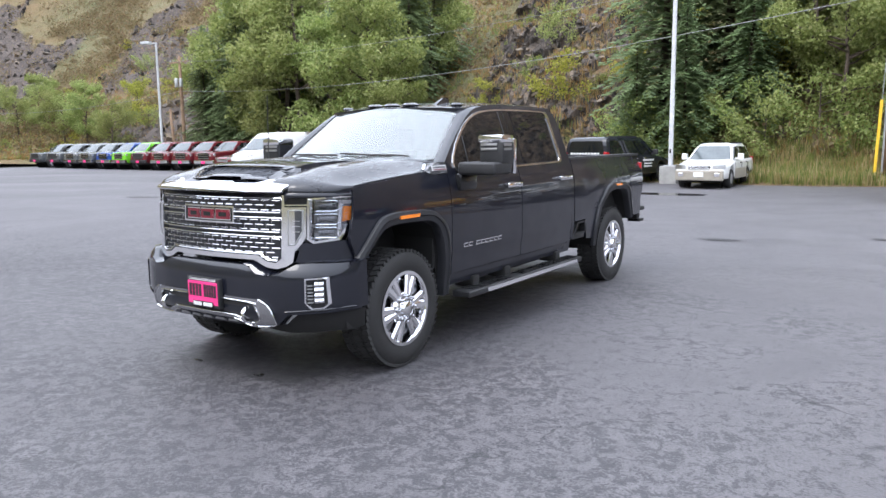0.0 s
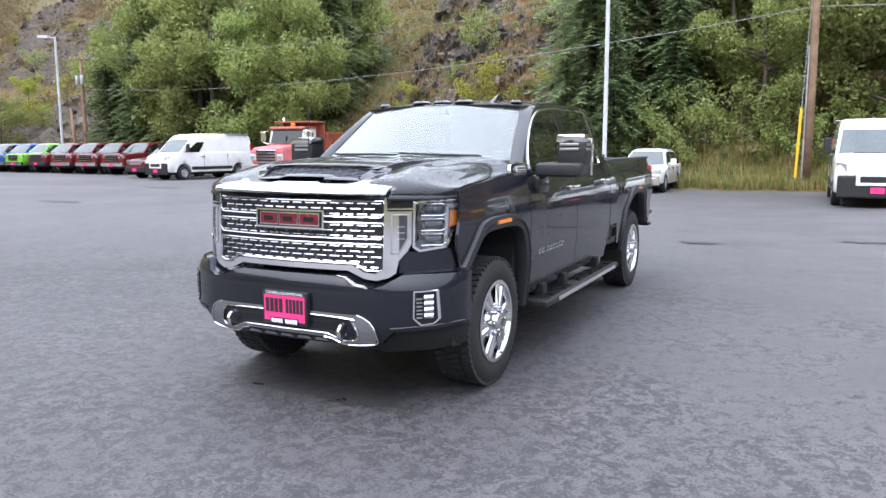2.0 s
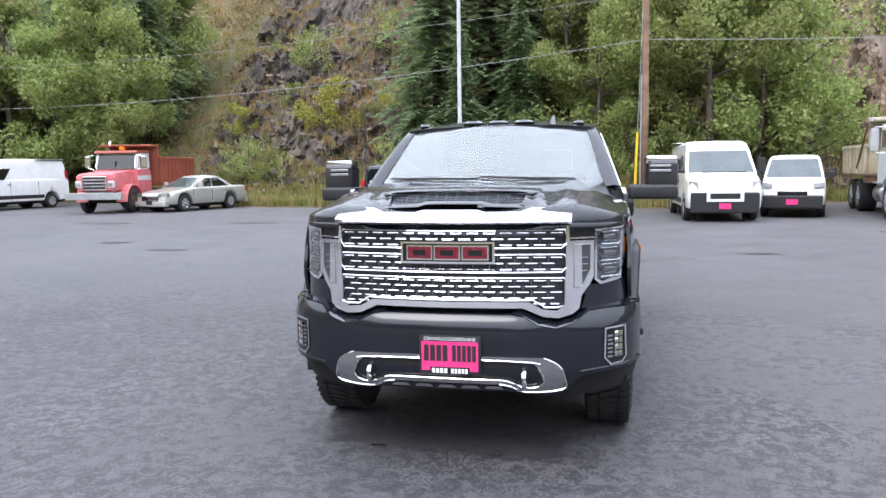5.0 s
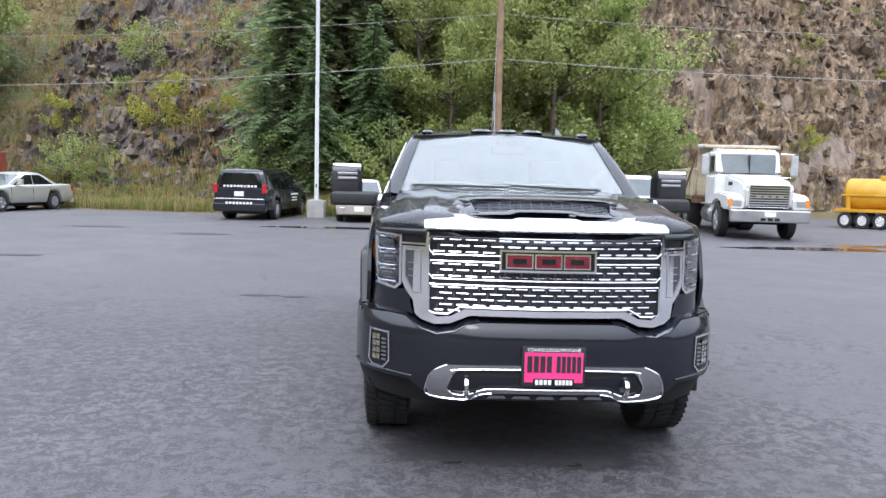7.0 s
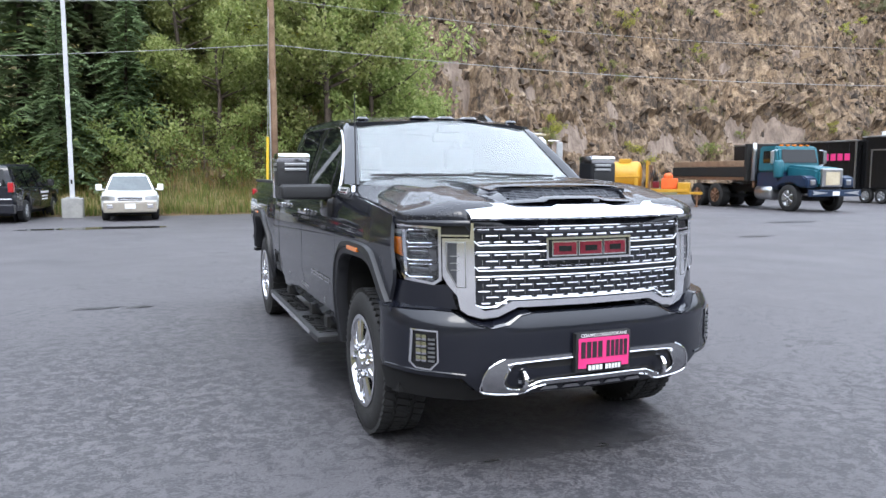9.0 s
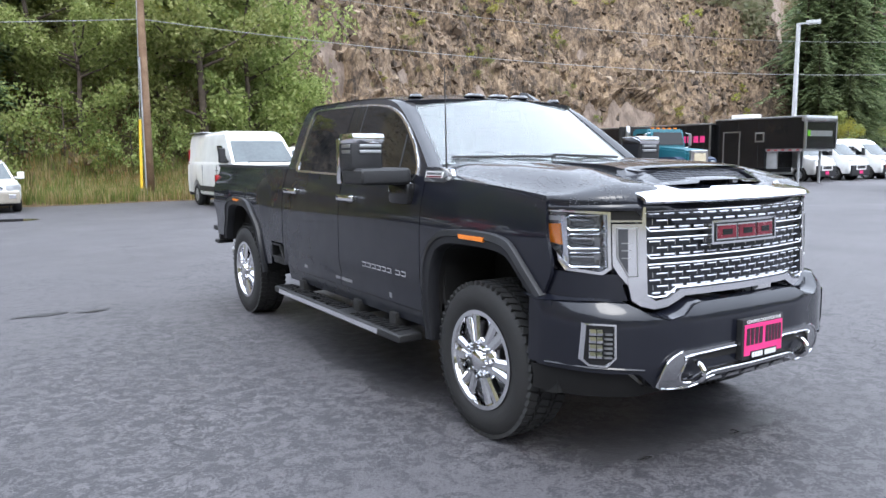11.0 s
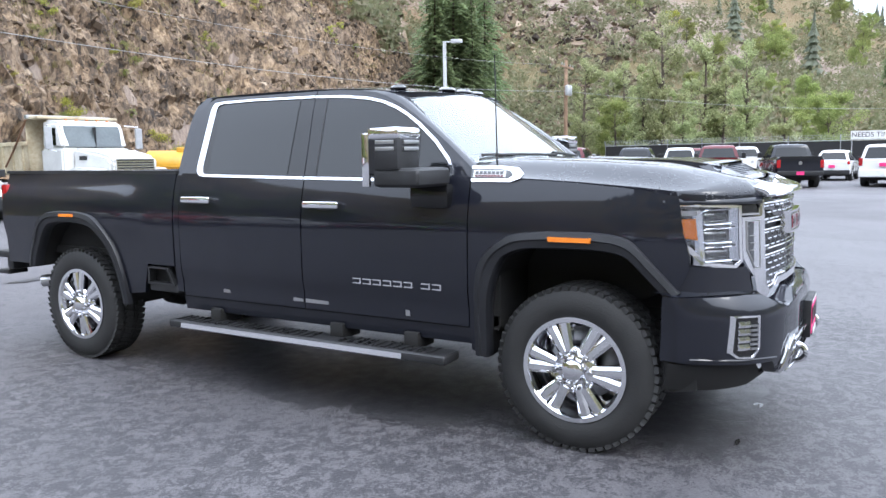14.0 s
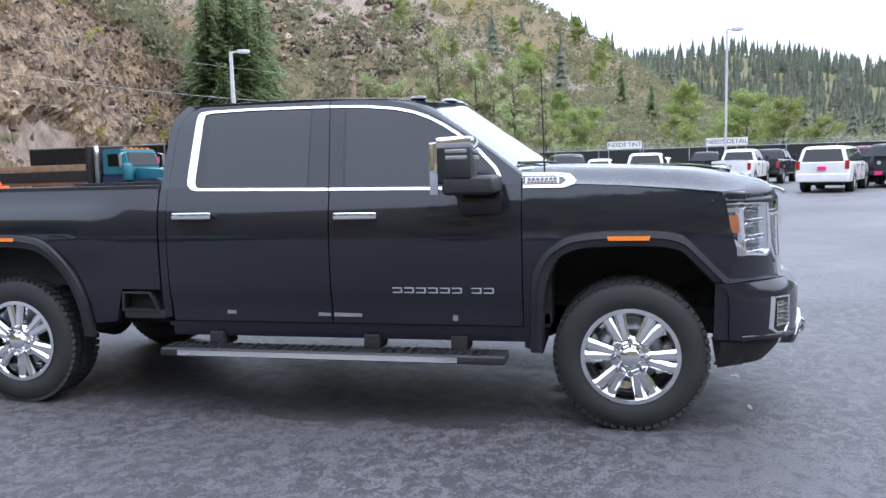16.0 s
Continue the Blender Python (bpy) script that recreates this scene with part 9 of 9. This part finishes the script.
def yellow_tank_trailer():
    t = thing("tank_trailer", "yellow tri-axle tank trailer with pump and orange covers", "trailer")
    bm = bmesh.new()
    lathe(bm, [(0, -1.55), (0.45, -1.52), (0.66, -1.42), (0.72, -1.3), (0.72, 1.3), (0.66, 1.42), (0.45, 1.52), (0, 1.55)], 28, pose(0, 1.1, 1.5, 0, 0, 90))
    part("tank", bm, M["yellow_paint"], t, "yellow steel tank", True)
    slab(t, "tank_band", "yellow_paint", (-0.76, 0.76, 2.6, 2.68, 1.42, 1.50), (-0.755, 0.755, -0.4, 2.6, 1.43, 1.49))
    slab(t, "hatch", "yellow_paint", (-0.35, 0.35, 0.2, 0.9, 2.15, 2.36), bevel=0.04)
    slab(t, "deck", "yellow_paint", (-0.85, 0.85, -3.2, 2.9, 0.72, 0.86))
    slab(t, "tank_cradle", "yellow_paint", (-0.75, 0.75, -0.3, -0.1, 0.8, 1.4))
    slab(t, "tank_cradle", "yellow_paint", (-0.75, 0.75, 2.2, 2.4, 0.8, 1.4))
    for s in (1, -1):
        quad_prism(t, "mudguard", "yellow_paint", [(0.1, 0.72), (0.2, 0.86), (2.85, 0.86), (2.95, 0.72)], s * 0.82, s * 1.12, 0.02)
        for y in (0.65, 1.5, 2.35):
            small_wheel(t, s, y, 0.36, 0.22, 1.1, "white")
    slab(t, "upright_frame", "yellow_paint", (-0.7, 0.7, -0.85, -0.75, 0.86, 2.25), bevel=0.02)
    slab(t, "frame_post", "rust", (-0.78, -0.70, -1.0, -0.92, 0.86, 2.05), (0.70, 0.78, -1.0, -0.92, 0.86, 2.05))
    part("hose", tube(bmesh.new(), [(-0.4 + 0.25 * math.sin(k), -1.0 - 0.05 * k, 1.0 + 0.5 * math.sin(0.9 * k) ** 2 + 0.3) for k in range(9)], 0.045, 8), M["black_plastic"], t, "black hoses", True)
    slab(t, "engine", "badge_red", (-0.35, 0.3, -1.5, -1.1, 0.9, 1.25), bevel=0.05)
    slab(t, "engine_top", "dark", (-0.25, 0.2, -1.45, -1.15, 1.25, 1.45), bevel=0.04)
    slab(t, "toolbox", "orange_cloth", (-0.6, 0.6, -2.55, -1.65, 0.88, 1.38), bevel=0.03)
    bm = bmesh.new()
    for k in range(5):
        lathe(bm, [(0, -0.22), (0.18, -0.1), (0.2, 0.05), (0, 0.2)], 10, pose(-0.4 + 0.2 * k, -1.95 - 0.12 * (k % 2), 1.45, 20 * k, 30 * k, 50 * k))
    part("tarpaulin", bm, M["orange_cloth"], t, "bundled orange tarpaulin", True)
    slab(t, "front_box", "yellow_paint", (-0.8, 0.8, -3.3, -2.6, 0.62, 1.18), bevel=0.02)
    slab(t, "drawbar", "yellow_paint", (-0.08, 0.08, -4.0, -3.1, 0.6, 0.72))
    slab(t, "jack", "rust", (-0.06, 0.06, -3.75, -3.63, 0.02, 0.95), (-0.18, 0.18, -3.8, -3.55, 0.0, 0.03))
    return t


def black_trailer(name_label, L, H, goose):
    t = thing("enclosed_trailer", name_label, "trailer", "enclosed trailers")
    b = slab(t, "box_body", "gloss_black", (-1.25, 1.25, 0, L, 0.75, H), bevel=0.04)
    slab(t, "roof_trim", "satin", (-1.27, 1.27, -0.02 - (2.2 if goose else 0), L + 0.02, H - 0.05, H + 0.03), bevel=0.02)
    if goose:
        slab(t, "gooseneck", "gloss_black", (-1.25, 1.25, -2.2, 0.02, 1.75, H - 0.02), bevel=0.06)
        slab(t, "gooseneck_rail", "steel", (-1.2, 1.2, -2.1, 0.0, 1.62, 1.76), bevel=0.02)
        for k in range(5):
            slab(t, "edge_lamp", "red_lens", (-1.265, -1.25, -1.9 + 0.4 * k, -1.75 + 0.4 * k, 1.66, 1.72), bevel=0)
        for x in (-1.05, 1.05):
            slab(t, "brace", "steel", (x - 0.05, x + 0.05, -0.6, 0.0, 0.75, 1.7))
        slab(t, "landing_leg", "steel", (-0.9, -0.8, -1.7, -1.6, 0.0, 1.7), (0.8, 0.9, -1.7, -1.6, 0.0, 1.7))
        slab(t, "nose_cap", "satin", (-1.27, 1.27, -2.26, -1.95, H - 0.30, H + 0.02), bevel=0.10)
        for x in (-1.225, 1.225):
            slab(t, "corner_trim", "satin", (x - 0.045, x + 0.045, -2.25, -2.12, 1.74, H - 0.28), bevel=0.02)
        slab(t, "logo_patch", "satin", (-0.9, 0.9, -2.225, -2.2, 2.35, 2.62), bevel=0)
        slab(t, "logo_spot", "lime_paint", (-1.1, -0.92, -2.23, -2.2, 2.35, 2.65), bevel=0.05)
        slab(t, "roof_unit", "white", (-0.4, 0.4, 1.5, 2.8, H + 0.03, H + 0.28), bevel=0.06)
        for s in (-1,):
            d = slab(t, "side_door", "gloss_black", (s * 1.25, s * 1.275, 1.55, 2.5, 0.8, 2.6), bevel=0.01)
            for r in ((1.49, 1.55, 0.78, 2.62), (2.5, 2.56, 0.78, 2.62), (1.49, 2.56, 2.62, 2.68)):
                slab(d, "door_trim", "satin", (s * 1.25, s * 1.29, r[0], r[1], r[2], r[3]), bevel=0)
            slab(t, "side_window", "tint", (s * 1.25, s * 1.27, -1.2, -0.15, 2.45, 2.95), bevel=0)
            slab(t, "side_hatch", "satin", (s * 1.25, s * 1.28, 0.05, 0.60, 2.1, 2.6), bevel=0.02)
            slab(t, "hatch_glass", "tint", (s * 1.28, s * 1.285, 0.13, 0.52, 2.18, 2.52), bevel=0)
    else:
        part("side_mark", bars_for_writing(bmesh.new(), 0.3, 2.0, 2.15, 2.5, 4, lambda u, v, d: (-1.256 + d, u, v)), M["pink"], t)
        slab(t, "corner_trim", "satin", (-1.27, -1.2, -0.02, 0.06, 0.75, H), bevel=0.01)
    for s in (1, -1):
        for k in range(int(L / 1.25)):
            slab(b, "panel_joint", "dark", (s * 1.249, s * 1.254, 0.4 + 1.25 * k, 0.42 + 1.25 * k, 0.8, H - 0.1), bevel=0)
        for y in (L * 0.62, L * 0.62 + 0.9):
            small_wheel(t, s, y, 0.38, 0.24, 1.24, "satin")
    slab(t, "under_frame", "dark", (-1.1, 1.1, 0.1, L - 0.1, 0.55, 0.78))
    return t


put(red_dump_truck(), -19.1, 22.7, 9).scale = (0.95, 0.95, 0.93)
put(white_dump_truck(), 9.85, 18.4, -8)
put(blue_flatbed_truck(), 22.5, 18.3, -6)
put(yellow_tank_trailer(), 18.7, 24.8, 48.6).scale = (0.88, 0.75, 0.92)
put(black_trailer("black enclosed gooseneck trailer with silver trim", 3.12, 3.32, True), 32.45, 20.2, -2)
put(black_trailer("black enclosed cargo trailer with pink side lettering bars", 8.5, 3.15, False), 32.2, 23.4, 0)


# ---- fence, signs and puddles ----
def build_fence():
    t = thing("fence", "tall dark slatted chain-link fence behind the cars", "fence")
    pts = [(62, 20), (58, 8), (57, -6), (56, -20), (52, -34)]
    for (xa, ya), (xb, yb) in zip(pts, pts[1:]):
        L = math.hypot(xb - xa, yb - ya)
        n = int(L / 3)
        for k in range(n):
            x, y = xa + (xb - xa) * k / n, ya + (yb - ya) * k / n
            part("post", tube(bmesh.new(), [(x, y, -0.05), (x, y, 2.5), (x - 0.25, y, 2.85)], 0.035, 7), M["steel"], t)
        bm = bmesh.new()
        q = Matrix.Translation(((xa + xb) / 2, (ya + yb) / 2, 1.25)) @ Matrix.Rotation(math.atan2(yb - ya, xb - xa), 4, "Z")
        bmesh.ops.create_cube(bm, size=1, matrix=q @ Matrix.Diagonal((L, 0.03, 2.3, 1)))
        part("slat_screen", bm, M["black_plastic"], t)
        part("top_rail", tube(bmesh.new(), [(xa, ya, 2.45), (xb, yb, 2.45)], 0.025, 7), M["steel"], t)
        for dz in (2.6, 2.72, 2.84):
            part("barbed_strand", tube(bmesh.new(), [(xa - (dz - 2.5) * 0.7, ya, dz), (xb - (dz - 2.5) * 0.7, yb, dz)], 0.008, 4), M["steel"], t)


build_fence()
for x, y, words, w in ((54.6, -1.0, "NEEDS TINT", 2.6), (54.3, -8.4, "NEEDS DETAIL", 3.0)):
    t = thing("sign", "white banner sign with dark capitals on the fence", "sign", "fence signs", pose(x, y, 2.75, 0, 0, 97))
    part("panel", boxes((-w / 2, w / 2, -0.02, 0.02, -0.28, 0.28)), M["white"], t)
    cu = bpy.data.curves.new("sign_words", "FONT")
    cu.body, cu.size, cu.align_x, cu.align_y, cu.extrude = words, 0.46, "CENTER", "CENTER", 0.002
    cu.materials.append(M["ink"])
    ob = new("sign_words", cu)
    ob.parent, ob.matrix_local = t, pose(0, 0.026, 0, 90, 0, 180)
    for k in (-w / 2 + 0.1, w / 2 - 0.1):
        part("post", tube(bmesh.new(), [(k, -0.06, -2.78), (k, -0.06, 0.2)], 0.03, 6), M["steel"], t)

m_w, n_w, l_w, p_w = nodes_of("puddle_water")
p_w.inputs["Base Color"].default_value = (0.035, 0.034, 0.034, 1)
p_w.inputs["Roughness"].default_value = 0.04
p_w.inputs["IOR"].default_value = 1.33
bumped(n_w, l_w, p_w, tex(n_w, l_w, place(n_w), 1.2, 2), 0.02, 0.01)
for x, y, rx, ry in ((-3.4, 18.5, 1.9, 0.5), (9.6, 14.4, 2.3, 0.5), (12.6, 15.6, 1.9, 0.4), (0.22, -0.74, 0.05, 0.03), (-0.46, -0.725, 0.05, 0.014)):
    bm = bmesh.new()
    ring = []
    for k in range(36):
        a = 2 * math.pi * k / 36
        r = 1 + 0.35 * noise.noise((math.cos(a) * 1.3 + x, math.sin(a) * 1.3 + y, 1)) + 0.2 * noise.noise((math.cos(a) * 4 + x, math.sin(a) * 4, 2))
        ring.append(bm.verts.new((x + rx * r * math.cos(a), y + ry * r * math.sin(a), 0.004)))
    bm.faces.new(ring)
    tagged(new("water", mesh_of("water", bm, m_w)), "shallow rain puddle on the asphalt", "puddle", kind="structure")

M["damp"] = surf("damp_shade_asphalt", (0.034, 0.033, 0.036), (0.056, 0.054, 0.058), 9, 0.3, 0.65, bump=0.3, bscale=60)
# First five rows paint damp and the pickup's own shade; the rest are damp.
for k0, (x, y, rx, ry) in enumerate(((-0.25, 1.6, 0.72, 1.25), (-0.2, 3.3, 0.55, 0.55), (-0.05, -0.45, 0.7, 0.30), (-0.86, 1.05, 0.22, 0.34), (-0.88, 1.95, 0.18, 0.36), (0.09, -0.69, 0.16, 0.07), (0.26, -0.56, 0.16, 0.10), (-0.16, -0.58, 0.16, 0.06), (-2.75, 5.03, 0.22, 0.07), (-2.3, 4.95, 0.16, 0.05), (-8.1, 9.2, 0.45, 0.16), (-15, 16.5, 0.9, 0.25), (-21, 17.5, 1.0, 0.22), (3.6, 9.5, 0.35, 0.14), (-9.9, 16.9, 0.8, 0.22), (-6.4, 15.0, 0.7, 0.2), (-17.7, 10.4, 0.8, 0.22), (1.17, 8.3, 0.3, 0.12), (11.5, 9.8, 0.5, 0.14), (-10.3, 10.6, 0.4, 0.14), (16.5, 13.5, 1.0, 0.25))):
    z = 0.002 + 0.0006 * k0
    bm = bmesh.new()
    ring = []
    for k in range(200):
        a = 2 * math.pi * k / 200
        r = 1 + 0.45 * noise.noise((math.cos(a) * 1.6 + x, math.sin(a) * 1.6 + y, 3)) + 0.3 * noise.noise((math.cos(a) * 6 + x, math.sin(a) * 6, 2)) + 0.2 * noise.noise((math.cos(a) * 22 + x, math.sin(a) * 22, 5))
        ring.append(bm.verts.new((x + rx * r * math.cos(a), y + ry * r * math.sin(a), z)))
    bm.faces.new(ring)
    tagged(new("damp_patch", mesh_of("damp_patch", bm, M["damp"])), "dark patch of damp and painted shade on the asphalt", "damp patch", kind="structure")
